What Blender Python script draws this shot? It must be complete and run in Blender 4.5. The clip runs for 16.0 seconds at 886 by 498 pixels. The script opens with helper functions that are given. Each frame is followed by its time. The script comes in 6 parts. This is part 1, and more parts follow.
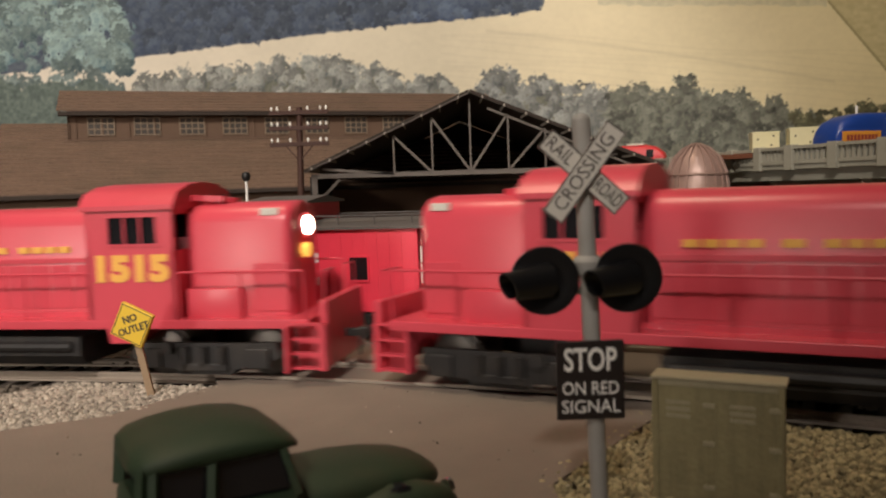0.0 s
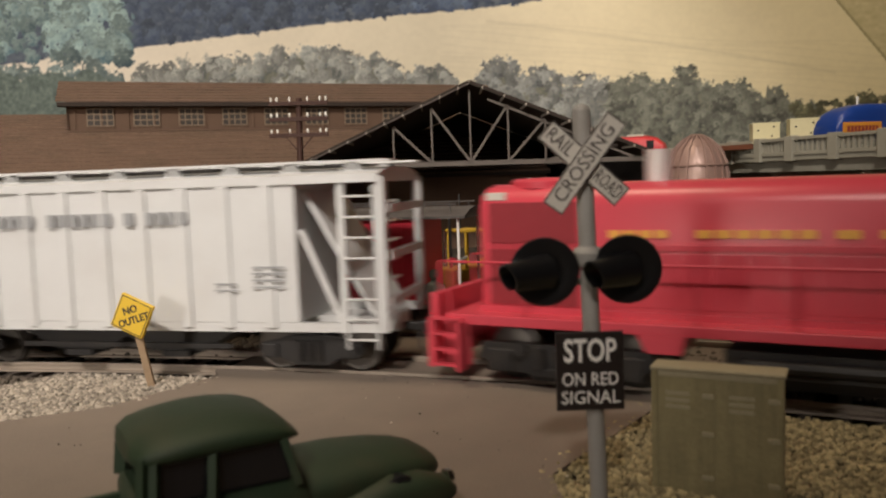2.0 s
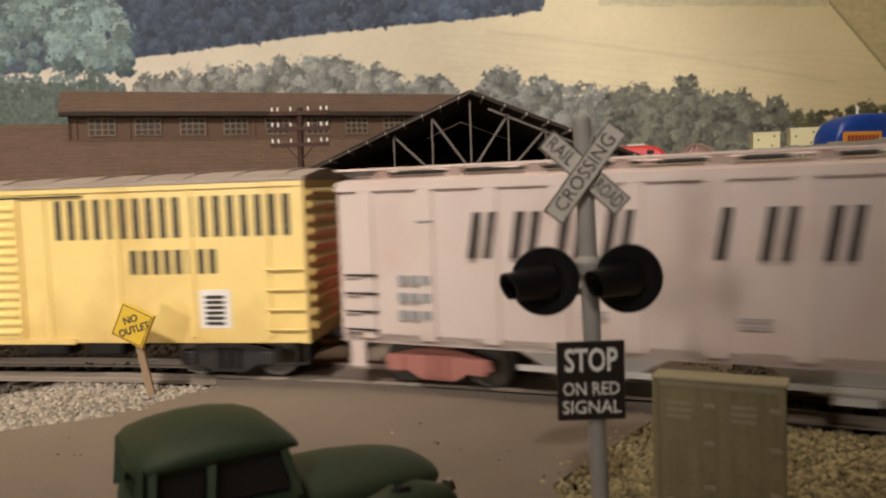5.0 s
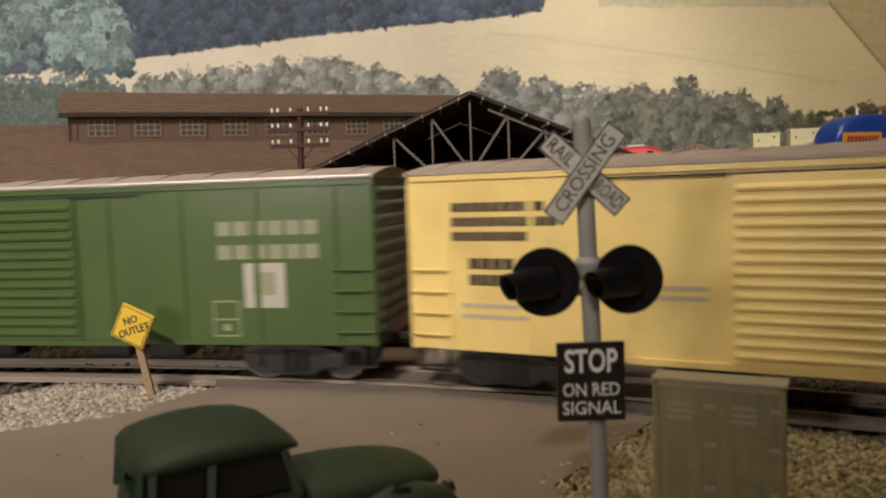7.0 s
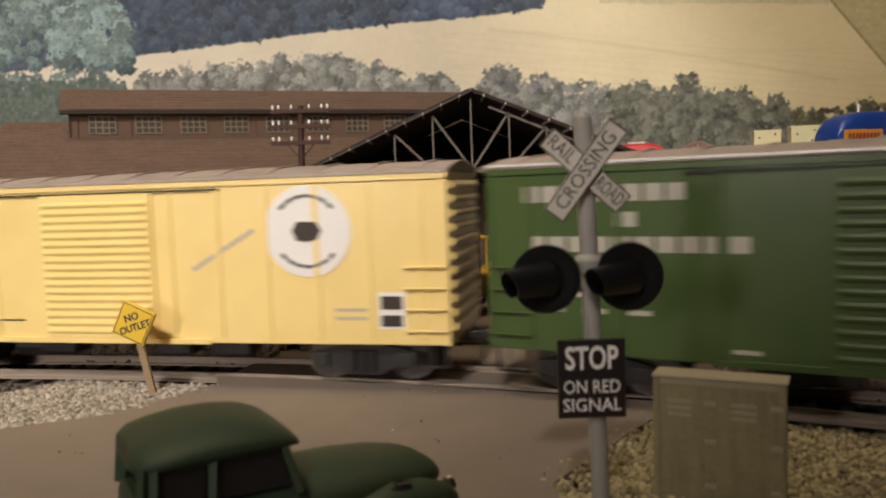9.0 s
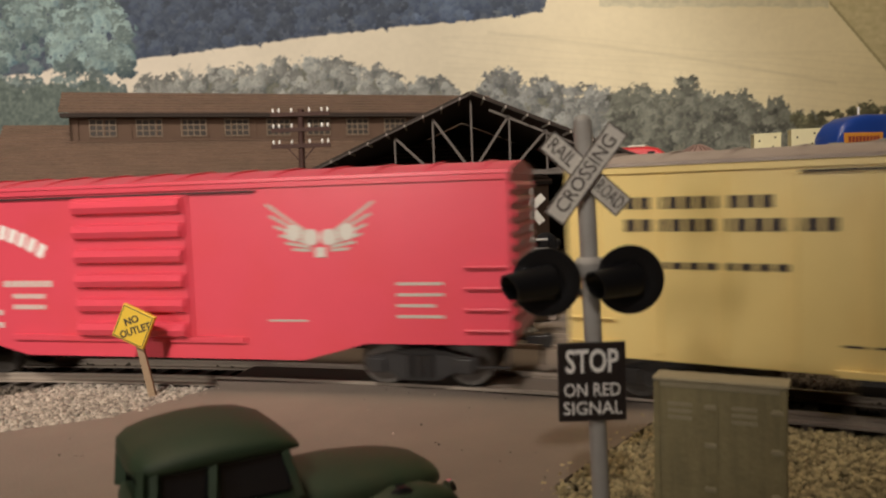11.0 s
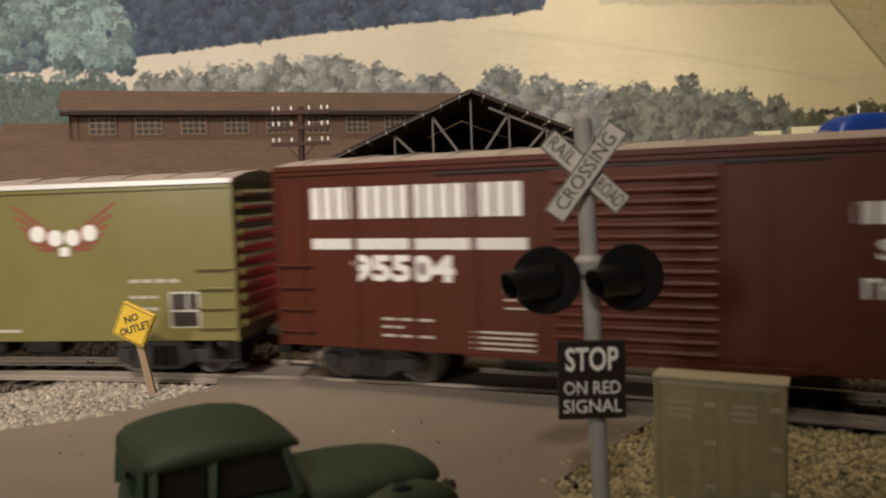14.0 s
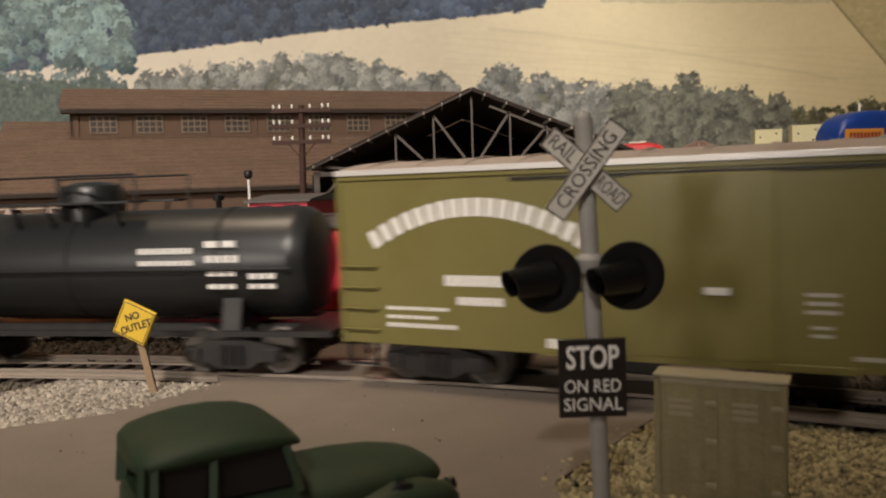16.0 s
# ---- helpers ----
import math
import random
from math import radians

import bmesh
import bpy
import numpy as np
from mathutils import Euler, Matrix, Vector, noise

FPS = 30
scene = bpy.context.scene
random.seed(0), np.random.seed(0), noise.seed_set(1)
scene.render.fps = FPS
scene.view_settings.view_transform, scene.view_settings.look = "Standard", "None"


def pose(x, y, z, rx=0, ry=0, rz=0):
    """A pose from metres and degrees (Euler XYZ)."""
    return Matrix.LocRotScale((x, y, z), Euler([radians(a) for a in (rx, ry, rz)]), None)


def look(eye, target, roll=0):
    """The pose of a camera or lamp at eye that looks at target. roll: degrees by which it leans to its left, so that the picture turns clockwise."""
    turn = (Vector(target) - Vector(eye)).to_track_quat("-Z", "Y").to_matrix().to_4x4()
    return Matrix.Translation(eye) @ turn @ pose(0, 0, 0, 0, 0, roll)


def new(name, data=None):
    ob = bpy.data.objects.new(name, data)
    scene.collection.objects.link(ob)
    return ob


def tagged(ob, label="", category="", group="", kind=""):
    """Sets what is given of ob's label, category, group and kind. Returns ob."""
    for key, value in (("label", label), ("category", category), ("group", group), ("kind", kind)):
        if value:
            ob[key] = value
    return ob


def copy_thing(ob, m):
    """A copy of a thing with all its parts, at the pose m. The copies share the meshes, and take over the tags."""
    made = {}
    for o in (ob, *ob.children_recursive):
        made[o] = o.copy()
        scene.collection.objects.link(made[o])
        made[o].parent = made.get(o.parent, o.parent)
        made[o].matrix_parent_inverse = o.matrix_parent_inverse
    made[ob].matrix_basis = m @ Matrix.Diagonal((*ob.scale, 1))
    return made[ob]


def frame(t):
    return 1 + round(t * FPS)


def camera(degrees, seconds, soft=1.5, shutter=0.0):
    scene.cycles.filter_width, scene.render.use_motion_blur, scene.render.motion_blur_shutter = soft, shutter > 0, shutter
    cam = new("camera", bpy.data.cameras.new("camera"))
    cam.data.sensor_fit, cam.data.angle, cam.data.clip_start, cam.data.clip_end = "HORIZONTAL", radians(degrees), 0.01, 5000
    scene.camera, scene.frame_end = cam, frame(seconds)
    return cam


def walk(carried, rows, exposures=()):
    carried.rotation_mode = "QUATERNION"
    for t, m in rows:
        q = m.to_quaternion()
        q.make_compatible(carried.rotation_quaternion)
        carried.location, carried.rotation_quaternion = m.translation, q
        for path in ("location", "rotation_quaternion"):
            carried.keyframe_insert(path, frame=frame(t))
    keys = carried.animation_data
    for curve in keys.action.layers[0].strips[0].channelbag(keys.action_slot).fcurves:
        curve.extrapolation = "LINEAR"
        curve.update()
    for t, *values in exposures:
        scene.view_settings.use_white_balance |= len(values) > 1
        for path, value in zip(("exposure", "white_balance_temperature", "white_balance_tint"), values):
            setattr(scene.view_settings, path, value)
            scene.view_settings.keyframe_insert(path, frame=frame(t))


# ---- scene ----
LENS, EYE = 58.06, 46.4
cam = camera(LENS, 16.0, 2.0, 0.65)
SHIFT = ((0, 3.6), (.5, -6), (1, -18), (1.5, -21.6), (2, -12), (2.5, 0), (3, 3), (3.5, 0), (4, 0), (4.6, 2.5), (5.8, 8), (6.5, 10),
         (7, 6), (7.5, 2.6), (8, 3), (8.5, 1.5), (9, 1), (9.6, 2), (10.8, 6), (11.5, 8), (12, 10), (12.5, 10), (13, -6), (13.5, -7.5),
         (14, 3), (14.5, 0), (15, 4), (15.5, 2.5), (16, 0))
DRIFT = ((0, -1.6), (1.5, -1.4), (4, -.5), (8, -.7), (9, .8), (11.5, 1.0), (12.5, .9), (15.5, .9), (16, 2.3))


def drift(t):
    return float(np.interp(t, [a for a, _ in DRIFT], [b for _, b in DRIFT]))


cam.data.dof.use_dof, cam.data.dof.focus_distance, cam.data.dof.aperture_fstop = True, .27, 43
walk(cam, [(t, pose(0, 0, EYE * .001, 90 - 4.538 + .0406 * d, 0, .0406 * drift(t)) @ pose(0, 0, 0, 0, 0, -1.967)) for t, d in SHIFT])

# ---- light: a dim evening train room with a ceiling light and added spots ----
world = bpy.data.worlds.new("room_air")
world.use_nodes = True
world.node_tree.nodes["Background"].inputs[0].default_value = (1.0, .90, .78, 1)
world.node_tree.nodes["Background"].inputs[1].default_value = .042
scene.world = world


def area_lamp(name, eye, target, size, watts, colour):
    data = bpy.data.lights.new(name, "AREA")
    data.shape, data.size, data.energy, data.color = "DISK", size, watts, colour
    ob = new(name, data)
    ob.matrix_world = look(eye, target)
    return ob


def spot_lamp(name, eye, target, degrees, blend, radius, watts, colour):
    data = bpy.data.lights.new(name, "SPOT")
    data.spot_size, data.spot_blend, data.shadow_soft_size, data.energy, data.color = radians(degrees), blend, radius, watts, colour
    ob = new(name, data)
    ob.matrix_world = look(eye, target)
    return ob


WHITE, WARM = (1.0, .89, .79), (1.0, .79, .56)
# unseen spot, added to light the train while the foreground stays dim
spot_lamp("added_spot", (-.20, -.72, .82), (-.145, .66, .07), 37.0, .40, .06, 60, WHITE)
# second unseen spot, added to brighten the right part of the backdrop
spot_lamp("added_spot", (.32, -.30, 1.35), (.56, .9, .17), 38, .5, .05, 40, WARM)
# a low wide lamp far to the side; its pool ends past the crossing signal
spot_lamp("side_lamp", (-1.142, -1.471, .407), (-.295, .856, .215), 36.6, .35, .16, 54, WHITE)
area_lamp("ceiling_light", (-.38, .24, 1.4), (-.22, .45, 0), .35, 8.2, WARM)
scene.view_settings.exposure = 0.0

# ---- materials ----
S = .001


def mat(name, colour, rough=.5, metal=0.0, var=.12, scale=400, fine=2500, bump=.15, dirt=None, amount=.35, emit=0, spec=.5, coat=0):
    """Painted or natural surface: broad and fine variation, relief, and an optional dirt colour in uneven patches."""
    m = bpy.data.materials.new(name)
    m.use_nodes = True
    nt = m.node_tree
    b = nt.nodes["Principled BSDF"]
    co = nt.nodes.new("ShaderNodeTexCoord")
    n1, n2 = nt.nodes.new("ShaderNodeTexNoise"), nt.nodes.new("ShaderNodeTexNoise")
    n1.inputs["Scale"].default_value, n2.inputs["Scale"].default_value = scale, fine
    n1.inputs["Detail"].default_value, n2.inputs["Detail"].default_value = 4, 2
    for n in (n1, n2):
        nt.links.new(co.outputs["Object"], n.inputs["Vector"])
    mix = nt.nodes.new("ShaderNodeMix")
    mix.data_type = "RGBA"
    lo, hi = [c * (1 - var) for c in colour], [min(1, c * (1 + var)) for c in colour]
    mix.inputs[6].default_value, mix.inputs[7].default_value = (*lo, 1), (*hi, 1)
    add = nt.nodes.new("ShaderNodeMath")
    add.operation = "MULTIPLY_ADD"
    add.inputs[1].default_value = .5
    half = nt.nodes.new("ShaderNodeMath")
    half.operation = "MULTIPLY"
    half.inputs[1].default_value = .5
    nt.links.new(n2.outputs["Fac"], half.inputs[0])
    nt.links.new(n1.outputs["Fac"], add.inputs[0])
    nt.links.new(half.outputs[0], add.inputs[2])
    nt.links.new(add.outputs[0], mix.inputs[0])
    out = mix.outputs[2]
    if dirt:
        ramp = nt.nodes.new("ShaderNodeValToRGB")
        ramp.color_ramp.elements[0].position, ramp.color_ramp.elements[1].position = .48, .75
        n3 = nt.nodes.new("ShaderNodeTexNoise")
        n3.inputs["Scale"].default_value, n3.inputs["Detail"].default_value = scale * .35, 6
        nt.links.new(co.outputs["Object"], n3.inputs["Vector"])
        nt.links.new(n3.outputs["Fac"], ramp.inputs[0])
        k = nt.nodes.new("ShaderNodeMath")
        k.operation = "MULTIPLY"
        k.inputs[1].default_value = amount
        nt.links.new(ramp.outputs[0], k.inputs[0])
        m2 = nt.nodes.new("ShaderNodeMix")
        m2.data_type = "RGBA"
        m2.inputs[7].default_value = (*dirt, 1)
        nt.links.new(out, m2.inputs[6])
        nt.links.new(k.outputs[0], m2.inputs[0])
        out = m2.outputs[2]
    nt.links.new(out, b.inputs["Base Color"])
    b.inputs["Roughness"].default_value, b.inputs["Metallic"].default_value = rough, metal
    b.inputs["Specular IOR Level"].default_value, b.inputs["Coat Weight"].default_value = spec, coat
    if emit:
        nt.links.new(out, b.inputs["Emission Color"])
        b.inputs["Emission Strength"].default_value = emit
    if bump:
        bp = nt.nodes.new("ShaderNodeBump")
        bp.inputs["Strength"].default_value, bp.inputs["Distance"].default_value = bump, .0004
        nt.links.new(add.outputs[0], bp.inputs["Height"])
        nt.links.new(bp.outputs[0], b.inputs["Normal"])
    return m


def random_tint(m, amount):
    """Shift the brightness from piece to piece and from island to island."""
    nt = m.node_tree
    b = nt.nodes["Principled BSDF"]
    src = b.inputs["Base Color"].links[0].from_socket
    geo, obj = nt.nodes.new("ShaderNodeNewGeometry"), nt.nodes.new("ShaderNodeObjectInfo")
    add = nt.nodes.new("ShaderNodeMath")
    nt.links.new(geo.outputs["Random Per Island"], add.inputs[0])
    nt.links.new(obj.outputs["Random"], add.inputs[1])
    rng = nt.nodes.new("ShaderNodeMapRange")
    rng.inputs[2].default_value = 2
    rng.inputs[3].default_value, rng.inputs[4].default_value = 1 - amount, 1 + amount
    nt.links.new(add.outputs[0], rng.inputs[0])
    hsv = nt.nodes.new("ShaderNodeHueSaturation")
    nt.links.new(rng.outputs[0], hsv.inputs["Value"])
    nt.links.new(src, hsv.inputs["Color"])
    nt.links.new(hsv.outputs[0], b.inputs["Base Color"])
    return m


def streaked(m, amount):
    """Vertical run-off streaks over a weathered surface."""
    nt = m.node_tree
    b = nt.nodes["Principled BSDF"]
    src = b.inputs["Base Color"].links[0].from_socket
    co, mp, nz = nt.nodes.new("ShaderNodeTexCoord"), nt.nodes.new("ShaderNodeMapping"), nt.nodes.new("ShaderNodeTexNoise")
    mp.inputs["Scale"].default_value = (1, 1, .12)
    nz.inputs["Scale"].default_value, nz.inputs["Detail"].default_value = 700, 5
    rng = nt.nodes.new("ShaderNodeMapRange")
    rng.inputs[1].default_value, rng.inputs[2].default_value = .35, .65
    rng.inputs[3].default_value, rng.inputs[4].default_value = 1 - amount, 1 + amount
    hsv = nt.nodes.new("ShaderNodeHueSaturation")
    nt.links.new(co.outputs["Object"], mp.inputs["Vector"])
    nt.links.new(mp.outputs[0], nz.inputs["Vector"])
    nt.links.new(nz.outputs["Fac"], rng.inputs[0])
    nt.links.new(rng.outputs[0], hsv.inputs["Value"])
    nt.links.new(src, hsv.inputs["Color"])
    nt.links.new(hsv.outputs[0], b.inputs["Base Color"])
    return m


DUST = (.22, .17, .12)
M = dict(
    road=mat("asphalt", (.190, .155, .125), .85, 0, .2, 90, 2600, .6, (.25, .205, .16), .5),
    soil=mat("soil", (.10, .078, .055), .95, 0, .35, 150, 1500, .8),
    stone_light=random_tint(mat("light_ballast", (.43, .38, .315), .85, 0, .25, 900, 4000, .5), .85),
    stone_tan=random_tint(mat("tan_ballast", (.35, .295, .165), .9, 0, .25, 900, 4000, .5), .85),
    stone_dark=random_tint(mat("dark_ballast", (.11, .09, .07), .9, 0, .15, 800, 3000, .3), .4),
    rail=mat("rail_steel", (.40, .34, .28), .42, .45, .2, 300, 2000, .1),
    rail_side=mat("rusty_rail", (.16, .10, .07), .7, .2, .25, 600, 3000, .3),
    tie=random_tint(mat("creosoted_wood", (.055, .042, .034), .8, 0, .25, 500, 3000, .5), .3),
    black=mat("black_plastic", (.007, .007, .008), .3, 0, .2, 500, 3000, .1),
    frame=mat("dusty_black_metal", (.014, .013, .013), .5, 0, .3, 500, 2500, .25, (.07, .055, .04), .3),
    steel=mat("dull_wheel_steel", (.10, .09, .08), .4, .6, .2),
    grey_post=mat("grey_painted_post", (.33, .32, .30), .5, 0, .15, 400, 2500, .25, DUST, .3),
    white=mat("white_print", (.80, .78, .74), .5, 0, .06),
    sign_white=mat("off_white_sign", (.58, .55, .49), .6, 0, .1, 700, 3000, .1),
    sign_black=mat("black_sign", (.018, .013, .012), .4, 0, .2),
    yellow_sign=mat("yellow_sign", (.72, .48, .035), .45, 0, .1, 500, 2500, .1),
    wood=mat("weathered_post_wood", (.30, .21, .13), .8, 0, .25, 700, 3000, .5),
    concrete=streaked(mat("cast_concrete", (.25, .215, .115), .85, 0, .28, 220, 1300, .8, (.13, .105, .05), .6), .10),
    concrete_light=mat("worn_cabinet_edge", (.33, .29, .19), .8, 0, .25, 400, 2000, .5),
    dusty_pane=mat("dusty_pane", (.055, .045, .038), .45, 0, .5, 120, 900, .1),
    window_frame=mat("tan_window_frame", (.26, .195, .135), .7, 0, .15, 400, 2000, .3),
    sign_ink=mat("dull_black_ink", (.075, .06, .055), .6, 0, .2),
    truck_green=mat("worn_green_paint", (.017, .036, .015), .65, 0, .25, 250, 2500, .2, (.06, .052, .026), .5),
    glass=mat("dark_window", (.01, .01, .012), .08, 0, .1, 300, 1000, 0),
    chrome=mat("chrome", (.8, .8, .8), .15, 1, .03),
    lamp_on=mat("lit_headlight", (1.0, .86, .62), .3, 0, 0, 300, 900, 0, emit=60),
    amber=mat("amber_light", (.9, .45, .08), .3, 0, 0, 300, 900, 0, emit=1.2),
    loco_red=mat("loco_red_paint", (.58, .060, .088), .34, 0, .08, 200, 2500, .08, (.42, .035, .035), .2),
    loco_dark=mat("grille_red", (.27, .02, .03), .5, 0, .15, 300, 2500, .2),
    gold=mat("gold_print", (.80, .42, .08), .5, 0, .08),
    silver=mat("light_grey_paint", (.64, .65, .65), .36, 0, .07, 200, 2500, .08, (.5, .48, .46), .3),
    pink=mat("faded_pinkish_white_paint", (.70, .59, .54), .4, 0, .07, 180, 2500, .08, (.55, .38, .32), .45),
    pink_truck=mat("red_primer_truck", (.42, .17, .14), .6, 0, .15),
    yellow=mat("yellow_paint", (.80, .53, .10), .36, 0, .06, 180, 2500, .08, (.55, .30, .05), .25),
    pale_yellow=mat("pale_yellow_paint", (.86, .67, .27), .27, 0, .06, 180, 2500, .08, (.65, .40, .10), .2),
    rusty_yellow=mat("rust_stained_yellow_paint", (.90, .69, .26), .3, 0, .06, 120, 2500, .08, (.42, .21, .045), .5),
    green=mat("green_paint", (.070, .112, .036), .27, 0, .1, 180, 2500, .08, (.035, .075, .03), .4),
    red=mat("boxcar_red_paint", (.67, .070, .106), .3, 0, .07, 180, 2500, .08, (.6, .05, .03), .25),
    maroon=mat("boxcar_brown_paint", (.080, .019, .009), .42, 0, .12, 180, 2500, .1, (.06, .017, .009), .4, spec=.3),
    olive=mat("olive_green_paint", (.190, .168, .058), .25, 0, .08, 180, 2500, .08, (.14, .12, .03), .4),
    tank_black=mat("tank_black_paint", (.016, .017, .018), .36, 0, .2, 200, 2500, .1),
    roof_grey=mat("dusty_galvanised_roof", (.35, .29, .245), .7, 0, .2, 300, 2500, .4, (.16, .12, .10), .5),
    roof_white=mat("pale_metal_and_highlight", (.75, .73, .70), .35, .3, .1),
    print_black=mat("black_print", (.035, .025, .02), .5, 0, .2),
    print_grey=mat("grey_print", (.30, .31, .32), .5, 0, .1),
    print_faint=mat("faint_print", (.45, .42, .36), .5, 0, .1),
    print_dull=mat("worn_cream_print", (.27, .28, .17), .5, 0, .15, 500, 2500, .1),
    print_red=mat("dull_red_print", (.25, .045, .03), .5, 0, .15),
    brown_roof=streaked(mat("brown_corrugated_roof", (.15, .095, .066), .75, 0, .35, 90, 1500, .4, (.105, .072, .048), .7), .16),
    brown_wall=mat("brown_shed_wall", (.14, .085, .055), .8, 0, .2, 150, 1500, .4),
    dark_wood=mat("dark_timber", (.035, .024, .018), .8, 0, .3, 300, 1500, .4),
    tail_timber=mat("pale_purlin_ends", (.42, .38, .33), .7, 0, .2, 300, 1800, .3),
    roof_dark=mat("sooty_grey_roof", (.085, .075, .07), .7, 0, .2, 300, 2500, .4),
    grey_timber=mat("grey_truss_timber", (.135, .115, .10), .75, 0, .2, 300, 1800, .4),
    shed_gloom=mat("gloom_painted_boards", (.012, .009, .008), .9, 0, .3, 200, 1500, .4),
    pole_brown=mat("brown_pole", (.050, .019, .012), .7, 0, .25, 500, 2500, .4),
    room=mat("room_paint", (.30, .25, .20), .8, 0, .08, 5, 60, .1),
)

# ---- mesh helpers, in millimetres ----


def box(bm, x0, x1, y0, y1, z0, z1, bev=0.0, m=None):
    vs = [bm.verts.new((x, y, z)) for x in (x0, x1) for y in (y0, y1) for z in (z0, z1)]
    fs = [bm.faces.new([vs[i] for i in f]) for f in ((0, 1, 3, 2), (4, 6, 7, 5), (0, 4, 5, 1), (2, 3, 7, 6), (0, 2, 6, 4), (1, 5, 7, 3))]
    if bev:
        r = bmesh.ops.bevel(bm, geom=list({e for f in fs for e in f.edges}), offset=bev, segments=2, affect="EDGES", profile=.5)
        vs = list({v for v in r["verts"]} | {v for v in vs if v.is_valid})
    if m is not None:
        bmesh.ops.transform(bm, matrix=m, verts=vs)
    return vs


def tube(bm, a, b, r0, r1=None, n=8, caps=True):
    a, b = Vector(a), Vector(b)
    r1 = r0 if r1 is None else r1
    d = b - a
    q = d.to_track_quat("Z", "Y").to_matrix()
    rings = [[bm.verts.new(p + q @ Vector((r * math.cos(2 * math.pi * i / n), r * math.sin(2 * math.pi * i / n), 0))) for i in range(n)] for p, r in ((a, r0), (b, r1))]
    for i in range(n):
        bm.faces.new((rings[0][i], rings[0][(i + 1) % n], rings[1][(i + 1) % n], rings[1][i]))
    if caps:
        bm.faces.new(rings[0][::-1])
        bm.faces.new(rings[1])
    return rings[0] + rings[1]


def lathe(bm, prof, n=24, m=None):
    """Turn a profile of (radius, height) round z."""
    rings = [[bm.verts.new((r * math.cos(2 * math.pi * i / n), r * math.sin(2 * math.pi * i / n), z)) for i in range(n)] for r, z in prof]
    for a, b in zip(rings, rings[1:]):
        for i in range(n):
            bm.faces.new((a[i], a[(i + 1) % n], b[(i + 1) % n], b[i]))
    if prof[0][0] > .01:
        bm.faces.new(rings[0][::-1])
    if prof[-1][0] > .01:
        bm.faces.new(rings[-1])
    vs = [v for r in rings for v in r]
    if m is not None:
        bmesh.ops.transform(bm, matrix=m, verts=vs)
    return vs


def prism(bm, pts, a, b, axis="x"):
    """Sweep a closed outline along an axis from a to b. pts: (y, z) for x, (x, z) for y, (x, y) for z."""
    put = {"x": lambda p, k: (k, p[0], p[1]), "y": lambda p, k: (p[0], k, p[1]), "z": lambda p, k: (p[0], p[1], k)}[axis]
    r0, r1 = [bm.verts.new(put(p, a)) for p in pts], [bm.verts.new(put(p, b)) for p in pts]
    n = len(pts)
    for i in range(n):
        bm.faces.new((r0[i], r0[(i + 1) % n], r1[(i + 1) % n], r1[i]))
    bm.faces.new(r0[::-1])
    bm.faces.new(r1)
    return r0 + r1


def beam(bm, a, b, w, h):
    """A bar of section w x h from a to b."""
    a, b = Vector(a), Vector(b)
    d = b - a
    return box(bm, -w / 2, w / 2, -h / 2, h / 2, 0, d.length, 0, Matrix.Translation(a) @ d.to_track_quat("Z", "Y").to_matrix().to_4x4())


def part(name, bm, material, parent=None, label="", smooth=False):
    bmesh.ops.recalc_face_normals(bm, faces=bm.faces)
    bmesh.ops.scale(bm, vec=(S, S, S), verts=bm.verts)
    me = bpy.data.meshes.new(name)
    bm.to_mesh(me)
    bm.free()
    me.materials.append(M[material] if isinstance(material, str) else material)
    if smooth:
        me.polygons.foreach_set("use_smooth", [True] * len(me.polygons))
        me.set_sharp_from_angle(angle=radians(35))
    ob = new(name, me)
    ob.parent = parent
    return tagged(ob, label)


def thing(name, label, category, group="", at=None):
    ob = new(name)
    ob.empty_display_size = .01
    if at is not None:
        ob.matrix_world = at
    return tagged(ob, label, category, group)


def mm(x, y, z, rx=0, ry=0, rz=0):
    return pose(x * S, y * S, z * S, rx, ry, rz)


def lettering(text, height, parent, material, m, name="lettering", width=None, depth=.12, label="", bold=.035):
    """Raised letters of the built-in font, centred at m (mm), facing local -y."""
    cu = bpy.data.curves.new(name, "FONT")
    cu.offset = height * bold
    cu.body, cu.size, cu.extrude, cu.align_x, cu.align_y, cu.resolution_u = text, height * 1.38, depth, "CENTER", "CENTER", 3
    ob = bpy.data.objects.new(name, cu)
    scene.collection.objects.link(ob)
    bpy.context.view_layer.update()
    me = bpy.data.meshes.new_from_object(ob.evaluated_get(bpy.context.evaluated_depsgraph_get()))
    bpy.data.objects.remove(ob)
    xs = [v.co.x for v in me.vertices]
    k = width / (max(xs) - min(xs)) if width else 1
    me.transform(Matrix.Scale(S, 4) @ m @ Matrix.Rotation(radians(90), 4, "X") @ Matrix.Diagonal((k, 1, 1, 1)))
    me.materials.clear()
    me.materials.append(M[material])
    out = new(name, me)
    out.parent = parent
    return tagged(out, label)

# ---- the running line ----
TURN0, Y0, BEND, EASE, SPEED = -.34584, 195.75, -.00151413, -1.43382e-6, 104.843


def line_table():
    """Points of the track's centre line: a measured curve before the camera, straight to the left, a round bend to the right."""
    step, out = 2.0, {}
    for way in (1, -1):
        x, y, th, s = 0.0, Y0, TURN0, 0.0
        out[0] = (x, y, th)
        for i in range(1, 1000):
            mid = s + way * step / 2
            bend = BEND + EASE * mid if -300 < mid < 240 else (-1 / 590 if mid > 0 else 0)
            th += way * bend * step
            x += way * math.cos(th - way * bend * step / 2) * step
            y += way * math.sin(th - way * bend * step / 2) * step
            s += way * step
            out[way * i] = (x, y, th)
    return out


LINE = line_table()


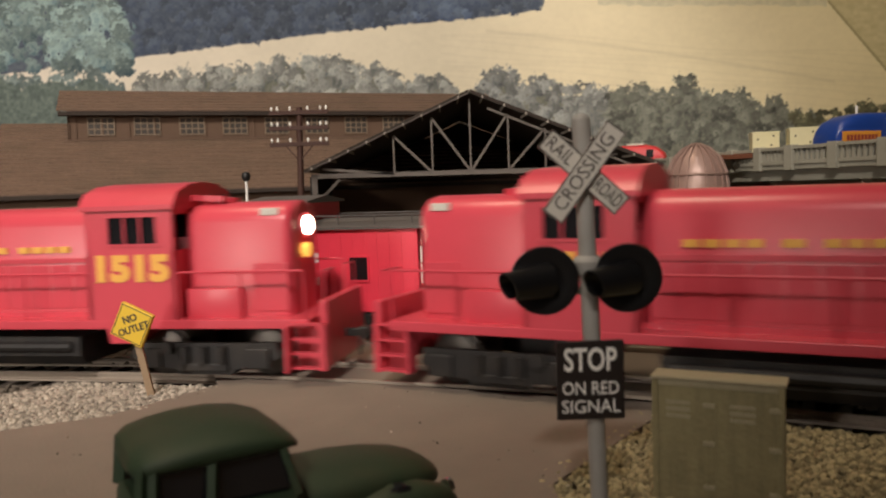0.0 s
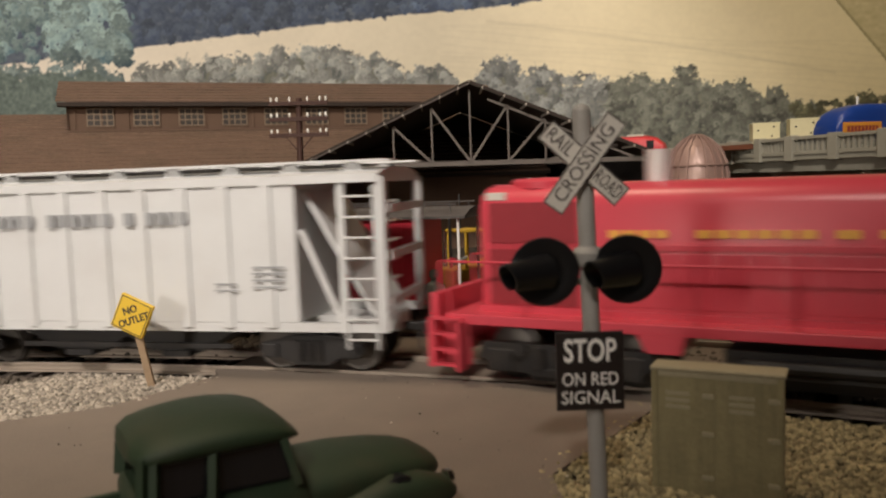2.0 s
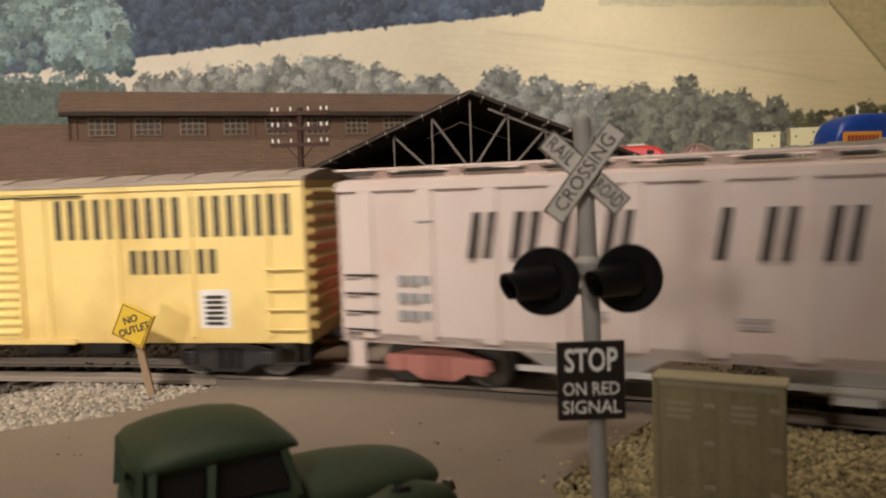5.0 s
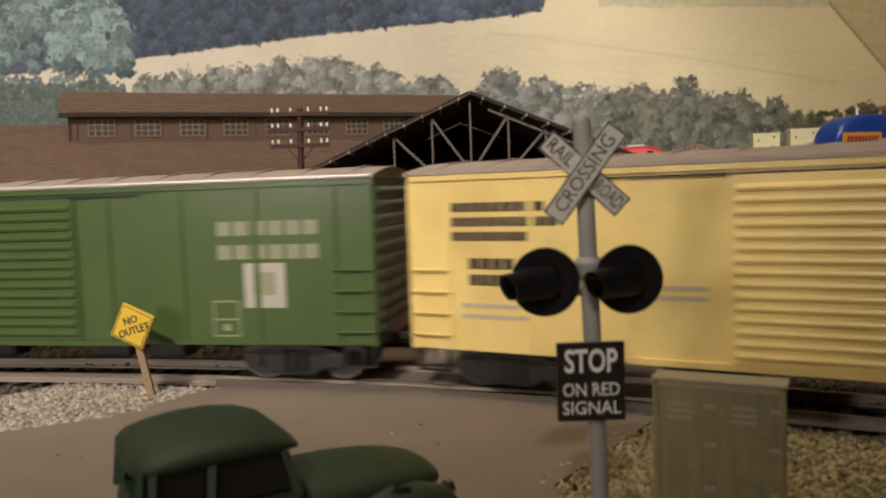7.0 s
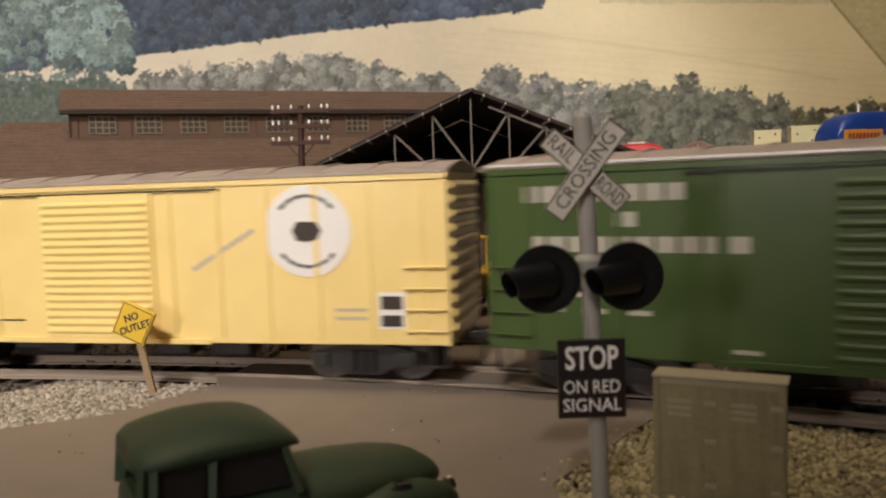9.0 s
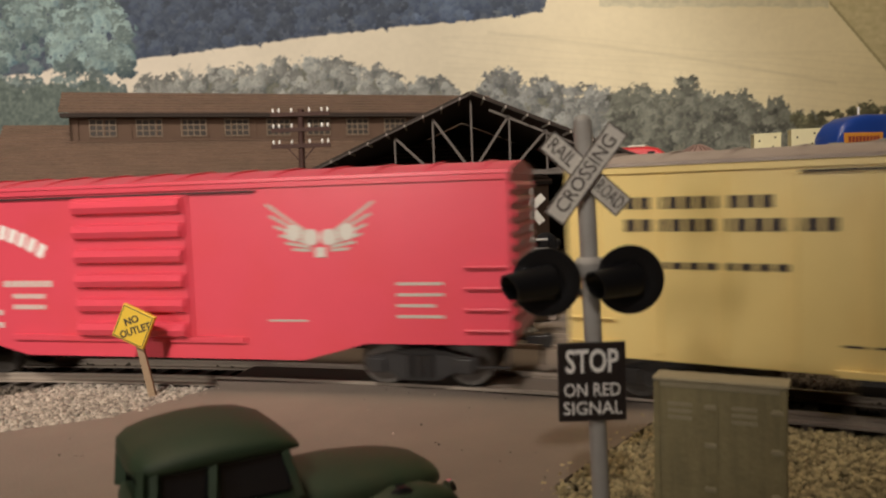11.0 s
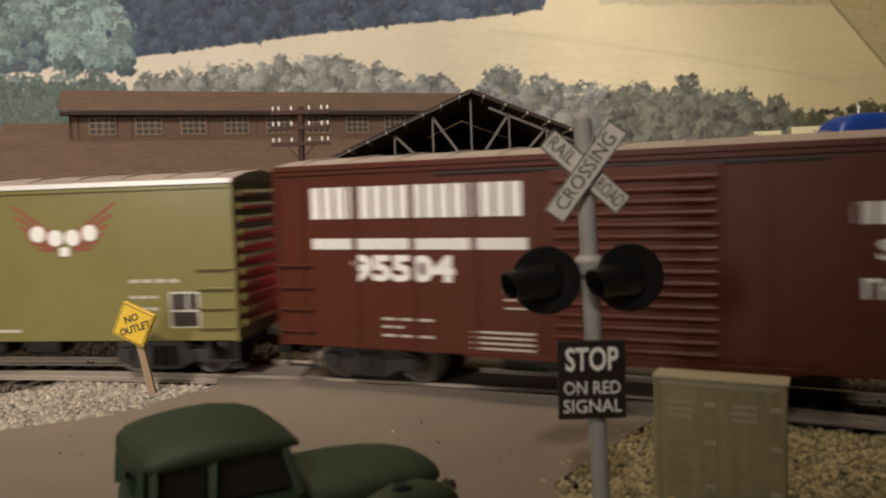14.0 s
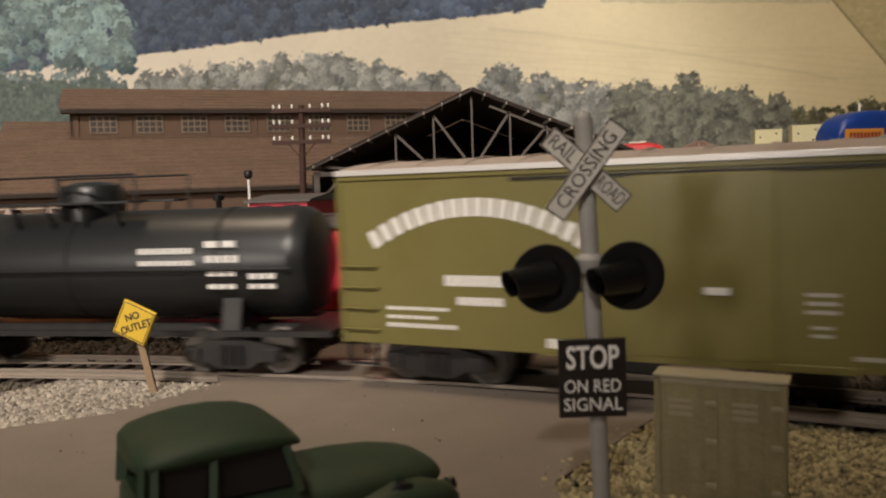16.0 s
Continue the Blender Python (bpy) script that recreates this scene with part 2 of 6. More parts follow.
def on_line(s, off=0.0):
    """The place at s mm along the track, off mm to the camera's side of its centre, and the heading."""
    i = math.floor(s / 2)
    i = max(-998, min(997, i))
    f = s / 2 - i
    a, b = LINE[i], LINE[i + 1]
    x, y, th = (a[k] + (b[k] - a[k]) * f for k in range(3))
    return x + math.sin(th) * off, y - math.cos(th) * off, th


def car_pose(s, trucks):
    ax, ay, _ = on_line(s - trucks)
    bx, by, _ = on_line(s + trucks)
    return mm((ax + bx) / 2, (ay + by) / 2, 0, 0, 0, math.degrees(math.atan2(by - ay, bx - ax)))


MOVERS, WHEELS = [], []


# ---- setting: room, layout top, road, ballast, track ----
def sheet(name, pts, z0, z1, material, parent=None, kind="structure", label=""):
    bm = bmesh.new()
    prism(bm, pts, z0, z1, "z")
    ob = part(name, bm, material, parent)
    return tagged(ob, label, kind=kind)


def room():
    W = dict(wall_north=(-2600, 2200, 912, 1000, -1100, 1500), wall_south=(-2600, 2200, -2600, -2500, -1100, 1500),
             wall_west=(-2700, -2600, -2600, 1000, -1100, 1500), wall_east=(2200, 2300, -2600, 1000, -1100, 1500),
             floor=(-2700, 2300, -2600, 1000, -1200, -1100), ceiling=(-2700, 2300, -2600, 1000, 1500, 1560))
    for n, b in W.items():
        bm = bmesh.new()
        box(bm, *b)
        tagged(part(n, bm, "room"), "plain painted train room surface", kind="structure")
    bm = bmesh.new()
    box(bm, -2500, 1100, -1300, 905, -60, -4)
    tagged(part("ground", bm, "soil"), "brown earth-covered layout top under the track", kind="structure")


def stones(name, n, inside, material, size, label, zf, seed):
    """Loose crushed stones over a patch of the layout."""
    rnd = random.Random(seed)
    vs, fs = [], []
    ico = bmesh.new()
    bmesh.ops.create_icosphere(ico, subdivisions=1, radius=1)
    base = [v.co.copy() for v in ico.verts]
    tri = [[v.index for v in f.verts] for f in ico.faces]
    ico.free()
    x0, x1, y0, y1, ok = inside
    made = 0
    while made < n:
        x, y = rnd.uniform(x0, x1), rnd.uniform(y0, y1)
        if not ok(x, y):
            continue
        r = size * rnd.uniform(.55, 1.35)
        q = Euler((rnd.uniform(0, 6), rnd.uniform(0, 6), rnd.uniform(0, 6))).to_matrix() @ Matrix.Diagonal((1, rnd.uniform(.6, 1), rnd.uniform(.5, .9)))
        k = len(vs)
        c = Vector((x, y, zf(x, y) + r * rnd.uniform(-.2, .5)))
        vs += [(c + q @ (b * r * rnd.uniform(.8, 1.15))) * S for b in base]
        fs += [[i + k for i in t] for t in tri]
        made += 1
    me = bpy.data.meshes.new(name)
    me.from_pydata(vs, [], fs)
    me.materials.append(M[material])
    ob = new(name, me)
    return tagged(ob, label, "gravel", kind="stuff")


def off_line(x, y):
    """How far a place lies to the camera's side of the track's centre (negative: behind it)."""
    best = min(((LINE[i][0] - x) ** 2 + (LINE[i][1] - y) ** 2, i) for i in range(-240, 200, 4))[1]
    a = LINE[best]
    return (x - a[0]) * math.sin(a[2]) - (y - a[1]) * math.cos(a[2])


def road_left(y):
    return float(np.interp(y, [95, 162.5, 171.5, 197], [-330, -93, -73, -55.5]))


def road_right(y):
    return 16 + (y - 122) * .75


def ground_cover():
    edge = [on_line(s, 10.3)[:2] for s in range(-60, 62, 6)]
    road = [(-330, -60), (60, -60), (18, 70)] + [(road_right(y), y) for y in (122, 140, 160)] + [(48, 167)] + edge[::-1] + [(-57, 196), (-74, 170.5), (-94, 161.5), (-330, 94)]
    sheet("road", road, -4, -.55, "road", label="dusty grey-brown asphalt road up to the level crossing")
    inner = [on_line(s, 6.4)[:2] for s in range(-58, 62, 6)]
    back = [on_line(s, -6.4)[:2] for s in range(-58, 62, 6)]
    sheet("pavement", inner + back[::-1], -4, -.9, "road", label="asphalt infill between the rails of the crossing")
    beyond = [on_line(s, -10.3)[:2] for s in range(-50, 66, 6)]
    sheet("road", beyond + [(96, 250), (150, 272), (330, 330), (330, 420), (40, 420)], -4, -1.5, "road", label="grey asphalt road on the far side of the crossing")
    left = lambda x, y: x < road_left(y) + random.Random(int(x * 7 + y * 13)).uniform(-5, 3) and off_line(x, y) > max(15.2, 18 + (-99 - x) * 1.3)
    stones("gravel", 15000, (-190, -52, 128, 226, left), "stone_light", .78, "loose pale crushed-stone ballast beside the rails", lambda x, y: -3.0 if off_line(x, y) < 18 else -1.5, 3)
    # darker stones along the tie ends, in a band that widens to the left
    tone = lambda x, y: 15.2 < off_line(x, y) < max(16.5, 20 + (-99 - x) * 1.3) and x < -60 and y < 232
    stones("gravel", 5000, (-200, -55, 128, 232, tone), "stone_dark", .85, "dark ballast at the tie ends", lambda x, y: -3.0, 5)
    right = lambda x, y: x > road_right(y) + random.Random(int(x * 5 + y * 3)).uniform(-7, 3) and off_line(x, y) > 15
    stones("gravel", 21000, (14, 150, 78, 175, right), "stone_tan", .64, "loose tan crushed-stone ballast beside the crossing", lambda x, y: -2.8 if off_line(x, y) < 18 else -1.3, 4)
    grit = lambda x, y: road_left(y) < x < road_right(y) + 4 and 11 < off_line(x, y)
    for m, n, sz, seed in (("stone_light", 22, .22, 31), ("stone_dark", 60, .26, 32)):
        stones("grit", n, (-80, 45, 96, 190, grit), m, sz, "fine loose grit on the road", lambda x, y: -.55, seed)
    behind = lambda x, y: -45 < off_line(x, y) < -9 and (x < -52)
    stones("gravel", 3200, (-300, -40, 205, 300, behind), "stone_dark", 1.4, "dark brown ballast between the two tracks", lambda x, y: -3.0, 6)
    mid = lambda x, y: -45 < off_line(x, y) < -9 and x > 60
    stones("gravel", 3600, (55, 240, 90, 250, mid), "stone_dark", 1.4, "dark brown ballast behind the crossing", lambda x, y: -3.2, 7)


def track(name, off, s0, s1, near0, near1, label, road0=None, road1=None):
    t = tagged(new(name), label, kind="structure")
    t.empty_display_size = .01
    for side in (8.9, -8.9):
        bm = bmesh.new()
        prev = None
        for s in range(s0, s1 + 1, 8):
            ring = []
            for dx, z in ((-.45, 0), (.45, 0), (.45, -.7), (.18, -1.0), (.18, -1.8), (1.1, -2.1), (1.1, -2.5), (-1.1, -2.5), (-1.1, -2.1), (-.18, -1.8), (-.18, -1.0), (-.45, -.7)):
                x, y, _ = on_line(s, off + side + dx)
                ring.append(bm.verts.new((x, y, z)))
            if prev:
                for i in range(12):
                    bm.faces.new((prev[i], prev[(i + 1) % 12], ring[(i + 1) % 12], ring[i]))
            prev = ring
        part("rail", bm, "rail", t)
    bm = bmesh.new()
    box(bm, -1.3, 1.3, -15, 15, -4.2, -2.5, .15)
    first = None
    rest = bmesh.new()
    rnd = random.Random(9)
    s = s0
    while s < s1:
        x, y, th = on_line(s, off)
        if road0 is None or not road0 < s < road1:
            m = mm(x, y, 0, 0, 0, math.degrees(th) + rnd.uniform(-1.5, 1.5))
            if near0 < s < near1:
                if first is None:
                    first = part("tie", bm, "tie", t)
                    ob = first
                else:
                    ob = new("tie", first.data)
                    ob.parent = t
                ob.matrix_basis = m
            else:
                box(rest, -1.3, 1.3, -15, 15, -4.2, -2.5, 0, mm(0, 0, 0).LocRotScale((x, y, 0), Euler((0, 0, th)), None))
        s += 7.0
    tagged(part("far_ties", rest, "tie", t), kind="stuff")
    return t


# ---- rolling stock ----
def truck_part(car, x, w=18.0, material="frame", gauge_r=5.6, base=10.5):
    bm = bmesh.new()
    for y in (-13.2, 13.2):
        o = .9 if y > 0 else -.9
        prism(bm, [(x - base - 3, 5.0), (x - base + 2.5, 4.2), (x - 4, 2.2), (x + 4, 2.2), (x + base - 2.5, 4.2), (x + base + 3, 5.0), (x + base + 2.6, 7.6), (x + 5, 9.4), (x - 5, 9.4), (x - base - 2.6, 7.6)], y, y + o, "y")
        for k in (-1, 1):
            box(bm, x + k * base - 2, x + k * base + 2, y + o, y + o * 2, 4.0, 7.6, .3)
        for k in (-2.4, 0, 2.4):
            tube(bm, (x + k, y + o * 1.4, 3.2), (x + k, y + o * 1.4, 8.2), .9, n=8)
    box(bm, x - 3, x + 3, -13, 13, 6.5, 9.6)
    tr = part("truck", bm, material, car)
    for k in (-1, 1):
        bm = bmesh.new()
        turn = Matrix.Rotation(radians(90), 4, "X")
        tube(bm, (0, -12, 0), (0, 12, 0), .9, n=8)
        for y in (-1, 1):
            prof = [(0.01, 9.1), (4.6, 9.0), (4.7, 8.5), (gauge_r, 8.6), (gauge_r, 7.2), (gauge_r + .6, 7.0), (gauge_r + .6, 6.4), (.01, 6.6)]
            lathe(bm, [(r, -z * y) for r, z in prof], 20, turn)
        w = part("wheelset", bm, "steel", tr, "bright steel wheelset", True)
        w.matrix_basis = mm(x + k * base, 0, gauge_r)
        WHEELS.append((w, car, x + k * base, gauge_r))


def coupler(car, x, way, z=9.5):
    bm = bmesh.new()
    box(bm, min(x, x + way * 7), max(x, x + way * 7), -1, 1, z - 1, z + 1, .2)
    box(bm, x + way * 5.5 - 1.2, x + way * 5.5 + 1.2, -2.2, 1.6, z - 1.6, z + 1.6, .4)
    tube(bm, (x + way * 4, 0, z - 1), (x + way * 4, -.4, z - 6), .3, n=6)
    part("coupler", bm, "frame", car)


def ladder(car, x, y, z0, z1, w, material, n=5, name="ladder", rails=True):
    bm = bmesh.new() if rails else None
    o = -.9 if y < 0 else .9
    if rails:
        for k in (-1, 1):
            box(bm, x + k * w / 2 - .25, x + k * w / 2 + .25, min(y, y + o), max(y, y + o), z0, z1)
    for i in range(n):
        if not rails:
            bm = bmesh.new()
        z = z0 + (z1 - z0) * (i + .5) / n
        tube(bm, (x - w / 2, y + o, z), (x + w / 2, y + o, z), .3, n=6)
        for k in (-1, 1):
            tube(bm, (x + k * w / 2, y, z), (x + k * w / 2, y + o, z), .25, n=5)
        if not rails:
            part(name, bm, material, car)
    if rails:
        part(name, bm, material, car)


def bars(car, spec, material, y=-18.0, name="lettering", label=""):
    """Plain printed bars: (x0, x1, z0, z1) on the car's side."""
    for x0, x1, z0, z1 in spec:
        bm = bmesh.new()
        box(bm, x0, x1, y - .14, y + .1, z0, z1)
        part(("block_letter" if z1 - z0 >= 3 else "print_bar") if name == "lettering" else name, bm, material, car, label)


def row(x0, x1, z0, z1, n, gap=.25):
    """A line of n letter-wide bars."""
    w = (x1 - x0) / n
    return [(x0 + i * w, x0 + i * w + w * (1 - gap), z0, z1) for i in range(n)]


def arch_row(x0, x1, z0, rise, h, n):
    """A curved line of n letter-wide bars, as (x, z, tilt) with their size."""
    out = []
    for i in range(n):
        f = (i + .5) / n * 2 - 1
        out.append((x0 + (x1 - x0) * (f + 1) / 2, z0 + rise * (1 - f * f), -math.atan(-2 * rise * f / ((x1 - x0) / 2))))
    return out, (x1 - x0) / n * .78, h


def arched(car, spec, material, y=-18.0):
    items, w, h = spec
    for x, z, a in items:
        bm = bmesh.new()
        box(bm, -w / 2, w / 2, -.14, .1, -h / 2, h / 2, 0, Matrix.Translation((x, y, z)) @ Matrix.Rotation(a, 4, "Y"))
        part("arched_letter", bm, material, car)


def repeat(name, bm, material, parent, spots):
    """Alike pieces that share one mesh, at the given places."""
    first = None
    for x, y, z in spots:
        if first is None:
            first = ob = part(name, bm, material, parent)
        else:
            ob = new(name, first.data)
            ob.parent = parent
        ob.matrix_basis = mm(x, y, z)
    if first is None:
        bm.free()


def boxcar(label, body, s0, L=177, top=49.8, low=10.2, trucks=66, door=(-18, 16), door_mat=None, plug=False, roof="roof_grey", eave=None, ribs=9,
           dip=0.0, door_ribs=11, wheel_mat="frame", end_mat=None, eave_low=-.5):
    h, w = L / 2, 18.0
    car = thing("boxcar", label, "boxcar", "cars of the passing train")
    bm = bmesh.new()
    if dip:
        prism(bm, [(-h, low), (-h + 34, low), (-h + 50, low - dip), (h - 50, low - dip), (h - 34, low), (h, low), (h, top), (-h, top)], -w, w, "y")
    else:
        box(bm, -h, h, -w, w, low, top, .25)
    part("body", bm, body, car)
    rib_bm = bmesh.new()
    box(rib_bm, -.7, .7, -.5, .5, low + 1.5, top - 2, .15)
    spots = [(-h + (i + .5) * L / max(1, ribs), y) for i in range(ribs) for y in (-w, w)]
    repeat("side_rib", rib_bm, body, car, [(x, y, 0) for x, y in spots if not door[0] - 2 < x < door[1] + 2])
    for y in (-1, 1):
        a, b = sorted((y * w, y * (w + .5)))
        for name, q in (("top_chord", (-h, h, a, b, top - 1.6, top - .3, .1)), ("side_sill", (door[0] - 20, door[1] + 14, a - (.3 if y < 0 else 0), b + (.3 if y > 0 else 0), low - .2, low + 1.2, .1)),
                        ("corner_post", (-h, -h + 1.2, a, b, low, top - 1.7)), ("corner_post", (h - 1.2, h, a, b, low, top - 1.7))):
            bm = bmesh.new()
            box(bm, *q)
            part(name, bm, body, car)
    for x in (-h, h):
        bm = bmesh.new()
        tube(bm, (0, -w + 2.5, 0), (0, w - 2.5, 0), 1.0, n=8)
        repeat("end_rib", bm, end_mat or body, car, [(x, 0, low + 4 + (top - low - 7) * i / 10) for i in range(11)])
    bm = bmesh.new()
    prism(bm, [(-w - .7, top - .2), (w + .7, top - .2), (w + .6, top + .6), (9, top + 2.2), (0, top + 2.9), (-9, top + 2.2), (-w - .6, top + .6)], -h - .4, h + .4)
    part("roof", bm, roof, car)
    bm = bmesh.new()
    prism(bm, [(-w - .3, top + .7), (w + .3, top + .7), (9, top + 2.6), (0, top + 3.3), (-9, top + 2.6)], -.5, .5)
    repeat("roof_rib", bm, roof, car, [(-h + (i + .5) * L / 14, 0, 0) for i in range(14)])
    # a pale strip paints the highlight that runs along the roof edge
    if eave:
        bm = bmesh.new()
        for y in (-1, 1):
            a, b = sorted((y * (w + .1), y * (w + .95)))
            box(bm, -h, h, a, b, top + eave_low, top + .75, .1)
        part("eave", bm, eave, car, "eave strip, painted pale where the roof edge catches light")
    for y in (-1, 1):
        bm = bmesh.new()
        a, b = sorted((y * (w - .2), y * (w + .9)))
        box(bm, door[0], door[1], a, b, low + 1.2, top - 2.6, .2)
        leaf = part("door", bm, door_mat or body, car)
        n = door_ribs
        bm = bmesh.new()
        if plug:
            box(bm, -.4, .4, -.3, .3, low + 2, top - 3.5)
            repeat("door_rib", bm, door_mat or body, leaf, [(door[0] + (i + .5) * (door[1] - door[0]) / n, y * (w + .9), 0) for i in range(n)])
        else:
            tube(bm, (door[0] + 1, 0, 0), (door[1] - 1, 0, 0), 36 / n * .34, n=8)
            repeat("door_rib", bm, door_mat or body, leaf, [(0, y * (w + .75), low + 3 + (top - low - 8) * i / max(1, n - 1)) for i in range(n)])
        bm = bmesh.new()
        a, b = sorted((y * (w + .2), y * (w + 1.2)))
        box(bm, door[0] - 26, door[1] + 18, a + (.5 if y < 0 else 0), b - (.5 if y > 0 else 0), top - 2.5, top - 2.1)
        part("door_track", bm, "frame", car)
        for x in (-h + 5.5, h - 5.5):
            ladder(car, x, y * w, low + 1, low + (top - low) * .52, 9.5, body, 4, "grab_iron", False)
    bm = bmesh.new()
    box(bm, -h + 8, h - 8, -4, 4, 7.5, 10.3)
    for x in (-20, 14, 30):
        box(bm, x - 5, x + 5, -11, -4, 5.5, 9.8, .6)
    tube(bm, (-34, -8, 7), (-24, -8, 7), 2.6, n=12)
    for x in (-h + 5, h - 5):
        for y in (-17, 17):
            box(bm, x - 4, x - 3.4, y - .4, y + .4, low - 5, low)
            box(bm, x + 3.4, x + 4, y - .4, y + .4, low - 5, low)
            box(bm, x - 4, x + 4, y - .4, y + .4, low - 5.4, low - 4.9)
    part("underframe", bm, "frame", car)
    truck_part(car, -trucks, material=wheel_mat)
    truck_part(car, trucks, material=wheel_mat)
    coupler(car, -h, -1)
    coupler(car, h, 1)
    MOVERS.append((car, s0, trucks, h))
    return car


def train():
    # yellow 50-foot car with black print
    c = boxcar("yellow ribbed-door boxcar with black print and rust stains", "rusty_yellow", -645, 178, door=(-19, 13), door_ribs=15, ribs=9)
    bars(c, row(23, 87, 36.5, 46.5, 18, .5), "print_black")
    bars(c, row(43, 67, 27.5, 33.5, 8, .4), "print_black")
    bars(c, row(-78, -56, 41.2, 43.2, 9, .15) + row(-78, -53, 38, 40, 11, .15) + row(-78, -60, 34.8, 36.8, 8, .15) + row(-74, -63, 28.6, 31, 4, .15) + row(-74, -62, 25, 27.4, 5, .15), "print_black")
    bars(c, row(-76, -62, 20, 21, 9) + row(-76, -60, 17.6, 18.6, 9) + row(-33, -23, 25, 26, 6) + row(-33, -23, 23, 24, 6), "print_faint")
    bars(c, [(61, 69, 14, 23.5)], "white", name="white_panel")
    bars(c, [(62.5, 67.5, 14.8 + 1.3 * i, 15.6 + 1.3 * i) for i in range(6)], "print_black", -18.2, "panel_print")
    # green car
    c = boxcar("dark green boxcar with white print and pale dusty roof", "green", -836, 177, door=(-20, 11), door_ribs=14, ribs=9, roof="roof_grey", eave="roof_white", eave_low=.15)
    bars(c, row(-80, -45, 42.2, 45.6, 8, .2) + row(-60, -55, 37, 40, 1, .1) + row(-79, -33, 31.8, 35, 10, .2), "print_faint")
    bars(c, row(-69, -54, 26.4, 28.6, 2, .3) + row(-69, -54, 22.4, 24, 2, .3) + row(-76, -48, 19, 20, 3, .5) + [(-37, -32, 12.5, 13.3)], "print_faint")
    bars(c, row(49, 75.5, 36.9, 40.3, 6, .2) + row(49, 75.5, 31.2, 34.6, 6, .2), "print_dull")
    bars(c, [(55.5, 66, 19.4, 30.2)], "print_faint", name="white_panel")
    bars(c, [(58, 63.5, 22.5, 28)], "print_dull", -18.2, "panel_mark")
    bars(c, [(47, 54, 12.4, 12.8), (47, 54, 16.4, 16.8), (47, 54, 20.8, 21.2), (47, 47.4, 12.4, 21.2), (53.6, 54, 12.4, 21.2), (49.5, 51.5, 13.8, 15.4)], "print_dull", name="outlined_panel")
    # pale yellow car with round emblem
    c = boxcar("pale yellow boxcar with round white emblem and black print", "pale_yellow", -1027.4, 177, door=(-17, 14.6), door_ribs=17, ribs=14)
    bm = bmesh.new()
    lathe(bm, [(10.8, 0), (10.8, .25)], 44, Matrix.Translation((54.8, -18.1, 37)) @ Matrix.Rotation(radians(90), 4, "X"))
    e = part("round_emblem", bm, "white", c, "round white emblem", False)
    bm = bmesh.new()
    prism(bm, [(54.8 + r * math.cos(a), 37 + r * .86 * math.sin(a)) for a, r in ((0, 3.6), (.8, 3.4), (1.5, 2.6), (2.3, 3.6), (3.1, 3.7), (3.9, 3.6), (4.7, 2.9), (5.5, 3.3))], -18.55, -18.3, "y")
    for a in range(0, 360, 15):
        if 30 < a % 180 < 150:
            box(bm, -.85, .85, -.1, .1, -.4, .4, 0, Matrix.Translation((54.8 + 8.3 * math.cos(radians(a)), -18.4, 37 + 8.3 * math.sin(radians(a)))) @ Matrix.Rotation(radians(90 - a), 4, "Y"))
    part("emblem_mark", bm, "print_black", e)
    bm = bmesh.new()
    for i in range(10):
        box(bm, -.75, .75, -.14, .1, -.6, .6, 0, Matrix.Translation((25.5 + i * 1.65, -18, 28.6 + i * .95)) @ Matrix.Rotation(radians(-30), 4, "Y"))
    part("slanted_lettering", bm, "print_faint", c)
    bars(c, row(-76, -47, 41, 43.4, 10) + row(-76, -36, 36.5, 39, 13) + row(-70, -44, 29, 30.4, 8) + [(-15, -2, 34.5, 35), (-16, -8, 29.5, 31), (-15, -6, 27, 28), (-15, -4, 23.5, 24), (-36, -24, 15.5, 15.9)], "print_black")
    bars(c, [(71.5, 78, 14, 22.5)], "white", name="white_panel")
    bars(c, [(72.2, 77.3, 18.6, 21.6), (72.2, 77.3, 14.6, 17.2)], "print_black", -18.2, "panel_print")
    bars(c, row(61, 69, 18, 18.8, 6) + row(61, 69, 16, 16.8, 6), "print_faint")
    # red car with white print
    c = boxcar("bright red boxcar with white winged emblem and arched lettering", "red", -1222.3, 177, door=(-22, 10), door_ribs=6, ribs=0, roof="red", dip=4.2, low=11.5)
    arched(c, arch_row(-79, -31, 33.5, 7.2, 3.6, 17), "white")
    wing(c, 44, 37, 13, "print_faint", "sign_white")
    bars(c, [(-79, -76.4, 17.4, 28), (-79, -72, 26, 28), (-74, -71.4, 18.4, 27), (-79, -73, 17.4, 19.4), (-70.4, -64, 22.6, 24.6), (-70.4, -67.8, 14.5, 24.6), (-70.4, -65, 18.6, 20.2)], "white", name="monogram")
    bars(c, row(-63, -48.5, 25.6, 27.6, 7) + row(-60, -48, 21.4, 23, 6) + row(-61, -45, 17.6, 19, 8) + row(-61, -45, 14.4, 15.8, 8) + row(-44.5, -29.5, 25, 26.6, 8) + row(-42, -32, 22, 23.2, 7) + row(-42, -32, 19.2, 20.4, 7), "sign_white")
    bars(c, [(62, 73, 25, 25.7), (62, 73, 22.5, 23.2), (62, 71, 20, 20.7), (62, 73, 17.5, 18.2), (30, 40, 16.5, 17)], "print_faint")
    # brown car
    c = boxcar("dark brown boxcar with bold white print and a yellow monogram", "maroon", -1414.9, 177, top=51.8, low=9.6, door=(-19.5, 14), door_ribs=16, ribs=12, end_mat="frame", eave="maroon")
    bars(c, row(-78, -25, 39.9, 47.2, 16, .24), "white")
    bars(c, row(-78, -24.5, 32.8, 35.3, 26, .15), "white")
    lettering("95504", 5.6, c, "white", Matrix.Translation((-54.5, -18.1, 28.2)), width=26, bold=.06)
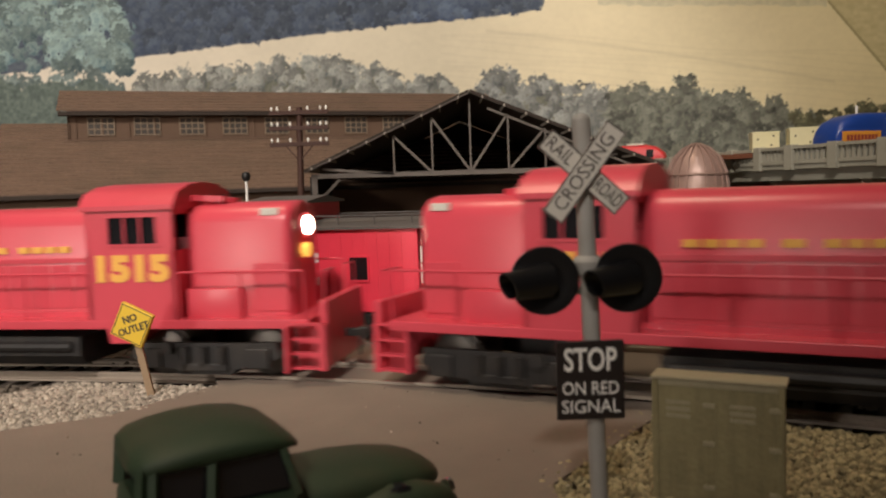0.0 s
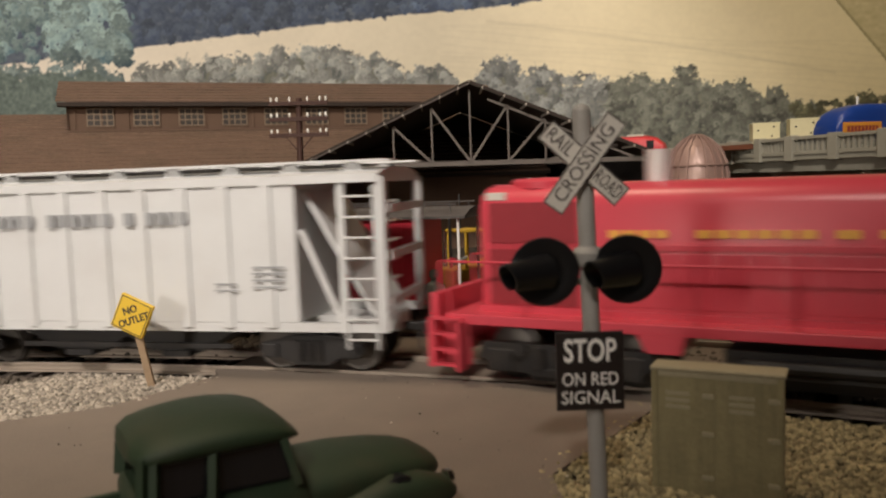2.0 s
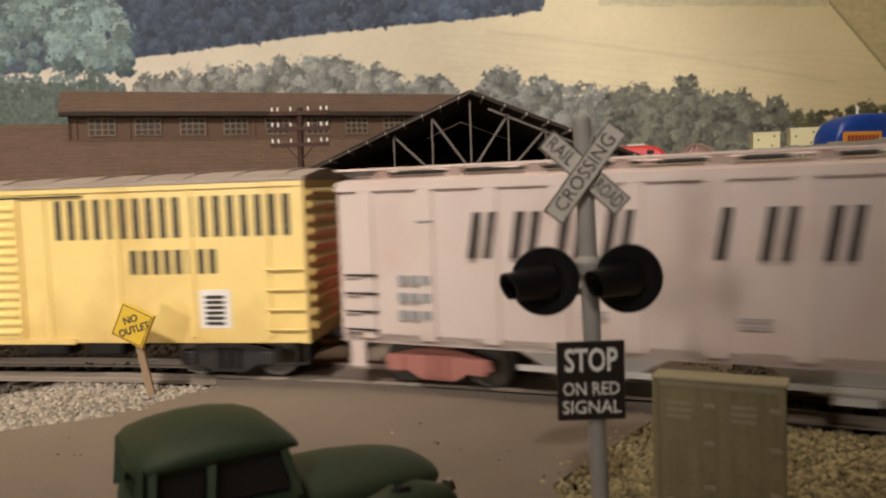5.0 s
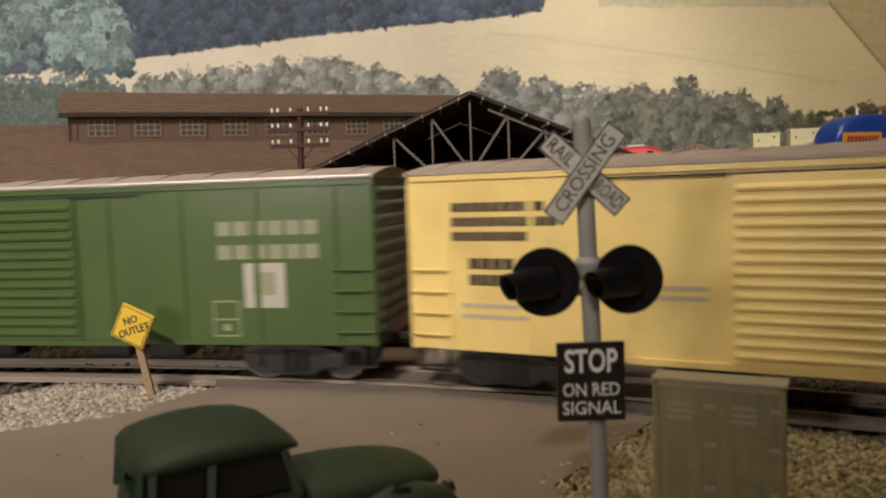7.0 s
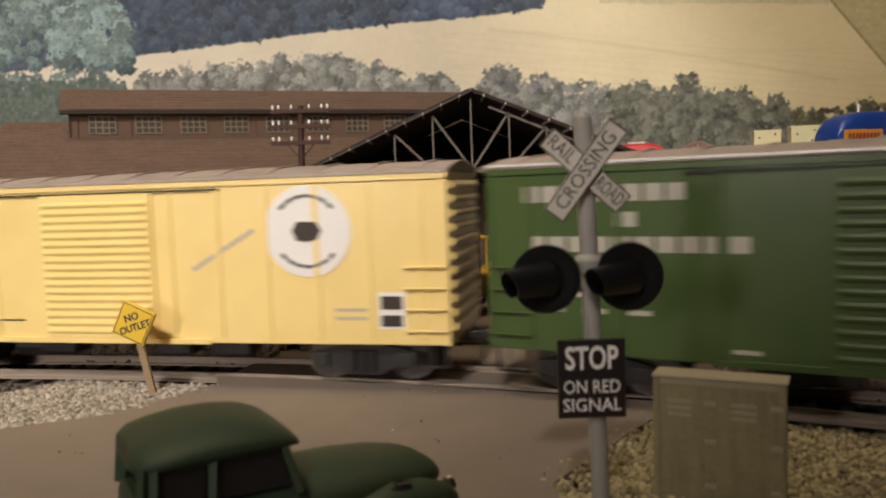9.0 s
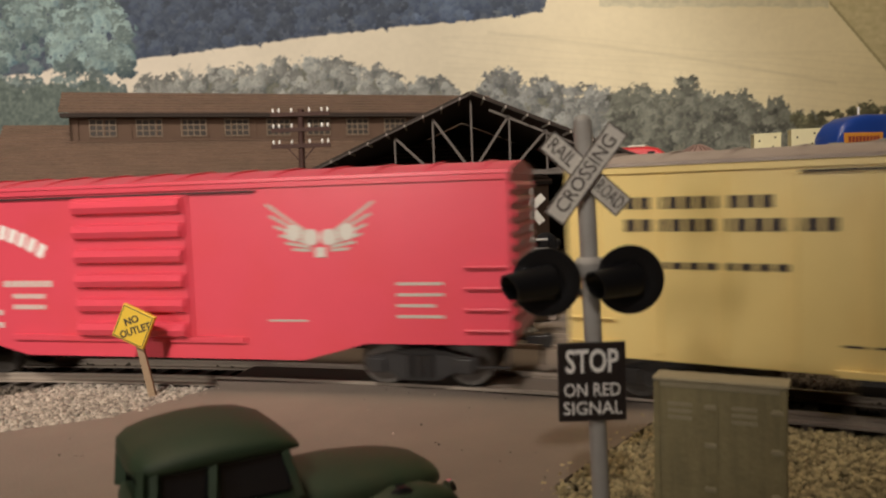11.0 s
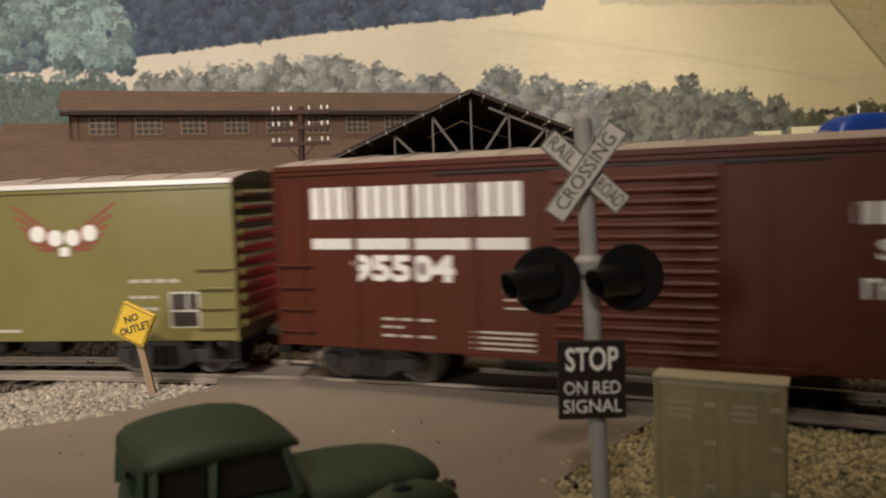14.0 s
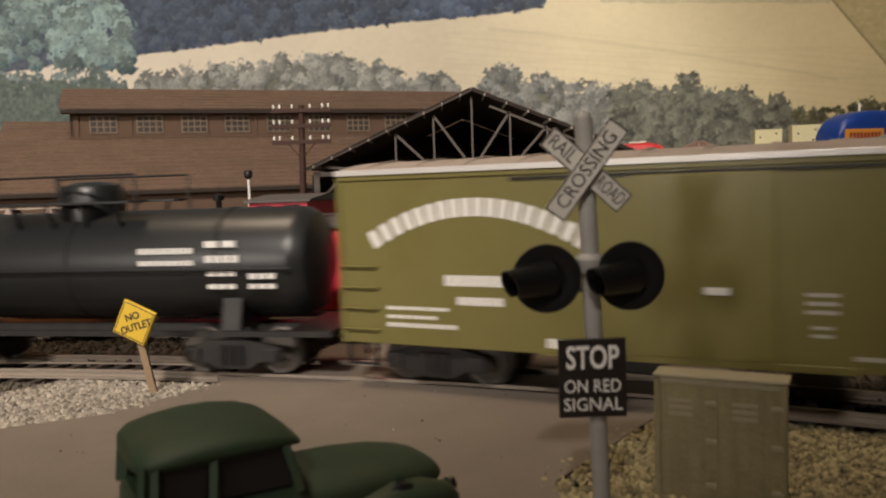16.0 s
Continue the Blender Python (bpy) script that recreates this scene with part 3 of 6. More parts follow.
    bars(c, row(36, 66.5, 37.4, 41.4, 8, .2), "white")
    lettering("SERVES", 3.7, c, "white", Matrix.Translation((51.7, -18.1, 32.7)), width=23.5, bold=.03)
    lettering("THE SOUTH", 3.7, c, "white", Matrix.Translation((52.5, -18.1, 25.7)), width=32, bold=.03)
    bars(c, row(50, 66, 21.4, 22, 4) + row(50, 66, 19.6, 20.2, 4) + row(50, 59, 17.8, 18.4, 3) + row(50, 59, 16, 16.6, 3) + row(50, 58, 14.2, 14.8, 2) + [(-8, 6, 21.6, 22.2), (62, 80, 12, 12.7)], "white")
    bars(c, row(-60, -46, 16.6, 17.2, 3) + row(-60, -54, 14.8, 15.4, 2) + row(-60, -46, 12.8, 13.4, 3) + [(-30, -23, 23.5, 23.9), (-30, -23, 20, 20.4), (-30, -23, 21.8, 22.2)] + [(-38, -23.5, 11 + 1.2 * i, 11.5 + 1.2 * i) for i in range(4)], "print_faint")
    bars(c, [(79.3, 81, 43, 49), (79.3, 84.5, 47.6, 49), (82.8, 84.5, 43, 49), (79.3, 88, 43, 44.3), (82.4, 84.2, 38.3, 44), (83, 87, 40.2, 41.4)], "gold", name="yellow_monogram")
    bars(c, [(70, 80.3, 16, 27.3)], "sign_white", name="white_panel")
    bars(c, [(74.5, 77.2, 22.5, 26.6), (71, 79.3, 16.8, 21.3)], "print_black", -18.2, "panel_print")
    # olive car
    c = boxcar("olive green boxcar with winged emblem and bright roof edge", "olive", -1607.8, 177, door=(-19, 7), plug=True, door_ribs=3, ribs=0, roof="roof_grey", eave="roof_white")
    arched(c, arch_row(-80, -28, 33.8, 7.8, 4.0, 18), "white")
    wing(c, 43, 37.5, 14, "print_red", "white")
    bars(c, row(-61, -46, 24.2, 26.6, 7, .15) + row(-58, -47, 20, 21.8, 6, .15) + row(-76, -60, 18.4, 19.2, 8) + row(-76, -63, 16.4, 17.2, 7) + row(-76, -58, 14.4, 15.4, 9) + row(-37.5, -29.5, 11.6, 13.6, 4, .15), "white")
    bars(c, [(-12, 6, 30.6, 31.2), (-11, 5, 29, 29.6), (-11, 5, 27.4, 28), (12, 17.5, 24, 24.7), (12, 17.5, 22.4, 23.1), (12, 17.5, 20.8, 21.5), (13, 16.5, 18, 18.6), (13, 16.5, 16.5, 17.1), (20, 29, 12.6, 13.4)] + row(60, 74, 25, 25.9, 4) + row(60, 68, 21, 21.8, 3) + row(60, 68, 18, 18.8, 3), "print_faint")
    bars(c, [(-5.5, -1, 24, 25.4)], "white", -19.2, "latch_plate")
    bars(c, [(70.5, 78.5, 13.6, 22.6)], "sign_white", name="white_panel")
    bars(c, [(71, 75, 18.2, 22.2), (75.6, 78, 18.2, 22.2), (71, 78, 14, 17.6)], "print_black", -18.2, "panel_print")
    hopper("light grey covered hopper with open end bays and grey print", "silver", -292, 142, True)
    hopper("faded pinkish covered hopper with black block lettering and red trucks", "pink", -457.9, 170, False)
    tank_car()
    loco("red road-switcher locomotive with gold numbers and a lit headlight", -117.5, False, True)
    loco("red road-switcher locomotive with gold numbers running long hood first", 77.5, True, False)


def wing(c, x, z, half, wing_mat, mid_mat):
    """A winged emblem of plain feather strips and round middle blocks."""
    for k in (-1, 1):
        for i in range(6):
            a = radians(34 - i * 6)
            bm = bmesh.new()
            box(bm, 0, half * (1 - i * .13), -.14, .1, -.34, .34, 0, Matrix.Translation((x + k * 2.5, -18, z - i * .75)) @ Matrix.Rotation(-a if k > 0 else a - math.pi, 4, "Y"))
            part("wing_feather", bm, wing_mat, c)
    bm = bmesh.new()
    for i in range(4):
        f = i - 1.5
        lathe(bm, [(half * .15, 0), (half * .15, .2)], 14, Matrix.Translation((f * half * .34, -18.1, z - 1.2 + abs(f) * 1.1)) @ Matrix.Rotation(radians(90), 4, "X"))
    box(bm, x * 0 - 1.3, 1.3, -18.3, -18.1, z - 5.4, z - 3, .08)
    bmesh.ops.translate(bm, vec=(x, 0, 0), verts=bm.verts)
    part("emblem_mark", bm, mid_mat, c)


def hopper(label, body, s0, L, open_end):
    h, w, low, top = L / 2, 17.6, 11.0, 47.5
    car = thing("covered_hopper", label, "hopper car", "cars of the passing train")
    a, b = (-h + 21, h - 21) if open_end else (-h, h)
    bm = bmesh.new()
    box(bm, a, b, -w, w, low + (0 if not open_end else 2.2), top, .2)
    part("body", bm, body, car)
    n = 9 if open_end else 11
    for y in (-1, 1):
        for i in range(n):
            x = a + (i + .5 if not open_end else i + .35) * (b - a) / n
            bm = bmesh.new()
            box(bm, x - (1.4 if open_end else 1.9), x + (1.4 if open_end else 1.9), y * w - .85, y * w + .85, low + 1, top - 1.2, .25)
            part("side_post", bm, body, car)
    bm = bmesh.new()
    prism(bm, [(-w - .8, top - 1.2), (w + .8, top - 1.2), (w + .8, top + .8), (8, top + 2.4), (-8, top + 2.4), (-w - .8, top + .8)], -h, h)
    part("roof", bm, body, car)
    bm = bmesh.new()
    for y in (-12.5, 12.5):
        box(bm, -h - 2, h + 2, y - 2.6, y + 2.6, top + 3.6, top + 4.1)
        for i in range(9):
            x = -h + (i + .5) * L / 9
            prism(bm, [(x - 3, top + 1.2), (x + 3, top + 1.2), (x + 1.2, top + 3.6), (x - 1.2, top + 3.6)], y - .4, y + .4, "y")
    part("running_board", bm, body, car)
    for i in range(10):
        x = -h + 14 + i * (L - 28) / 9
        bm = bmesh.new()
        box(bm, x - 4.5, x + 4.5, -6, 6, top + 2.4, top + 3.5, .4)
        part("roof_hatch", bm, "frame", car)
    for name, q in (("side_sill", (-w, -w + 2, low, low + 2.2)), ("side_sill", (w - 2, w, low, low + 2.2)), ("centre_sill", (-5, 5, low - 2, low + 1.8))):
        bm = bmesh.new()
        box(bm, -h, h, *q)
        part(name, bm, body, car)
    for e in (-1, 1):
        x = e * h
        if open_end:
            bm = bmesh.new()
            for y in (-w + .6, w - .6):
                box(bm, x - 1, x + 1, y - .8, y + .8, low, top)
                box(bm, x - e * 9.6 - .8, x - e * 9.6 + .8, y - .7, y + .7, low, top)
            for y in (-w + 1, w - 1):
                beam(bm, (x - e * 20, y, top - 12), (x - e * 10, y, low + 1), 1, 1.4)
            beam(bm, (x - e * 20.5, 0, top - 3), (x - e * 3, 0, low + 2), 26, 1)
            part("end_frame", bm, body, car)
            if e > 0:
                ladder(car, x - e * 5, -w, low - 4, top - 2, 7.5, body, 8)
            else:
                ladder(car, x - e * 5, -w, low + 2, low + 18, 7.5, body, 2, "grab_iron", False)
            bm = bmesh.new()
            for i in range(7):
                tube(bm, (x + e * .8, -w + 1, low + 3 + i * 4.6), (x + e * .8, -w + 12, low + 3 + i * 4.6), .35, n=6)
            for i in range(3):
                box(bm, x - .5 + e, x + .5 + e, -w + 3, w - 3, low + 6 + i * 11, low + 8 + i * 11)
            part("end_ladder", bm, body, car)
        else:
            for i in range(8):
                bm = bmesh.new()
                z = low + 3 + i * 4.2
                box(bm, x - .8 if e < 0 else x, x if e < 0 else x + .8, -w + 1, w - 1, z, z + 2.6, .3)
                part("end_rib", bm, "roof_grey", car)
            ladder(car, x - e * 6, -w - .3, low + 1, low + 18, 8, "frame", 4, "grab_iron", False)
            bm = bmesh.new()
            box(bm, x - e * 4 - 2, x - e * 4 + 2, -w, -w + .6, low - 6, low)
            part("step", bm, body, car)
        coupler(car, x, e)
    t = h - 20 if open_end else h - 23
    truck_part(car, -t, material="frame" if open_end else "pink_truck")
    truck_part(car, t, material="frame" if open_end else "pink_truck")
    for x in ((-14, 14) if open_end else (-26, 24)):
        bm = bmesh.new()
        prism(bm, [(x - 18, low), (x + 18, low), (x + 7, 5.0), (x - 7, 5.0)], -13, 13, "y")
        box(bm, x - 16, x + 16, -14.4, -13.4, 6.0, 7.2)
        box(bm, x - 4, x + 4, -14, 14, 3.6, 5.2)
        part("hopper_bay", bm, "roof_white" if not open_end else "frame", car)
    y = -w - .95
    if open_end:
        bars(car, row(-32, -20.5, 37.4, 40.6, 4, .25) + row(-17, 2, 37.4, 40.6, 6, .25) + row(5, 8, 37.4, 40.6, 1, .1) + row(11, 23, 37.4, 40.6, 4, .25), "print_grey", y)
        bars(car, row(-48.5, -37, 25, 27, 4) + row(-48, -37, 20.6, 23, 3) + row(-47, -38, 17.2, 19, 2) + row(-47, -38, 14.6, 16.2, 2) + row(29, 36, 22.5, 23, 1) + [(39, 47, 26.5, 27), (39, 47, 25, 25.5), (39, 47, 23.4, 23.9), (29, 35, 21, 21.4), (39, 47, 21.8, 22.2)], "print_grey", y)
    else:
        for x in (-48, -38.2, -28.2, -18.6, 1.5, 11.2, 22, 33, 43, 53):
            bm = bmesh.new()
            strokes = [(-1.0, 1.0, 31.0, 41.0)] if x == 1.5 else [(-2.7, -.7, 31.0, 41.0), (.9, 2.7, 31.0, 41.0)]
            for a0, a1, z0, z1 in strokes:
                lo_x, hi_x = x + (z0 - 36) * .16, x + (z1 - 36) * .16
                prism(bm, [(lo_x + a0, z0), (lo_x + a1, z0), (hi_x + a1, z1), (hi_x + a0, z1)], y - .14, y + .1, "y")
            part("block_letter", bm, "print_black", car)
        bars(car, row(-69, -60, 25, 27, 3) + row(-69, -60, 21, 23, 3) + row(-69, -60, 17, 19, 3) + [(-64, -60, 39, 39.4), (32, 39, 23, 23.4), (32, 39, 21.6, 22), (46, 51, 18.6, 19), (46, 51, 20, 20.4), (46, 51, 21.4, 21.8), (46, 51, 22.8, 23.2), (-26, -21, 20, 20.4), (-26, -21, 18.7, 19.1), (4, 10, 19.7, 20.1), (4, 10, 18.2, 18.6)], "print_grey", y)
    MOVERS.append((car, s0, t, h))


def tank_car():
    L = 150
    h = L / 2
    car = thing("tank_car", "glossy black tank car with dome, handrails and white print", "tank car", "cars of the passing train")
    bm = bmesh.new()
    lay = Matrix.Translation((0, 0, 28)) @ Matrix.Rotation(radians(90), 4, "Y")
    lathe(bm, [(.02, -h + 7), (8, -h + 7.8), (12.5, -h + 9.6), (14.3, -h + 12.5), (14.5, -h + 14), (14.5, h - 14), (14.3, h - 12.5), (12.5, h - 9.6), (8, h - 7.8), (.02, h - 7)], 40, lay)
    part("tank", bm, "tank_black", car, "", True)
    for x in (-42, 0, 42):
        bm = bmesh.new()
        lathe(bm, [(14.55, x - 1), (14.85, x - .8), (14.85, x + .8), (14.55, x + 1)], 40, lay)
        part("tank_band", bm, "tank_black", car)
    bm = bmesh.new()
    lathe(bm, [(8.5, 40), (8.5, 48), (7.5, 49.6), (4, 50.6), (.02, 50.8)], 28)
    part("dome", bm, "tank_black", car, "", True)
    for y in (-1, 1):
        bm = bmesh.new()
        a, b = sorted((y * 8.2, y * 14))
        box(bm, -20, 20, a, b, 44.6, 45.3, .1)
        for x in (-15, -5, 5, 15):
            beam(bm, (x, y * 13, 44.7), (x, y * 10.5, 38.6), .5, .9)
        part("dome_walk", bm, "tank_black", car)
        bm = bmesh.new()
        for x in (-21.5, 0, 21.5):
            tube(bm, (x, y * 13.4, 42 if x else 45), (x, y * 13.4, 52), .35, n=6)
        tube(bm, (-21.5, y * 13.4, 52), (21.5, y * 13.4, 52), .35, n=6)
        part("dome_rail", bm, "tank_black", car)
    bm = bmesh.new()
    for y in (-1, 1):
        tube(bm, (-h + 12, y * 15.6, 27.5), (h - 12, y * 15.6, 27.5), .4, n=6)
        for x in (-52, -26, 0, 26, 52):
            tube(bm, (x, y * 14, 27.5), (x, y * 15.6, 27.5), .3, n=5)
    part("handrail", bm, "tank_black", car)
    bm = bmesh.new()
    box(bm, -h + 2, h - 2, -3, 3, 8.5, 12)
    for x in (-h + 8, h - 8):
        box(bm, x - 6, x + 6, -15, 15, 10.5, 12, .2)
    for x in (-46, 46):
        prism(bm, [(-14, 12), (14, 12), (12, 20), (-12, 20)], x - 2.5, x + 2.5)
    for y in (-15, 15):
        box(bm, -h + 2, h - 2, y - .5, y + .5, 10.6, 12)
    part("frame", bm, "frame", car)
    bars(car, row(22, 37.5, 31.5, 33, 8) + row(22, 37.5, 28.6, 29.8, 9), "white", -14.75)
    bars(car, row(40.5, 50, 33, 34.6, 2) + row(40.5, 50, 29.2, 31, 4) + row(41, 49, 25.8, 27, 3) + row(41, 49, 22.6, 23.8, 3) + row(52, 59.5, 25, 26.4, 3) + row(52, 59.5, 22.6, 23.8, 3), "white", -14.85)
    truck_part(car, -46)
    truck_part(car, 46)
    coupler(car, -h + 2, -1)
    coupler(car, h - 2, 1)
    MOVERS.append((car, -1777.5, 46, h))


def loco(label, s0, reverse, lit):
    """Road switcher, short hood towards +x."""
    car = thing("locomotive", label, "locomotive", "locomotives of the passing train")
    h = 93.0
    bm = bmesh.new()
    box(bm, -h + 8, h - 8, -16.5, 16.5, 13.2, 15.6, .3)
    for x in (-57, 57):
        e = 1 if x < 0 else -1
        prism(bm, [(x + e * 26, 13.4), (x + e * 25, 9.6), (x + e * 18, 9.6), (x + e * 16, 13.4)], -16.6, 16.6, "y")
    part("deck", bm, "loco_red", car)
    for e in (-1, 1):
        x = e * (h - 4.5)
        bm = bmesh.new()
        box(bm, x - 1, x + 1, -15.5, 15.5, 3.2, 20, .3)
        plate = part("pilot", bm, "loco_red", car, "red stepped pilot")
        for y in (-1, 1):
            for i in range(4):
                z = 3.4 + i * 3.6
                bm = bmesh.new()
                box(bm, min(x, x - e * 8), max(x, x - e * 8), y * 16 - 1.6, y * 16 + .6, z, z + .5)
                part("step", bm, "loco_red", plate)
            for q in ((min(x - e * 8, x), max(x - e * 8, x), y * 12.5 - .4, y * 12.5 + .4, 3, 14), (x - e * 8.2 - .4, x - e * 8.2 + .4, y * 16.2 - 4, y * 16.2 + .2, 3, 14), (x - .8, x + .8, y * 16 - 1.4, y * 16 + .4, 3, 14.5)):
                bm = bmesh.new()
                box(bm, *q)
                part("step_side", bm, "loco_red", plate)
        coupler(car, e * (h - 4), e)
    # hoods
    def hood(x0, x1, name):
        bm = bmesh.new()
        wd, z1 = 10.6, 44.5
        pts = [(-wd, 14), (wd, 14), (wd, z1 - 5), (wd - 1.1, z1 - 2.4), (wd - 4, z1 - .5), (0, z1), (-wd + 4, z1 - .5), (-wd + 1.1, z1 - 2.4), (-wd, z1 - 5)]
        vs = prism(bm, pts, x0, x1)
        ends = [e for e in {e for v in vs for e in v.link_edges} if abs(e.verts[0].co.x - e.verts[1].co.x) < .01 and e.verts[0].co.z + e.verts[1].co.z > 30]
        bmesh.ops.bevel(bm, geom=ends, offset=2.2, segments=4, affect="EDGES", profile=.5)
        return bm
    bm = hood(-79, 26, "")
    part("long_hood", bm, "loco_red", car, "", True)
    for y in (-1, 1):
        for i in range(12):
            x = -51.5 + i * 6.4
            bm = bmesh.new()
            box(bm, x, x + 5.6, y * 10.6 - .3, y * 10.6 + .3, 18, 29.4, .1)
            part("hood_door", bm, "loco_red", car)
        for name, b in (("hood_moulding", (-54, 26, y * 10.8 - .3, y * 10.8 + .3, 30, 31.2)), ("hood_skirt", (-79, 26, y * 10.9 - .3, y * 10.9 + .3, 14, 17))):
            bm = bmesh.new()
            box(bm, *b)
            part(name, bm, "loco_red", car)
    bm = hood(51, 79, "")
    for y in (-1, 1):
        box(bm, 52, 66, y * 12 - 1.5, y * 12 + 1.5, 14, 23, .3)
        box(bm, 69, 78, y * 10.7 - .3, y * 10.7 + .3, 17, 29)
    part("short_hood", bm, "loco_red", car, "", True)
    for y in (-1, 1):
        bm = bmesh.new()
        a, b = sorted((y * 10.5, y * 10.95))
        box(bm, -76, -55, a, b, 17.5, 30)
        box(bm, -76, -55, a, b, 31.5, 40.5)
        for i in range(10):
            x = -75 + i * 2.1
            box(bm, x, x + .5, a - .15, b + .15, 17.5, 40)
        part("radiator_grille", bm, "loco_dark", car, "dark red radiator grille")
    # cab
    bm = bmesh.new()
    wd = 16.4
    def side(y0, y1):
        for bx in ((26.5, 32.5, 14, 44), (46.5, 50.5, 14, 44), (32.5, 46.5, 14, 34.6), (32.5, 46.5, 41.6, 44)):
            box(bm, bx[0], bx[1], y0, y1, bx[2], bx[3])
    side(-wd, -wd + 1)
    side(wd - 1, wd)
    roof = [(-wd, 43.4), (-wd, 44.6), (-14, 47.6), (-8, 49.6), (0, 50.2), (8, 49.6), (14, 47.6), (wd, 44.6), (wd, 43.4)]
    for x in (26.5, 49.5):
        box(bm, x, x + 1, -wd, wd, 14, 33)
        prism(bm, [(-wd, 42), (-wd, 44.4), (-13.5, 47.4), (0, 49.8), (13.5, 47.4), (wd, 44.4), (wd, 42)], x, x + 1)
        for y in (-16, -6, 0, 6, 15):
            box(bm, x, x + 1, y - .5, y + 1, 33, 43)
    part("cab", bm, "loco_red", car)
    bm = bmesh.new()
    prism(bm, [(y * 1.05, z) for y, z in roof], 25.6, 51.4)
    part("cab_roof", bm, "loco_red", car, "", True)
    for y in (-wd + .6, wd - .6):
        bm = bmesh.new()
        box(bm, 32.5, 46.5, y - .1, y + .1, 34.6, 41.6)
        part("cab_window", bm, "glass", car)
    for y in (-wd, wd):
        bm = bmesh.new()
        for x in (32.5, 37.2, 41.6, 46):
            box(bm, x, x + .45, y - .25, y + .25, 34.6, 41.6)
        box(bm, 32, 47, y - .3, y + .3, 34.2, 34.9)
        part("window_frame", bm, "loco_red", car)
    # roof gear
    bm = bmesh.new()
    lathe(bm, [(2.7, 44), (2.7, 51.2), (2.1, 51.2), (2.1, 46)], 24, Matrix.Translation((-40, 0, 0)))
    part("exhaust_stack", bm, "roof_white", car, "pale grey exhaust stack", True)
    bm = bmesh.new()
    lathe(bm, [(8, 43.5), (8, 45), (7, 45.7), (.02, 45.9)], 28, Matrix.Translation((-66, 0, 0)))
    lathe(bm, [(4, 44), (4, 45.6), (.02, 46)], 20, Matrix.Translation((57, 0, 0)))
    beam(bm, (51, -6, 46), (60, -6, 45.4), 2, 1.5)
    part("roof_fan", bm, "loco_red", car, "", True)
    bm = bmesh.new()
    for x in (-74.5, 73.5):
        for y in (-1, 1):
            box(bm, x - 2.4, x + 2.4, y * 9.6 - .6, y * 9.6 + .8, 41, 42.8, .15)
    part("number_board", bm, "sign_white", car, "small white number board")
    for e, on in ((1, lit), (-1, False)):
        bm = bmesh.new()
        turn = Matrix.Translation((e * 79, 0, 38)) @ Matrix.Rotation(radians(90 * e), 4, "Y")
        lathe(bm, [(3.2, -.5), (3.2, 1.0), (2.7, 1.0)], 20, turn)
        hl = part("headlight", bm, "loco_red", car, "", True)
        bm = bmesh.new()
        lathe(bm, [(2.6, .4), (2.6, .9), (2.1, 1.5), (1.2, 1.9), (.02, 2.1)], 20, turn)
        part("lens", bm, "lamp_on" if on else "glass", hl, "glowing white lens" if on else "dark lens", True)
    if lit:
        bm = bmesh.new()
        lathe(bm, [(1.9, 0), (1.9, 1.5), (.02, 2)], 16, Matrix.Translation((79, -1, 31.5)) @ Matrix.Rotation(radians(90), 4, "Y"))
        part("marker_light", bm, "amber", car, "glowing amber marker light", True)
    # handrails
    bm = bmesh.new()
    for y in (-16, 16):
        for x0, x1 in ((-84, 26), (51, 84)):
            tube(bm, (x0, y, 27.5), (x1, y, 27.5), .3, n=6)
            n = max(2, int((x1 - x0) / 18))
            for i in range(n + 1):
                x = x0 + (x1 - x0) * i / n
                tube(bm, (x, y, 14), (x, y, 27.5), .28, n=5)
    for x in (-88, 88):
        for y in (-13, -5, 5, 13):
            tube(bm, (x, y, 14), (x, y, 27), .3, n=5)
        tube(bm, (x, -13, 27), (x, -5, 27), .3, n=5)
        tube(bm, (x, 13, 27), (x, 5, 27), .3, n=5)
    part("handrail", bm, "loco_red", car)
    # running gear
    bm = bmesh.new()
    prism(bm, [(-13, 3.5), (13, 3.5), (15, 6), (15, 11), (-15, 11), (-15, 6)], -24, 22)
    for y in (-1, 1):
        tube(bm, (-20, y * 15, 8.4), (20, y * 15, 8.4), 1.5, n=10)
    part("fuel_tank", bm, "frame", car)
    for x in (-57, 57):
        bm = bmesh.new()
        for y in (-14.6, 14.6):
            o = 1.2 if y > 0 else -1.2
            prism(bm, [(x - 20, 6), (x - 15, 3.6), (x - 8, 3), (x - 7, 1.6), (x + 7, 1.6), (x + 8, 3), (x + 15, 3.6), (x + 20, 6), (x + 19, 9.6), (x - 19, 9.6)], y, y + o, "y")
            for k in (-14.5, 14.5):
                box(bm, x + k - 3, x + k + 3, y + o, y + o * 1.9, 3.2, 8.4, .4)
            box(bm, x - 6.5, x + 6.5, y + o, y + o * 1.8, 2.4, 4.6, .4)
            for k in (-5, 0, 5):
                tube(bm, (x + k, y + o * 1.6, 4.4), (x + k, y + o * 1.6, 8.8), 1.2, n=10)
            tube(bm, (x - 9.5, y + o * 1.4, 8.6), (x - 9.5, y + o * 2.6, 8.6), 1.6, n=12)
        tr = part("truck", bm, "frame", car)
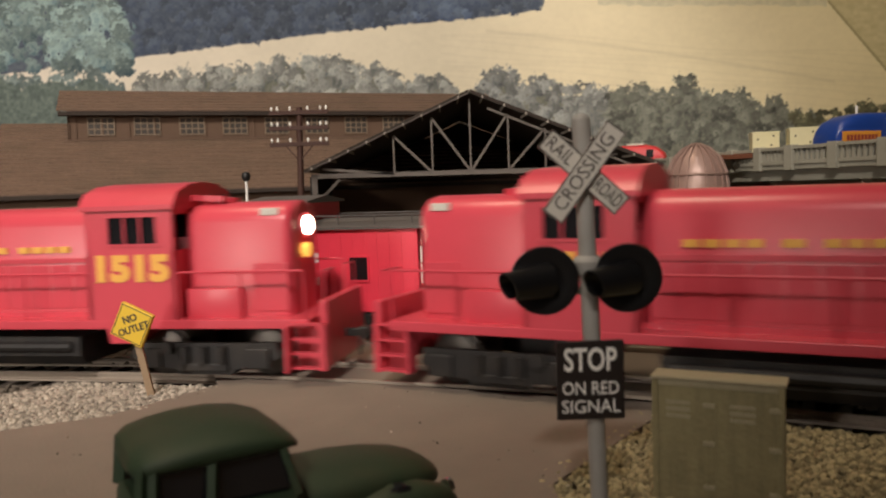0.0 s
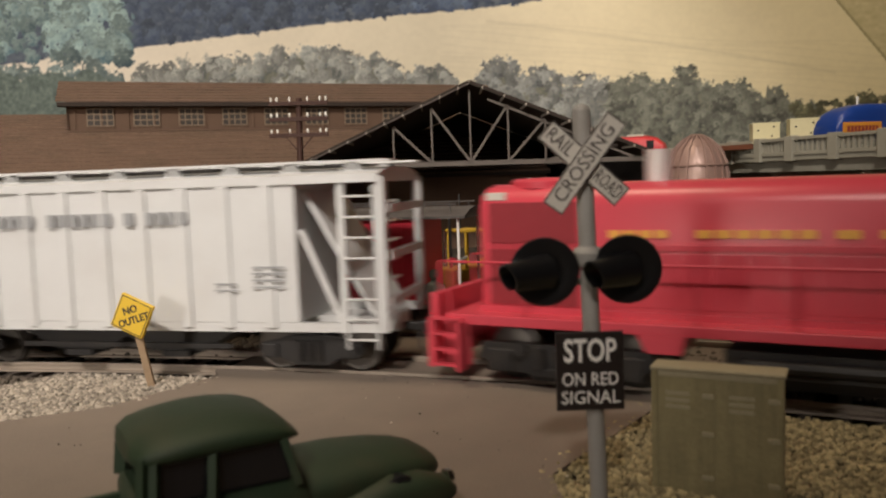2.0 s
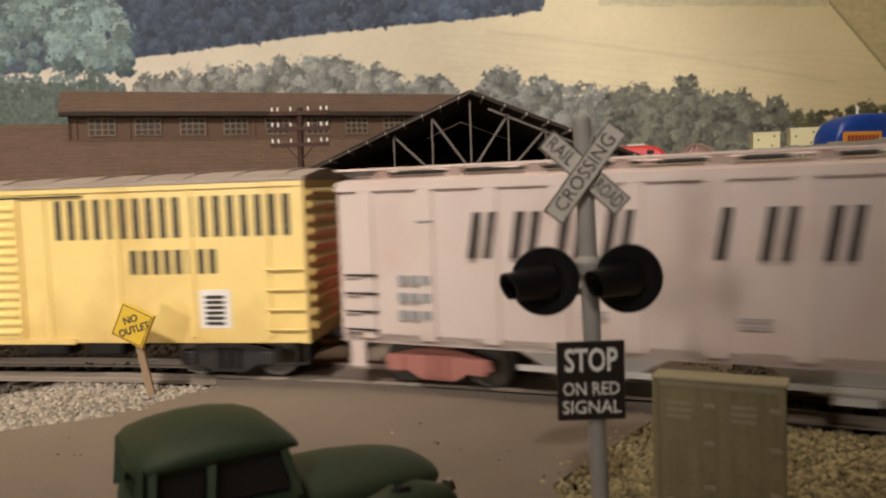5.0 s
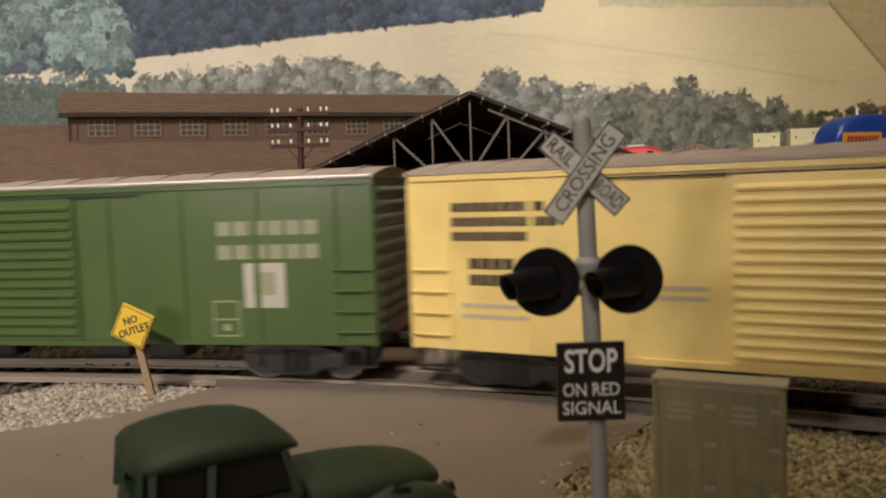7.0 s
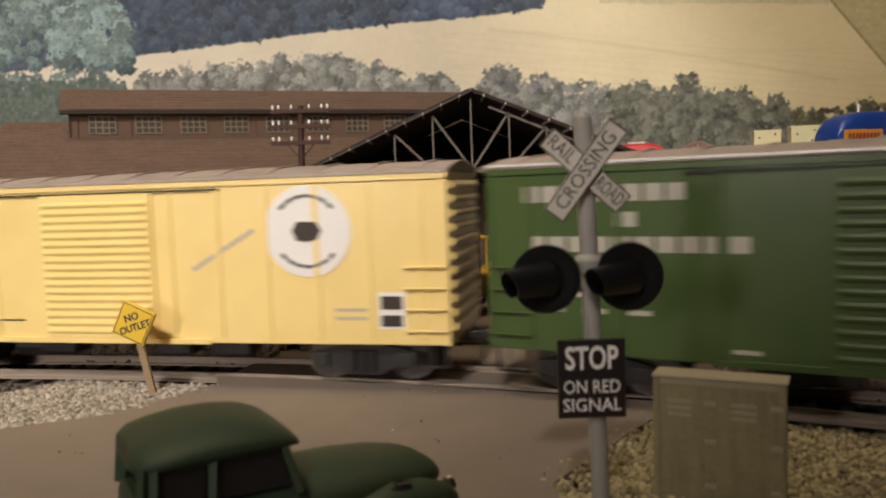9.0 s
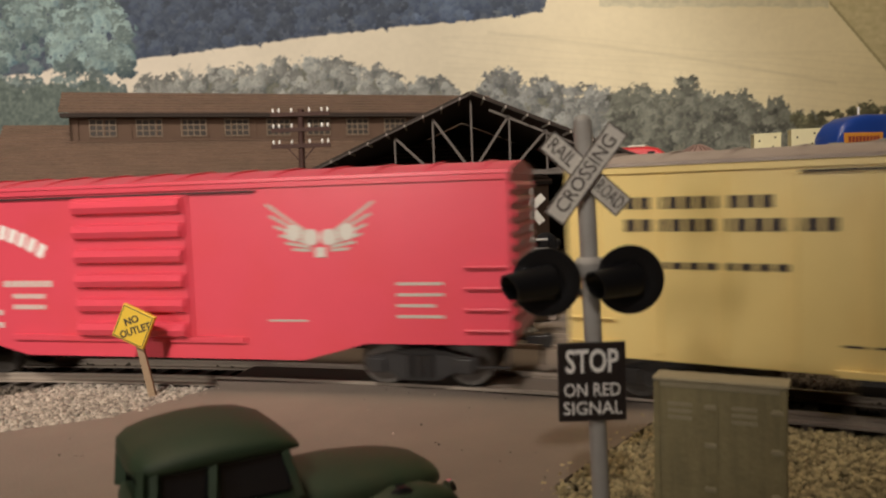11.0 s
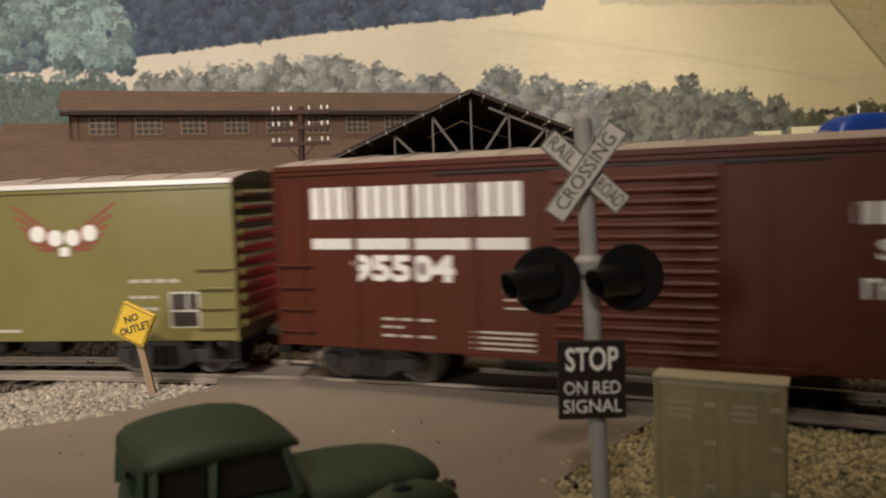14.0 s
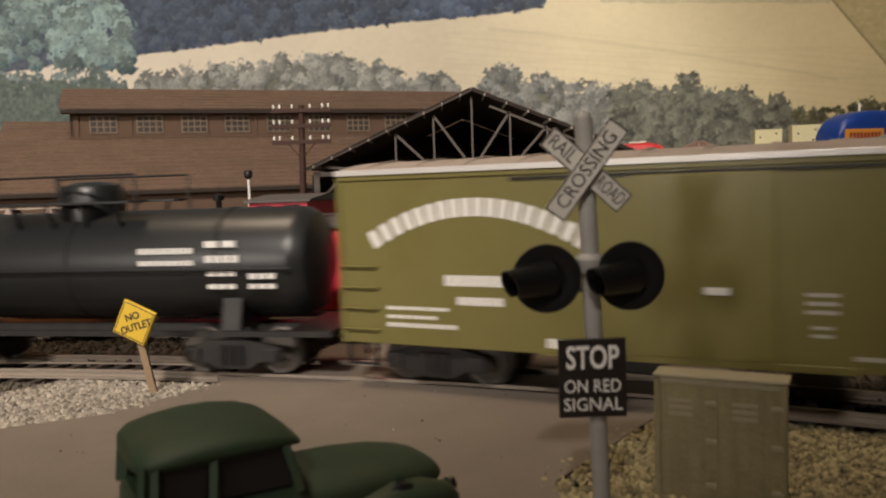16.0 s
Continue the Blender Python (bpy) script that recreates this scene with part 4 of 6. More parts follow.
        for k in (-14.5, 14.5):
            bm = bmesh.new()
            for y in (-1, 1):
                lathe(bm, [(r, -z * y) for r, z in [(.01, 9.1), (4.8, 9.0), (5.9, 8.6), (5.9, 7.2), (6.5, 7.0), (6.5, 6.4), (.01, 6.6)]], 20, Matrix.Rotation(radians(90), 4, "X"))
            tube(bm, (0, -12, 0), (0, 12, 0), 1.2, n=8)
            w = part("wheelset", bm, "steel", tr, "bright steel wheelset", True)
            w.matrix_basis = mm(x + k, 0, 5.9)
            WHEELS.append((w, car, x + k, 5.9))
    for face in (0, 180):
        turn = Matrix.Rotation(radians(face), 4, "Z")
        sx = 1 if face == 0 else -1
        lettering("1515", 6.2, car, "gold", turn @ Matrix.Translation((sx * 38.5, -16.6, 28.4)), "road_number", 20, bold=.085)
        bm = bmesh.new()
        for x0, x1, z0, z1 in row(-48, -35, 32.7, 34.3, 4, .22) + row(-30, -7, 32.7, 34.3, 6, .22) + row(-4.5, 0, 32.7, 34.3, 1, .1) + row(3, 19, 32.7, 34.3, 4, .22):
            box(bm, x0 if sx > 0 else -x1, x1 if sx > 0 else -x0, -11.2, -10.7, z0, z1)
        if sx < 0:
            bmesh.ops.rotate(bm, matrix=Matrix.Rotation(math.pi, 3, "Z"), verts=bm.verts)
        part("lettering", bm, "gold", car)
    MOVERS.append((car, s0, 57, h, reverse))


def motions():
    """The train rolls by at an even pace; its wheels turn while it is before the crossing."""
    n = 64
    for car, s0, trucks, half, *rev in MOVERS:
        flip = pose(0, 0, 0, 0, 0, 180) if rev and rev[0] else Matrix()
        walk(car, [(16 * i / n, car_pose(s0 + SPEED * 16 * i / n, trucks) @ flip) for i in range(n + 1)])
    by_car = {m[0]: m for m in MOVERS}
    for w, car, x, r in WHEELS:
        if car not in by_car:
            continue
        _, s0, trucks, half, *rev = by_car[car]
        way = -1 if rev and rev[0] else 1
        base = w.matrix_basis.copy()
        t0, t1 = max(0.0, (-190 - half - s0) / SPEED), min(16.0, (150 + half - s0) / SPEED)
        if t1 <= t0:
            continue
        k = max(2, math.ceil((t1 - t0) / .075))
        ts = ([0.0] if t0 > 0 else []) + [t0 + (t1 - t0) * i / k for i in range(k + 1)] + ([16.0] if t1 < 16 else [])
        walk(w, [(t, base @ pose(0, 0, 0, 0, way * math.degrees(SPEED * (min(max(t, t0), t1) - t0) / r))) for t in ts])


# ---- foreground ----
def crossing_signal():
    t = thing("crossing_signal", "grey crossing signal with crossbuck, twin hooded black lamps and stop board", "crossing signal", at=mm(21.6, 112, -3))
    bm = bmesh.new()
    tube(bm, (0, 0, 0), (-1.7, 0, 58.2), 1.28, n=16)
    lathe(bm, [(1.28, 58.2), (1.0, 58.8), (.02, 59.1)], 16, Matrix.Translation((-1.7, 0, 0)))
    lathe(bm, [(1.6, 36.3), (2.0, 36.8), (2.2, 38.4), (1.9, 38.9), (1.4, 39.2)], 16, Matrix.Translation((-1.1, 0, 0)))
    lathe(bm, [(3.6, 0), (3.6, 1), (1.6, 2.4)], 16)
    part("post", bm, "grey_post", t, "", True)
    bm = bmesh.new()
    for z in (34.2, 38.0):
        tube(bm, (-8, .3, z), (5.5, .3, z), .55, n=8)
    part("crossarm", bm, "grey_post", t)
    for i, (words, ang, hl) in enumerate(((("RAIL", "ROAD"), 43, 7.1), (("CROSSING",), -53, 7.55))):
        m = Matrix.Translation((-1.75, -1.6 - i * .55, 50.85)) @ Matrix.Rotation(radians(ang), 4, "Y")
        bm = bmesh.new()
        box(bm, -hl, hl, -.22, .22, -1.6, 1.6, .05, m)
        blade = part("crossbuck_blade", bm, "sign_white", t, "off-white blade with dark border")
        bm = bmesh.new()
        for a in ((-hl, hl, -1.6, -1.4), (-hl, hl, 1.4, 1.6), (-hl, -hl + .22, -1.4, 1.4), (hl - .22, hl, -1.4, 1.4)):
            box(bm, a[0], a[1], -.3, -.2, a[2], a[3], 0, m)
        part("border", bm, "sign_ink", blade)
        if len(words) == 1:
            lettering(words[0], 2.0, blade, "sign_ink", m @ Matrix.Translation((0, -.27, 0)), width=12.2, depth=.06, bold=0)
        else:
            lettering(words[0], 2.0, blade, "sign_ink", m @ Matrix.Translation((-4.4, -.27, 0)), width=4.2, depth=.06, bold=0)
            lettering(words[1], 2.0, blade, "sign_ink", m @ Matrix.Translation((4.4, -.27, 0)), width=4.4, depth=.06, bold=0)
    for x in (-7.5, 4.1):
        m = Matrix.Translation((x, -1.2, 36.0)) @ Matrix.Rotation(radians(90), 4, "X")
        bm = bmesh.new()
        lathe(bm, [(.02, -1.2), (2.6, -1.0), (3.2, 0), (4.75, .2), (4.85, .5), (4.75, .75), (3.0, .8), (2.4, .55), (.02, .35)], 36, m)
        lamp = part("signal_lamp", bm, "black", t, "black disc lamp", True)
        bm = bmesh.new()
        n, ring0, ring1 = 20, [], []
        turn = Matrix.Translation((x, -1.9, 36.0)) @ Matrix.Rotation(radians(-60), 4, "Z")
        for k in range(n + 1):
            a = radians(-65 + 310 * k / n)
            ring0.append([bm.verts.new(turn @ Vector((r * math.cos(a), .4, r * math.sin(a)))) for r in (2.5, 2.25)])
            ring1.append([bm.verts.new(turn @ Vector((r * math.cos(a), -6.9 + 1.3 * (1 - math.sin(a)) * .5, r * math.sin(a) - .3))) for r in (1.95, 1.7)])
        for k in range(n):
            for q in ((ring0[k][0], ring0[k + 1][0], ring1[k + 1][0], ring1[k][0]), (ring0[k][1], ring1[k][1], ring1[k + 1][1], ring0[k + 1][1]), (ring1[k][0], ring1[k + 1][0], ring1[k + 1][1], ring1[k][1])):
                bm.faces.new(q)
        part("hood", bm, "black", lamp, "", True)
    bm = bmesh.new()
    box(bm, -6.2, 3.3, -2.0, -1.5, 16.2, 27.4, .12)
    board = part("stop_board", bm, "sign_black", t, "black board with white lettering")
    for word, z, hh, w in (("STOP", 24.6, 3.3, 7.4), ("ON RED", 20.6, 1.9, 7.9), ("SIGNAL", 18.0, 1.9, 8.2)):
        lettering(word, hh, board, "white", Matrix.Translation((-1.45, -2.04, z)), width=w, depth=.06, bold=.03 if hh > 3 else .005)


def street_sign():
    t = thing("street_sign", "leaning yellow diamond street sign on a wooden post", "street sign", at=mm(-70.3, 188.6, -4))
    bm = bmesh.new()
    prism(bm, [(-.85, 0), (.85, 0), (-2.6, 18), (-4.2, 18)], -.5, .5, "y")
    part("post", bm, "wood", t)
    m = Matrix.Translation((-3.6, -1.1, 20.6)) @ Matrix.Rotation(radians(-8), 4, "Z") @ Matrix.Rotation(radians(-20 + 45), 4, "Y")
    bm = bmesh.new()
    box(bm, -4.2, 4.2, -.6, .6, -4.2, 4.2, .15, m)
    p = part("panel", bm, "yellow_sign", t, "yellow diamond panel with thin black border")
    bm = bmesh.new()
    for a in ((-3.9, 3.9, -3.9, -3.72), (-3.9, 3.9, 3.72, 3.9), (-3.9, -3.72, -3.7, 3.7), (3.72, 3.9, -3.7, 3.7)):
        box(bm, a[0], a[1], -.67, -.5, a[2], a[3], 0, m)
    part("border", bm, "print_black", p)
    m2 = Matrix.Translation((-3.6, -1.1, 20.6)) @ Matrix.Rotation(radians(-8), 4, "Z") @ Matrix.Rotation(radians(-16), 4, "Y")
    lettering("NO", 1.75, p, "print_black", m2 @ Matrix.Translation((.1, -.64, 1.4)), width=3.6, depth=.07)
    lettering("OUTLET", 1.75, p, "print_black", m2 @ Matrix.Translation((.2, -.64, -1.1)), width=8.0, depth=.07)


def relay_cabinet():
    t = thing("relay_cabinet", "weathered grey-green trackside relay cabinet with flat cap", "cabinet", at=mm(40.3, 115.5, -3, 0, 0, -27))
    bm = bmesh.new()
    box(bm, -8.9, 8.9, -4, 0, 0, 20.4, .2)
    part("body", bm, "concrete", t)
    bm = bmesh.new()
    box(bm, -9.3, 9.3, -4.4, .4, 20.3, 20.9, .2)
    part("cap", bm, "concrete_light", t)
    for x in (-8.7, 8.6):
        bm = bmesh.new()
        box(bm, x - .45, x + .45, -4.35, -3.8, .2, 20.2, .12)
        part("corner_trim", bm, "concrete", t)
    bm = bmesh.new()
    box(bm, -8.2, 8.1, -4.2, -3.9, 19.5, 20.2, .06)
    part("head_strip", bm, "concrete_light", t)
    for x in (-4.5, 4.4):
        bm = bmesh.new()
        box(bm, x - 4.35, x + 4.35, -4.12, -3.9, .8, 19.4, .08)
        d = part("door", bm, "concrete", t)
        bm = bmesh.new()
        for z in (4.5, 11, 16.6):
            box(bm, x + 2.6, x + 4.2, -4.4, -4.1, z, z + .7, .1)
        part("hinge", bm, "concrete_light", d)
        bm = bmesh.new()
        for i in range(3):
            box(bm, x - 2.6, x + .8, -4.25, -4.1, 14.8 + i * 1.0, 15.3 + i * 1.0)
        part("louvre", bm, "concrete_light", d)


def pickup():
    t = thing("pickup_truck", "old dark green pickup truck parked on the road", "pickup truck", at=mm(-30.8, 100, -.6, 0, 0, 30) @ Matrix.Scale(.94, 4))

    def shell(sections, n=28, power=3.2):
        """A rounded body lofted along x: (x, half width, bottom, top, y squareness)."""
        bm = bmesh.new()
        rings = []
        for x, w, z0, z1 in sections:
            ring = []
            for i in range(n):
                a = 2 * math.pi * i / n
                c, s = math.cos(a), math.sin(a)
                ring.append(bm.verts.new((x, w * math.copysign(abs(c) ** (2 / power), c), (z0 + z1) / 2 + (z1 - z0) / 2 * math.copysign(abs(s) ** (2 / power), s))))
            rings.append(ring)
        for a, b in zip(rings, rings[1:]):
            for i in range(n):
                bm.faces.new((a[i], a[(i + 1) % n], b[(i + 1) % n], b[i]))
        bm.faces.new(rings[0][::-1])
        bm.faces.new(rings[-1])
        return bm

    bm = shell([(-10.8, 9.4, 3.4, 11.2), (-10.4, 10.2, 3, 11.8), (8.6, 10.3, 3, 11.8), (10.4, 9.8, 3.4, 11.4)])
    part("cab_body", bm, "truck_green", t, "", True)
    bm = shell([(-11.2, 5.5, 16.0, 17.2), (-10.8, 8.0, 15.6, 18.4), (-9.4, 9.6, 15.4, 19.4), (-6.5, 10.4, 15.4, 20.1), (-2.5, 10.6, 15.4, 20.6), (1.5, 10.6, 15.4, 20.6), (5.5, 10.4, 15.5, 20.0), (8.2, 9.7, 15.7, 18.9), (9.7, 8.6, 15.9, 17.6), (10.2, 7.0, 16.3, 17.0)], n=56, power=2.35)
    part("cab_roof", bm, "truck_green", t, "", True)
    for x, y in ((-8.6, 9.4), (-1.6, 9.8), (7.6, 9.5)):
        for s in (-1, 1):
            bm = bmesh.new()
            beam(bm, (x + (1.6 if x > 0 else -.6), s * (y + .3), 10.6), (x - (.2 if x > 5 else 0), s * (y - .4), 17.4), 1.1, 1.0)
            part("window_pillar", bm, "truck_green", t)
    for s in (-1, 1):
        bm = bmesh.new()
        beam(bm, (-10.3, s * 8.7, 10.6), (-9.7, s * 8.3, 17.4), 1.2, 1.6)
        part("window_pillar", bm, "truck_green", t)
    bm = shell([(-9.3, 8.7, 10, 18.2), (8.2, 9.1, 10, 18.2)], power=6)
    part("window_glass", bm, "glass", t)
    bm = shell([(9, 9.2, 4, 10.8), (13, 9.2, 4, 11.2), (19, 8.8, 4, 11.2), (25, 8.1, 4, 10.7), (29, 7.3, 4.2, 9.9), (31.5, 6.3, 4.5, 9.0), (33, 4.8, 5, 8)], n=48, power=2.4)
    part("hood", bm, "truck_green", t, "", True)
    for s in (-1, 1):
        bm = shell([(14, 1.2, 3, 5), (16, 2.3, 2.4, 6.6), (23, 3.0, 2.6, 8.2), (28, 3.0, 2.4, 7.8), (32, 2.4, 2.6, 6.4), (33.4, 1.2, 3, 5)], power=2.3)
        bmesh.ops.translate(bm, vec=(0, s * 8.4, 0), verts=bm.verts)
        part("fender", bm, "truck_green", t, "", True)
        bm = shell([(-27, 1.0, 3, 5), (-25, 2.0, 3, 6.4), (-20, 2.5, 3, 7.2), (-15, 2.0, 3, 6.4), (-13, 1.0, 3, 5)], power=2.3)
        bmesh.ops.translate(bm, vec=(0, s * 9.6, 0), verts=bm.verts)
        part("rear_fender", bm, "truck_green", t, "", True)
        bm = bmesh.new()
        lathe(bm, [(1.4, 0), (1.5, .8), (.02, 1.2)], 16, Matrix.Translation((32.2, s * 8.4, 5.6)) @ Matrix.Rotation(radians(90), 4, "Y"))
        part("headlight", bm, "chrome", t, "", True)
    bm = bmesh.new()
    for s in (-1, 1):
        a, b = sorted((s * 8.2, s * 9.2))
        box(bm, -33, -9.4, a, b, 4, 8, .2)
    box(bm, -33, -9.4, -8.2, 8.2, 4, 5, .1)
    box(bm, -33.6, -32.6, -9.2, 9.2, 4, 8, .2)
    box(bm, -10, -9.2, -9.2, 9.2, 4, 8, .2)
    part("bed", bm, "truck_green", t)
    for x in (24, -20):
        for s in (-1, 1):
            bm = bmesh.new()
            lathe(bm, [(.02, 1.2), (2.2, 1.3), (3.6, 1.5), (4.1, .9), (4.1, -.9), (3.6, -1.4), (.02, -1.2)], 24, Matrix.Translation((x, s * 9.0, 4.1)) @ Matrix.Rotation(radians(90), 4, "X"))
            part("wheel", bm, "black", t, "", True)


# ---- background ----
def telegraph_pole():
    t = thing("telegraph_pole", "brown telegraph pole with three crossarms and white insulators", "telegraph pole", at=mm(-70.6, 400, -4))
    bm = bmesh.new()
    tube(bm, (0, 0, 0), (2.2, 0, 92.5), 1.9, 1.5, 12)
    part("pole", bm, "pole_brown", t, "", True)
    for z in (74.5, 82.4, 90.0):
        x = 2.2 * z / 92
        bm = bmesh.new()
        box(bm, x - 14.6, x + 14.6, -2.3, -1.2, z - 1.2, z + .8, .12)
        arm = part("crossarm", bm, "pole_brown", t)
        for dx in (-13.5, -10.6, -4.4, 4.4, 10.6, 13.5):
            bm = bmesh.new()
            lathe(bm, [(.3, z + .8), (.3, z + 1.2), (.62, z + 1.3), (.62, z + 2.1), (.4, z + 2.9), (.02, z + 3.1)], 10, Matrix.Translation((x + dx, -1.4, 0)))
            part("insulator", bm, "white", arm, "white insulator", True)
    bm = bmesh.new()
    for k in (-1, 1):
        beam(bm, (1.6 + k * 1.0, -1.2, 67), (1.8 + k * 7, -1.5, 74), .8, .6)
    part("brace", bm, "pole_brown", t)


def open_shed():
    t = thing("train_shed", "open timber train shed with grey roof truss and dark interior", "shed")
    ax, az, y0, y1 = 17.8, 98.5, 450, 640
    ends = ((-74.5, 57.6), (124, 54.5))
    for (ex, ez) in ends:
        bm = bmesh.new()
        d = Vector((ex - ax, 0, ez - az))
        nrm = Vector((-d.z, 0, d.x)).normalized()
        nrm = nrm if nrm.z > 0 else -nrm
        p = [Vector((ax, 0, az)), Vector((ex, 0, ez))]
        prism(bm, [(v.x, v.z) for v in (p[0], p[1], p[1] + nrm * 1.3, p[0] + nrm * 1.3)], y0 - 7, y1, "y")
        part("roof", bm, "dark_wood", t)
        bm = bmesh.new()
        n = 9
        for i in range(n):
            c = p[0] + (p[1] - p[0]) * ((i + .6) / n)
            beam(bm, (c.x, y0 - 9, c.z - .4), (c.x, y0 + 20, c.z - .4), .7, 1.5)
        part("purlins", bm, "tail_timber", t)
        bm = bmesh.new()
        beam(bm, (ax, y0 - 6, az - .2), (ex, y0 - 6, ez - .2), 1.2, 1.0)
        # the left board's paler timber paints its edge as lit; the right stays dark
        part("bargeboard", bm, "grey_timber" if ex < ax else "dark_wood", t)
    low = 55.0

    def roofz(x):
        e = ends[0] if x < ax else ends[1]
        return az + (e[1] - az) * (x - ax) / (e[0] - ax) - 3.4
    for y in (y0,):
        def member(name, a, b, w=1.1):
            bm = bmesh.new()
            beam(bm, (a[0], y, a[1]), (b[0], y, b[1]), 1.0, w)
            part(name, bm, "grey_timber", t)
        member("bottom_chord", (-72, low), (122, low - 1), 2.6)
        member("top_chord", (ax + 10, roofz(ax + 10) - 1.2), (112, roofz(112) - 2.2), 1.3)
        xs = [ax - 43, ax - 21.5, ax, ax + 21.2, ax + 42]
        for x in xs:
            member("truss_post", (x, low), (x, roofz(x)))
        for a, b in (((xs[1], roofz(xs[1])), (xs[2], low)), ((xs[3], roofz(xs[3])), (xs[2], low)), ((xs[0], roofz(xs[0])), (xs[1], low)), ((xs[4], roofz(xs[4])), (xs[3], low)), ((-66, 59), (xs[0], low)), ((100, 62), (xs[4], low))):
            member("truss_diagonal", a, b, 1.35)
        for x in (-70, 118):
            bm = bmesh.new()
            box(bm, x - 1.6, x + 1.6, y - 1.6, y + 1.6, -4, low)
            part("column", bm, "grey_timber", t)
        member("brace", (-70, low - 16), (-56, low - 2), 1.6)
    # near-black boards put the shade of the shed's interior into the wall colour
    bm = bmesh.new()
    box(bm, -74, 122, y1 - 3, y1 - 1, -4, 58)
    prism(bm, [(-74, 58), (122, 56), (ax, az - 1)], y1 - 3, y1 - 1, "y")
    part("back_wall", bm, "shed_gloom", t)
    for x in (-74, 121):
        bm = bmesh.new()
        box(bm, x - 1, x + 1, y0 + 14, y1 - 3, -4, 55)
        part("side_wall", bm, "shed_gloom", t)


def long_building():
    yaw = 19.8
    t = thing("engine_house", "long brown industrial building with windowed roof monitor", "industrial building", at=mm(-257, 560, -4, 0, 0, yaw))
    z = 4
    # local x along the building, y away
    L, l0 = 330, -45

    def slope(x0, x1, ya, za, yb, zb, n, name):
        """A roof slope of overlapping courses, from the eave a up to b."""
        rnd = random.Random(len(name) + n)
        for i in range(n):
            bm = bmesh.new()
            fa, fb = i / n, (i + 1) / n
            y_a, y_b, z_a, z_b = ya + (yb - ya) * fa, ya + (yb - ya) * fb, za + (zb - za) * fa, za + (zb - za) * fb
            prism(bm, [(y_a, z_a), (y_b + 1, z_b), (y_b + 1, z_b + .4), (y_a, z_a + .9 + rnd.uniform(0, .3))], x0 + rnd.uniform(-.4, .4), x1)
            part(name, bm, "brown_roof", t)
    slope(-6, L, -8, 107.5 + z, 32, 126 + z, 7, "monitor_course")
    slope(l0, L, -84, 50 + z, -1, 88 + z, 13, "roof_course")
    slope(l0, 0, -1, 88 + z, 30, 102 + z, 5, "roof_course")
    bm = bmesh.new()
    box(bm, 0, L, 0, 2, 86 + z, 108 + z)
    for i in range(16):
        x = 5 + i * 17.4
        box(bm, x - .6, x + .6, -1, 0, 87 + z, 107 + z)
    box(bm, 0, L, -1.4, 0, 87 + z, 89 + z)
    part("monitor_wall", bm, "brown_wall", t)
    bm = bmesh.new()
    box(bm, -5, L, -8.2, 1, 104.6 + z, 107.2 + z)
    part("eave_board", bm, "dark_wood", t)
    bm = bmesh.new()
    prism(bm, [(0, 50), (64, 50), (64, 108 + z), (32, 122 + z), (0, 108 + z)], 0, 2)
    prism(bm, [(-80, 0), (130, 0), (130, 50 + z), (30, 99 + z), (-80, 49 + z)], l0 + 3, l0 + 5)
    part("gable_wall", bm, "brown_wall", t)
    bm = bmesh.new()
    box(bm, l0 + 3, L, -78, -76, 0, 51 + z)
    part("front_wall", bm, "brown_wall", t)
    bm = bmesh.new()
    box(bm, l0, L, -84.5, -76, 47.5 + z, 50 + z)
    part("lower_eave_board", bm, "dark_wood", t)
    bm = bmesh.new()
    prism(bm, [(32, 123 + z), (74, 107 + z), (150, 54 + z), (150, 52 + z), (32, 119 + z)], 2, L)
    part("rear_roof", bm, "brown_roof", t)
    for i in range(10):
        x = 21.5 + i * 30.6
        bm = bmesh.new()
        box(bm, x - 8.6, x + 8.6, -.5, .6, 91.5 + z, 103.5 + z)
        wn = part("window", bm, "dusty_pane", t, "small-paned window in a pale frame")
        bm = bmesh.new()
        for k in range(5):
            xx = x - 8.6 + k * 4.3
            box(bm, xx - .4, xx + .4, -1.1, -.4, 91.5 + z, 103.5 + z)
        for k in range(4):
            zz = 91.5 + z + k * 4.0
            box(bm, x - 9, x + 9, -1.1, -.4, zz - .4, zz + .4)
        part("window_frame", bm, "window_frame", wn)
    return t


# ---- painted hillside on the wall ----
def value_noise(x, y, scale, seed):
    rng = np.random.RandomState(seed)
    g = rng.rand(257, 257)
    x, y = x / scale + 37.3, y / scale + 11.7
    i, j = np.floor(x).astype(int), np.floor(y).astype(int)
    fx, fy = x - i, y - j
    fx, fy = fx * fx * (3 - 2 * fx), fy * fy * (3 - 2 * fy)
    i, j = i % 256, j % 256
    a = g[i, j] * (1 - fx) + g[i + 1, j] * fx
    b = g[i, j + 1] * (1 - fx) + g[i + 1, j + 1] * fx
    return a * (1 - fy) + b * fy


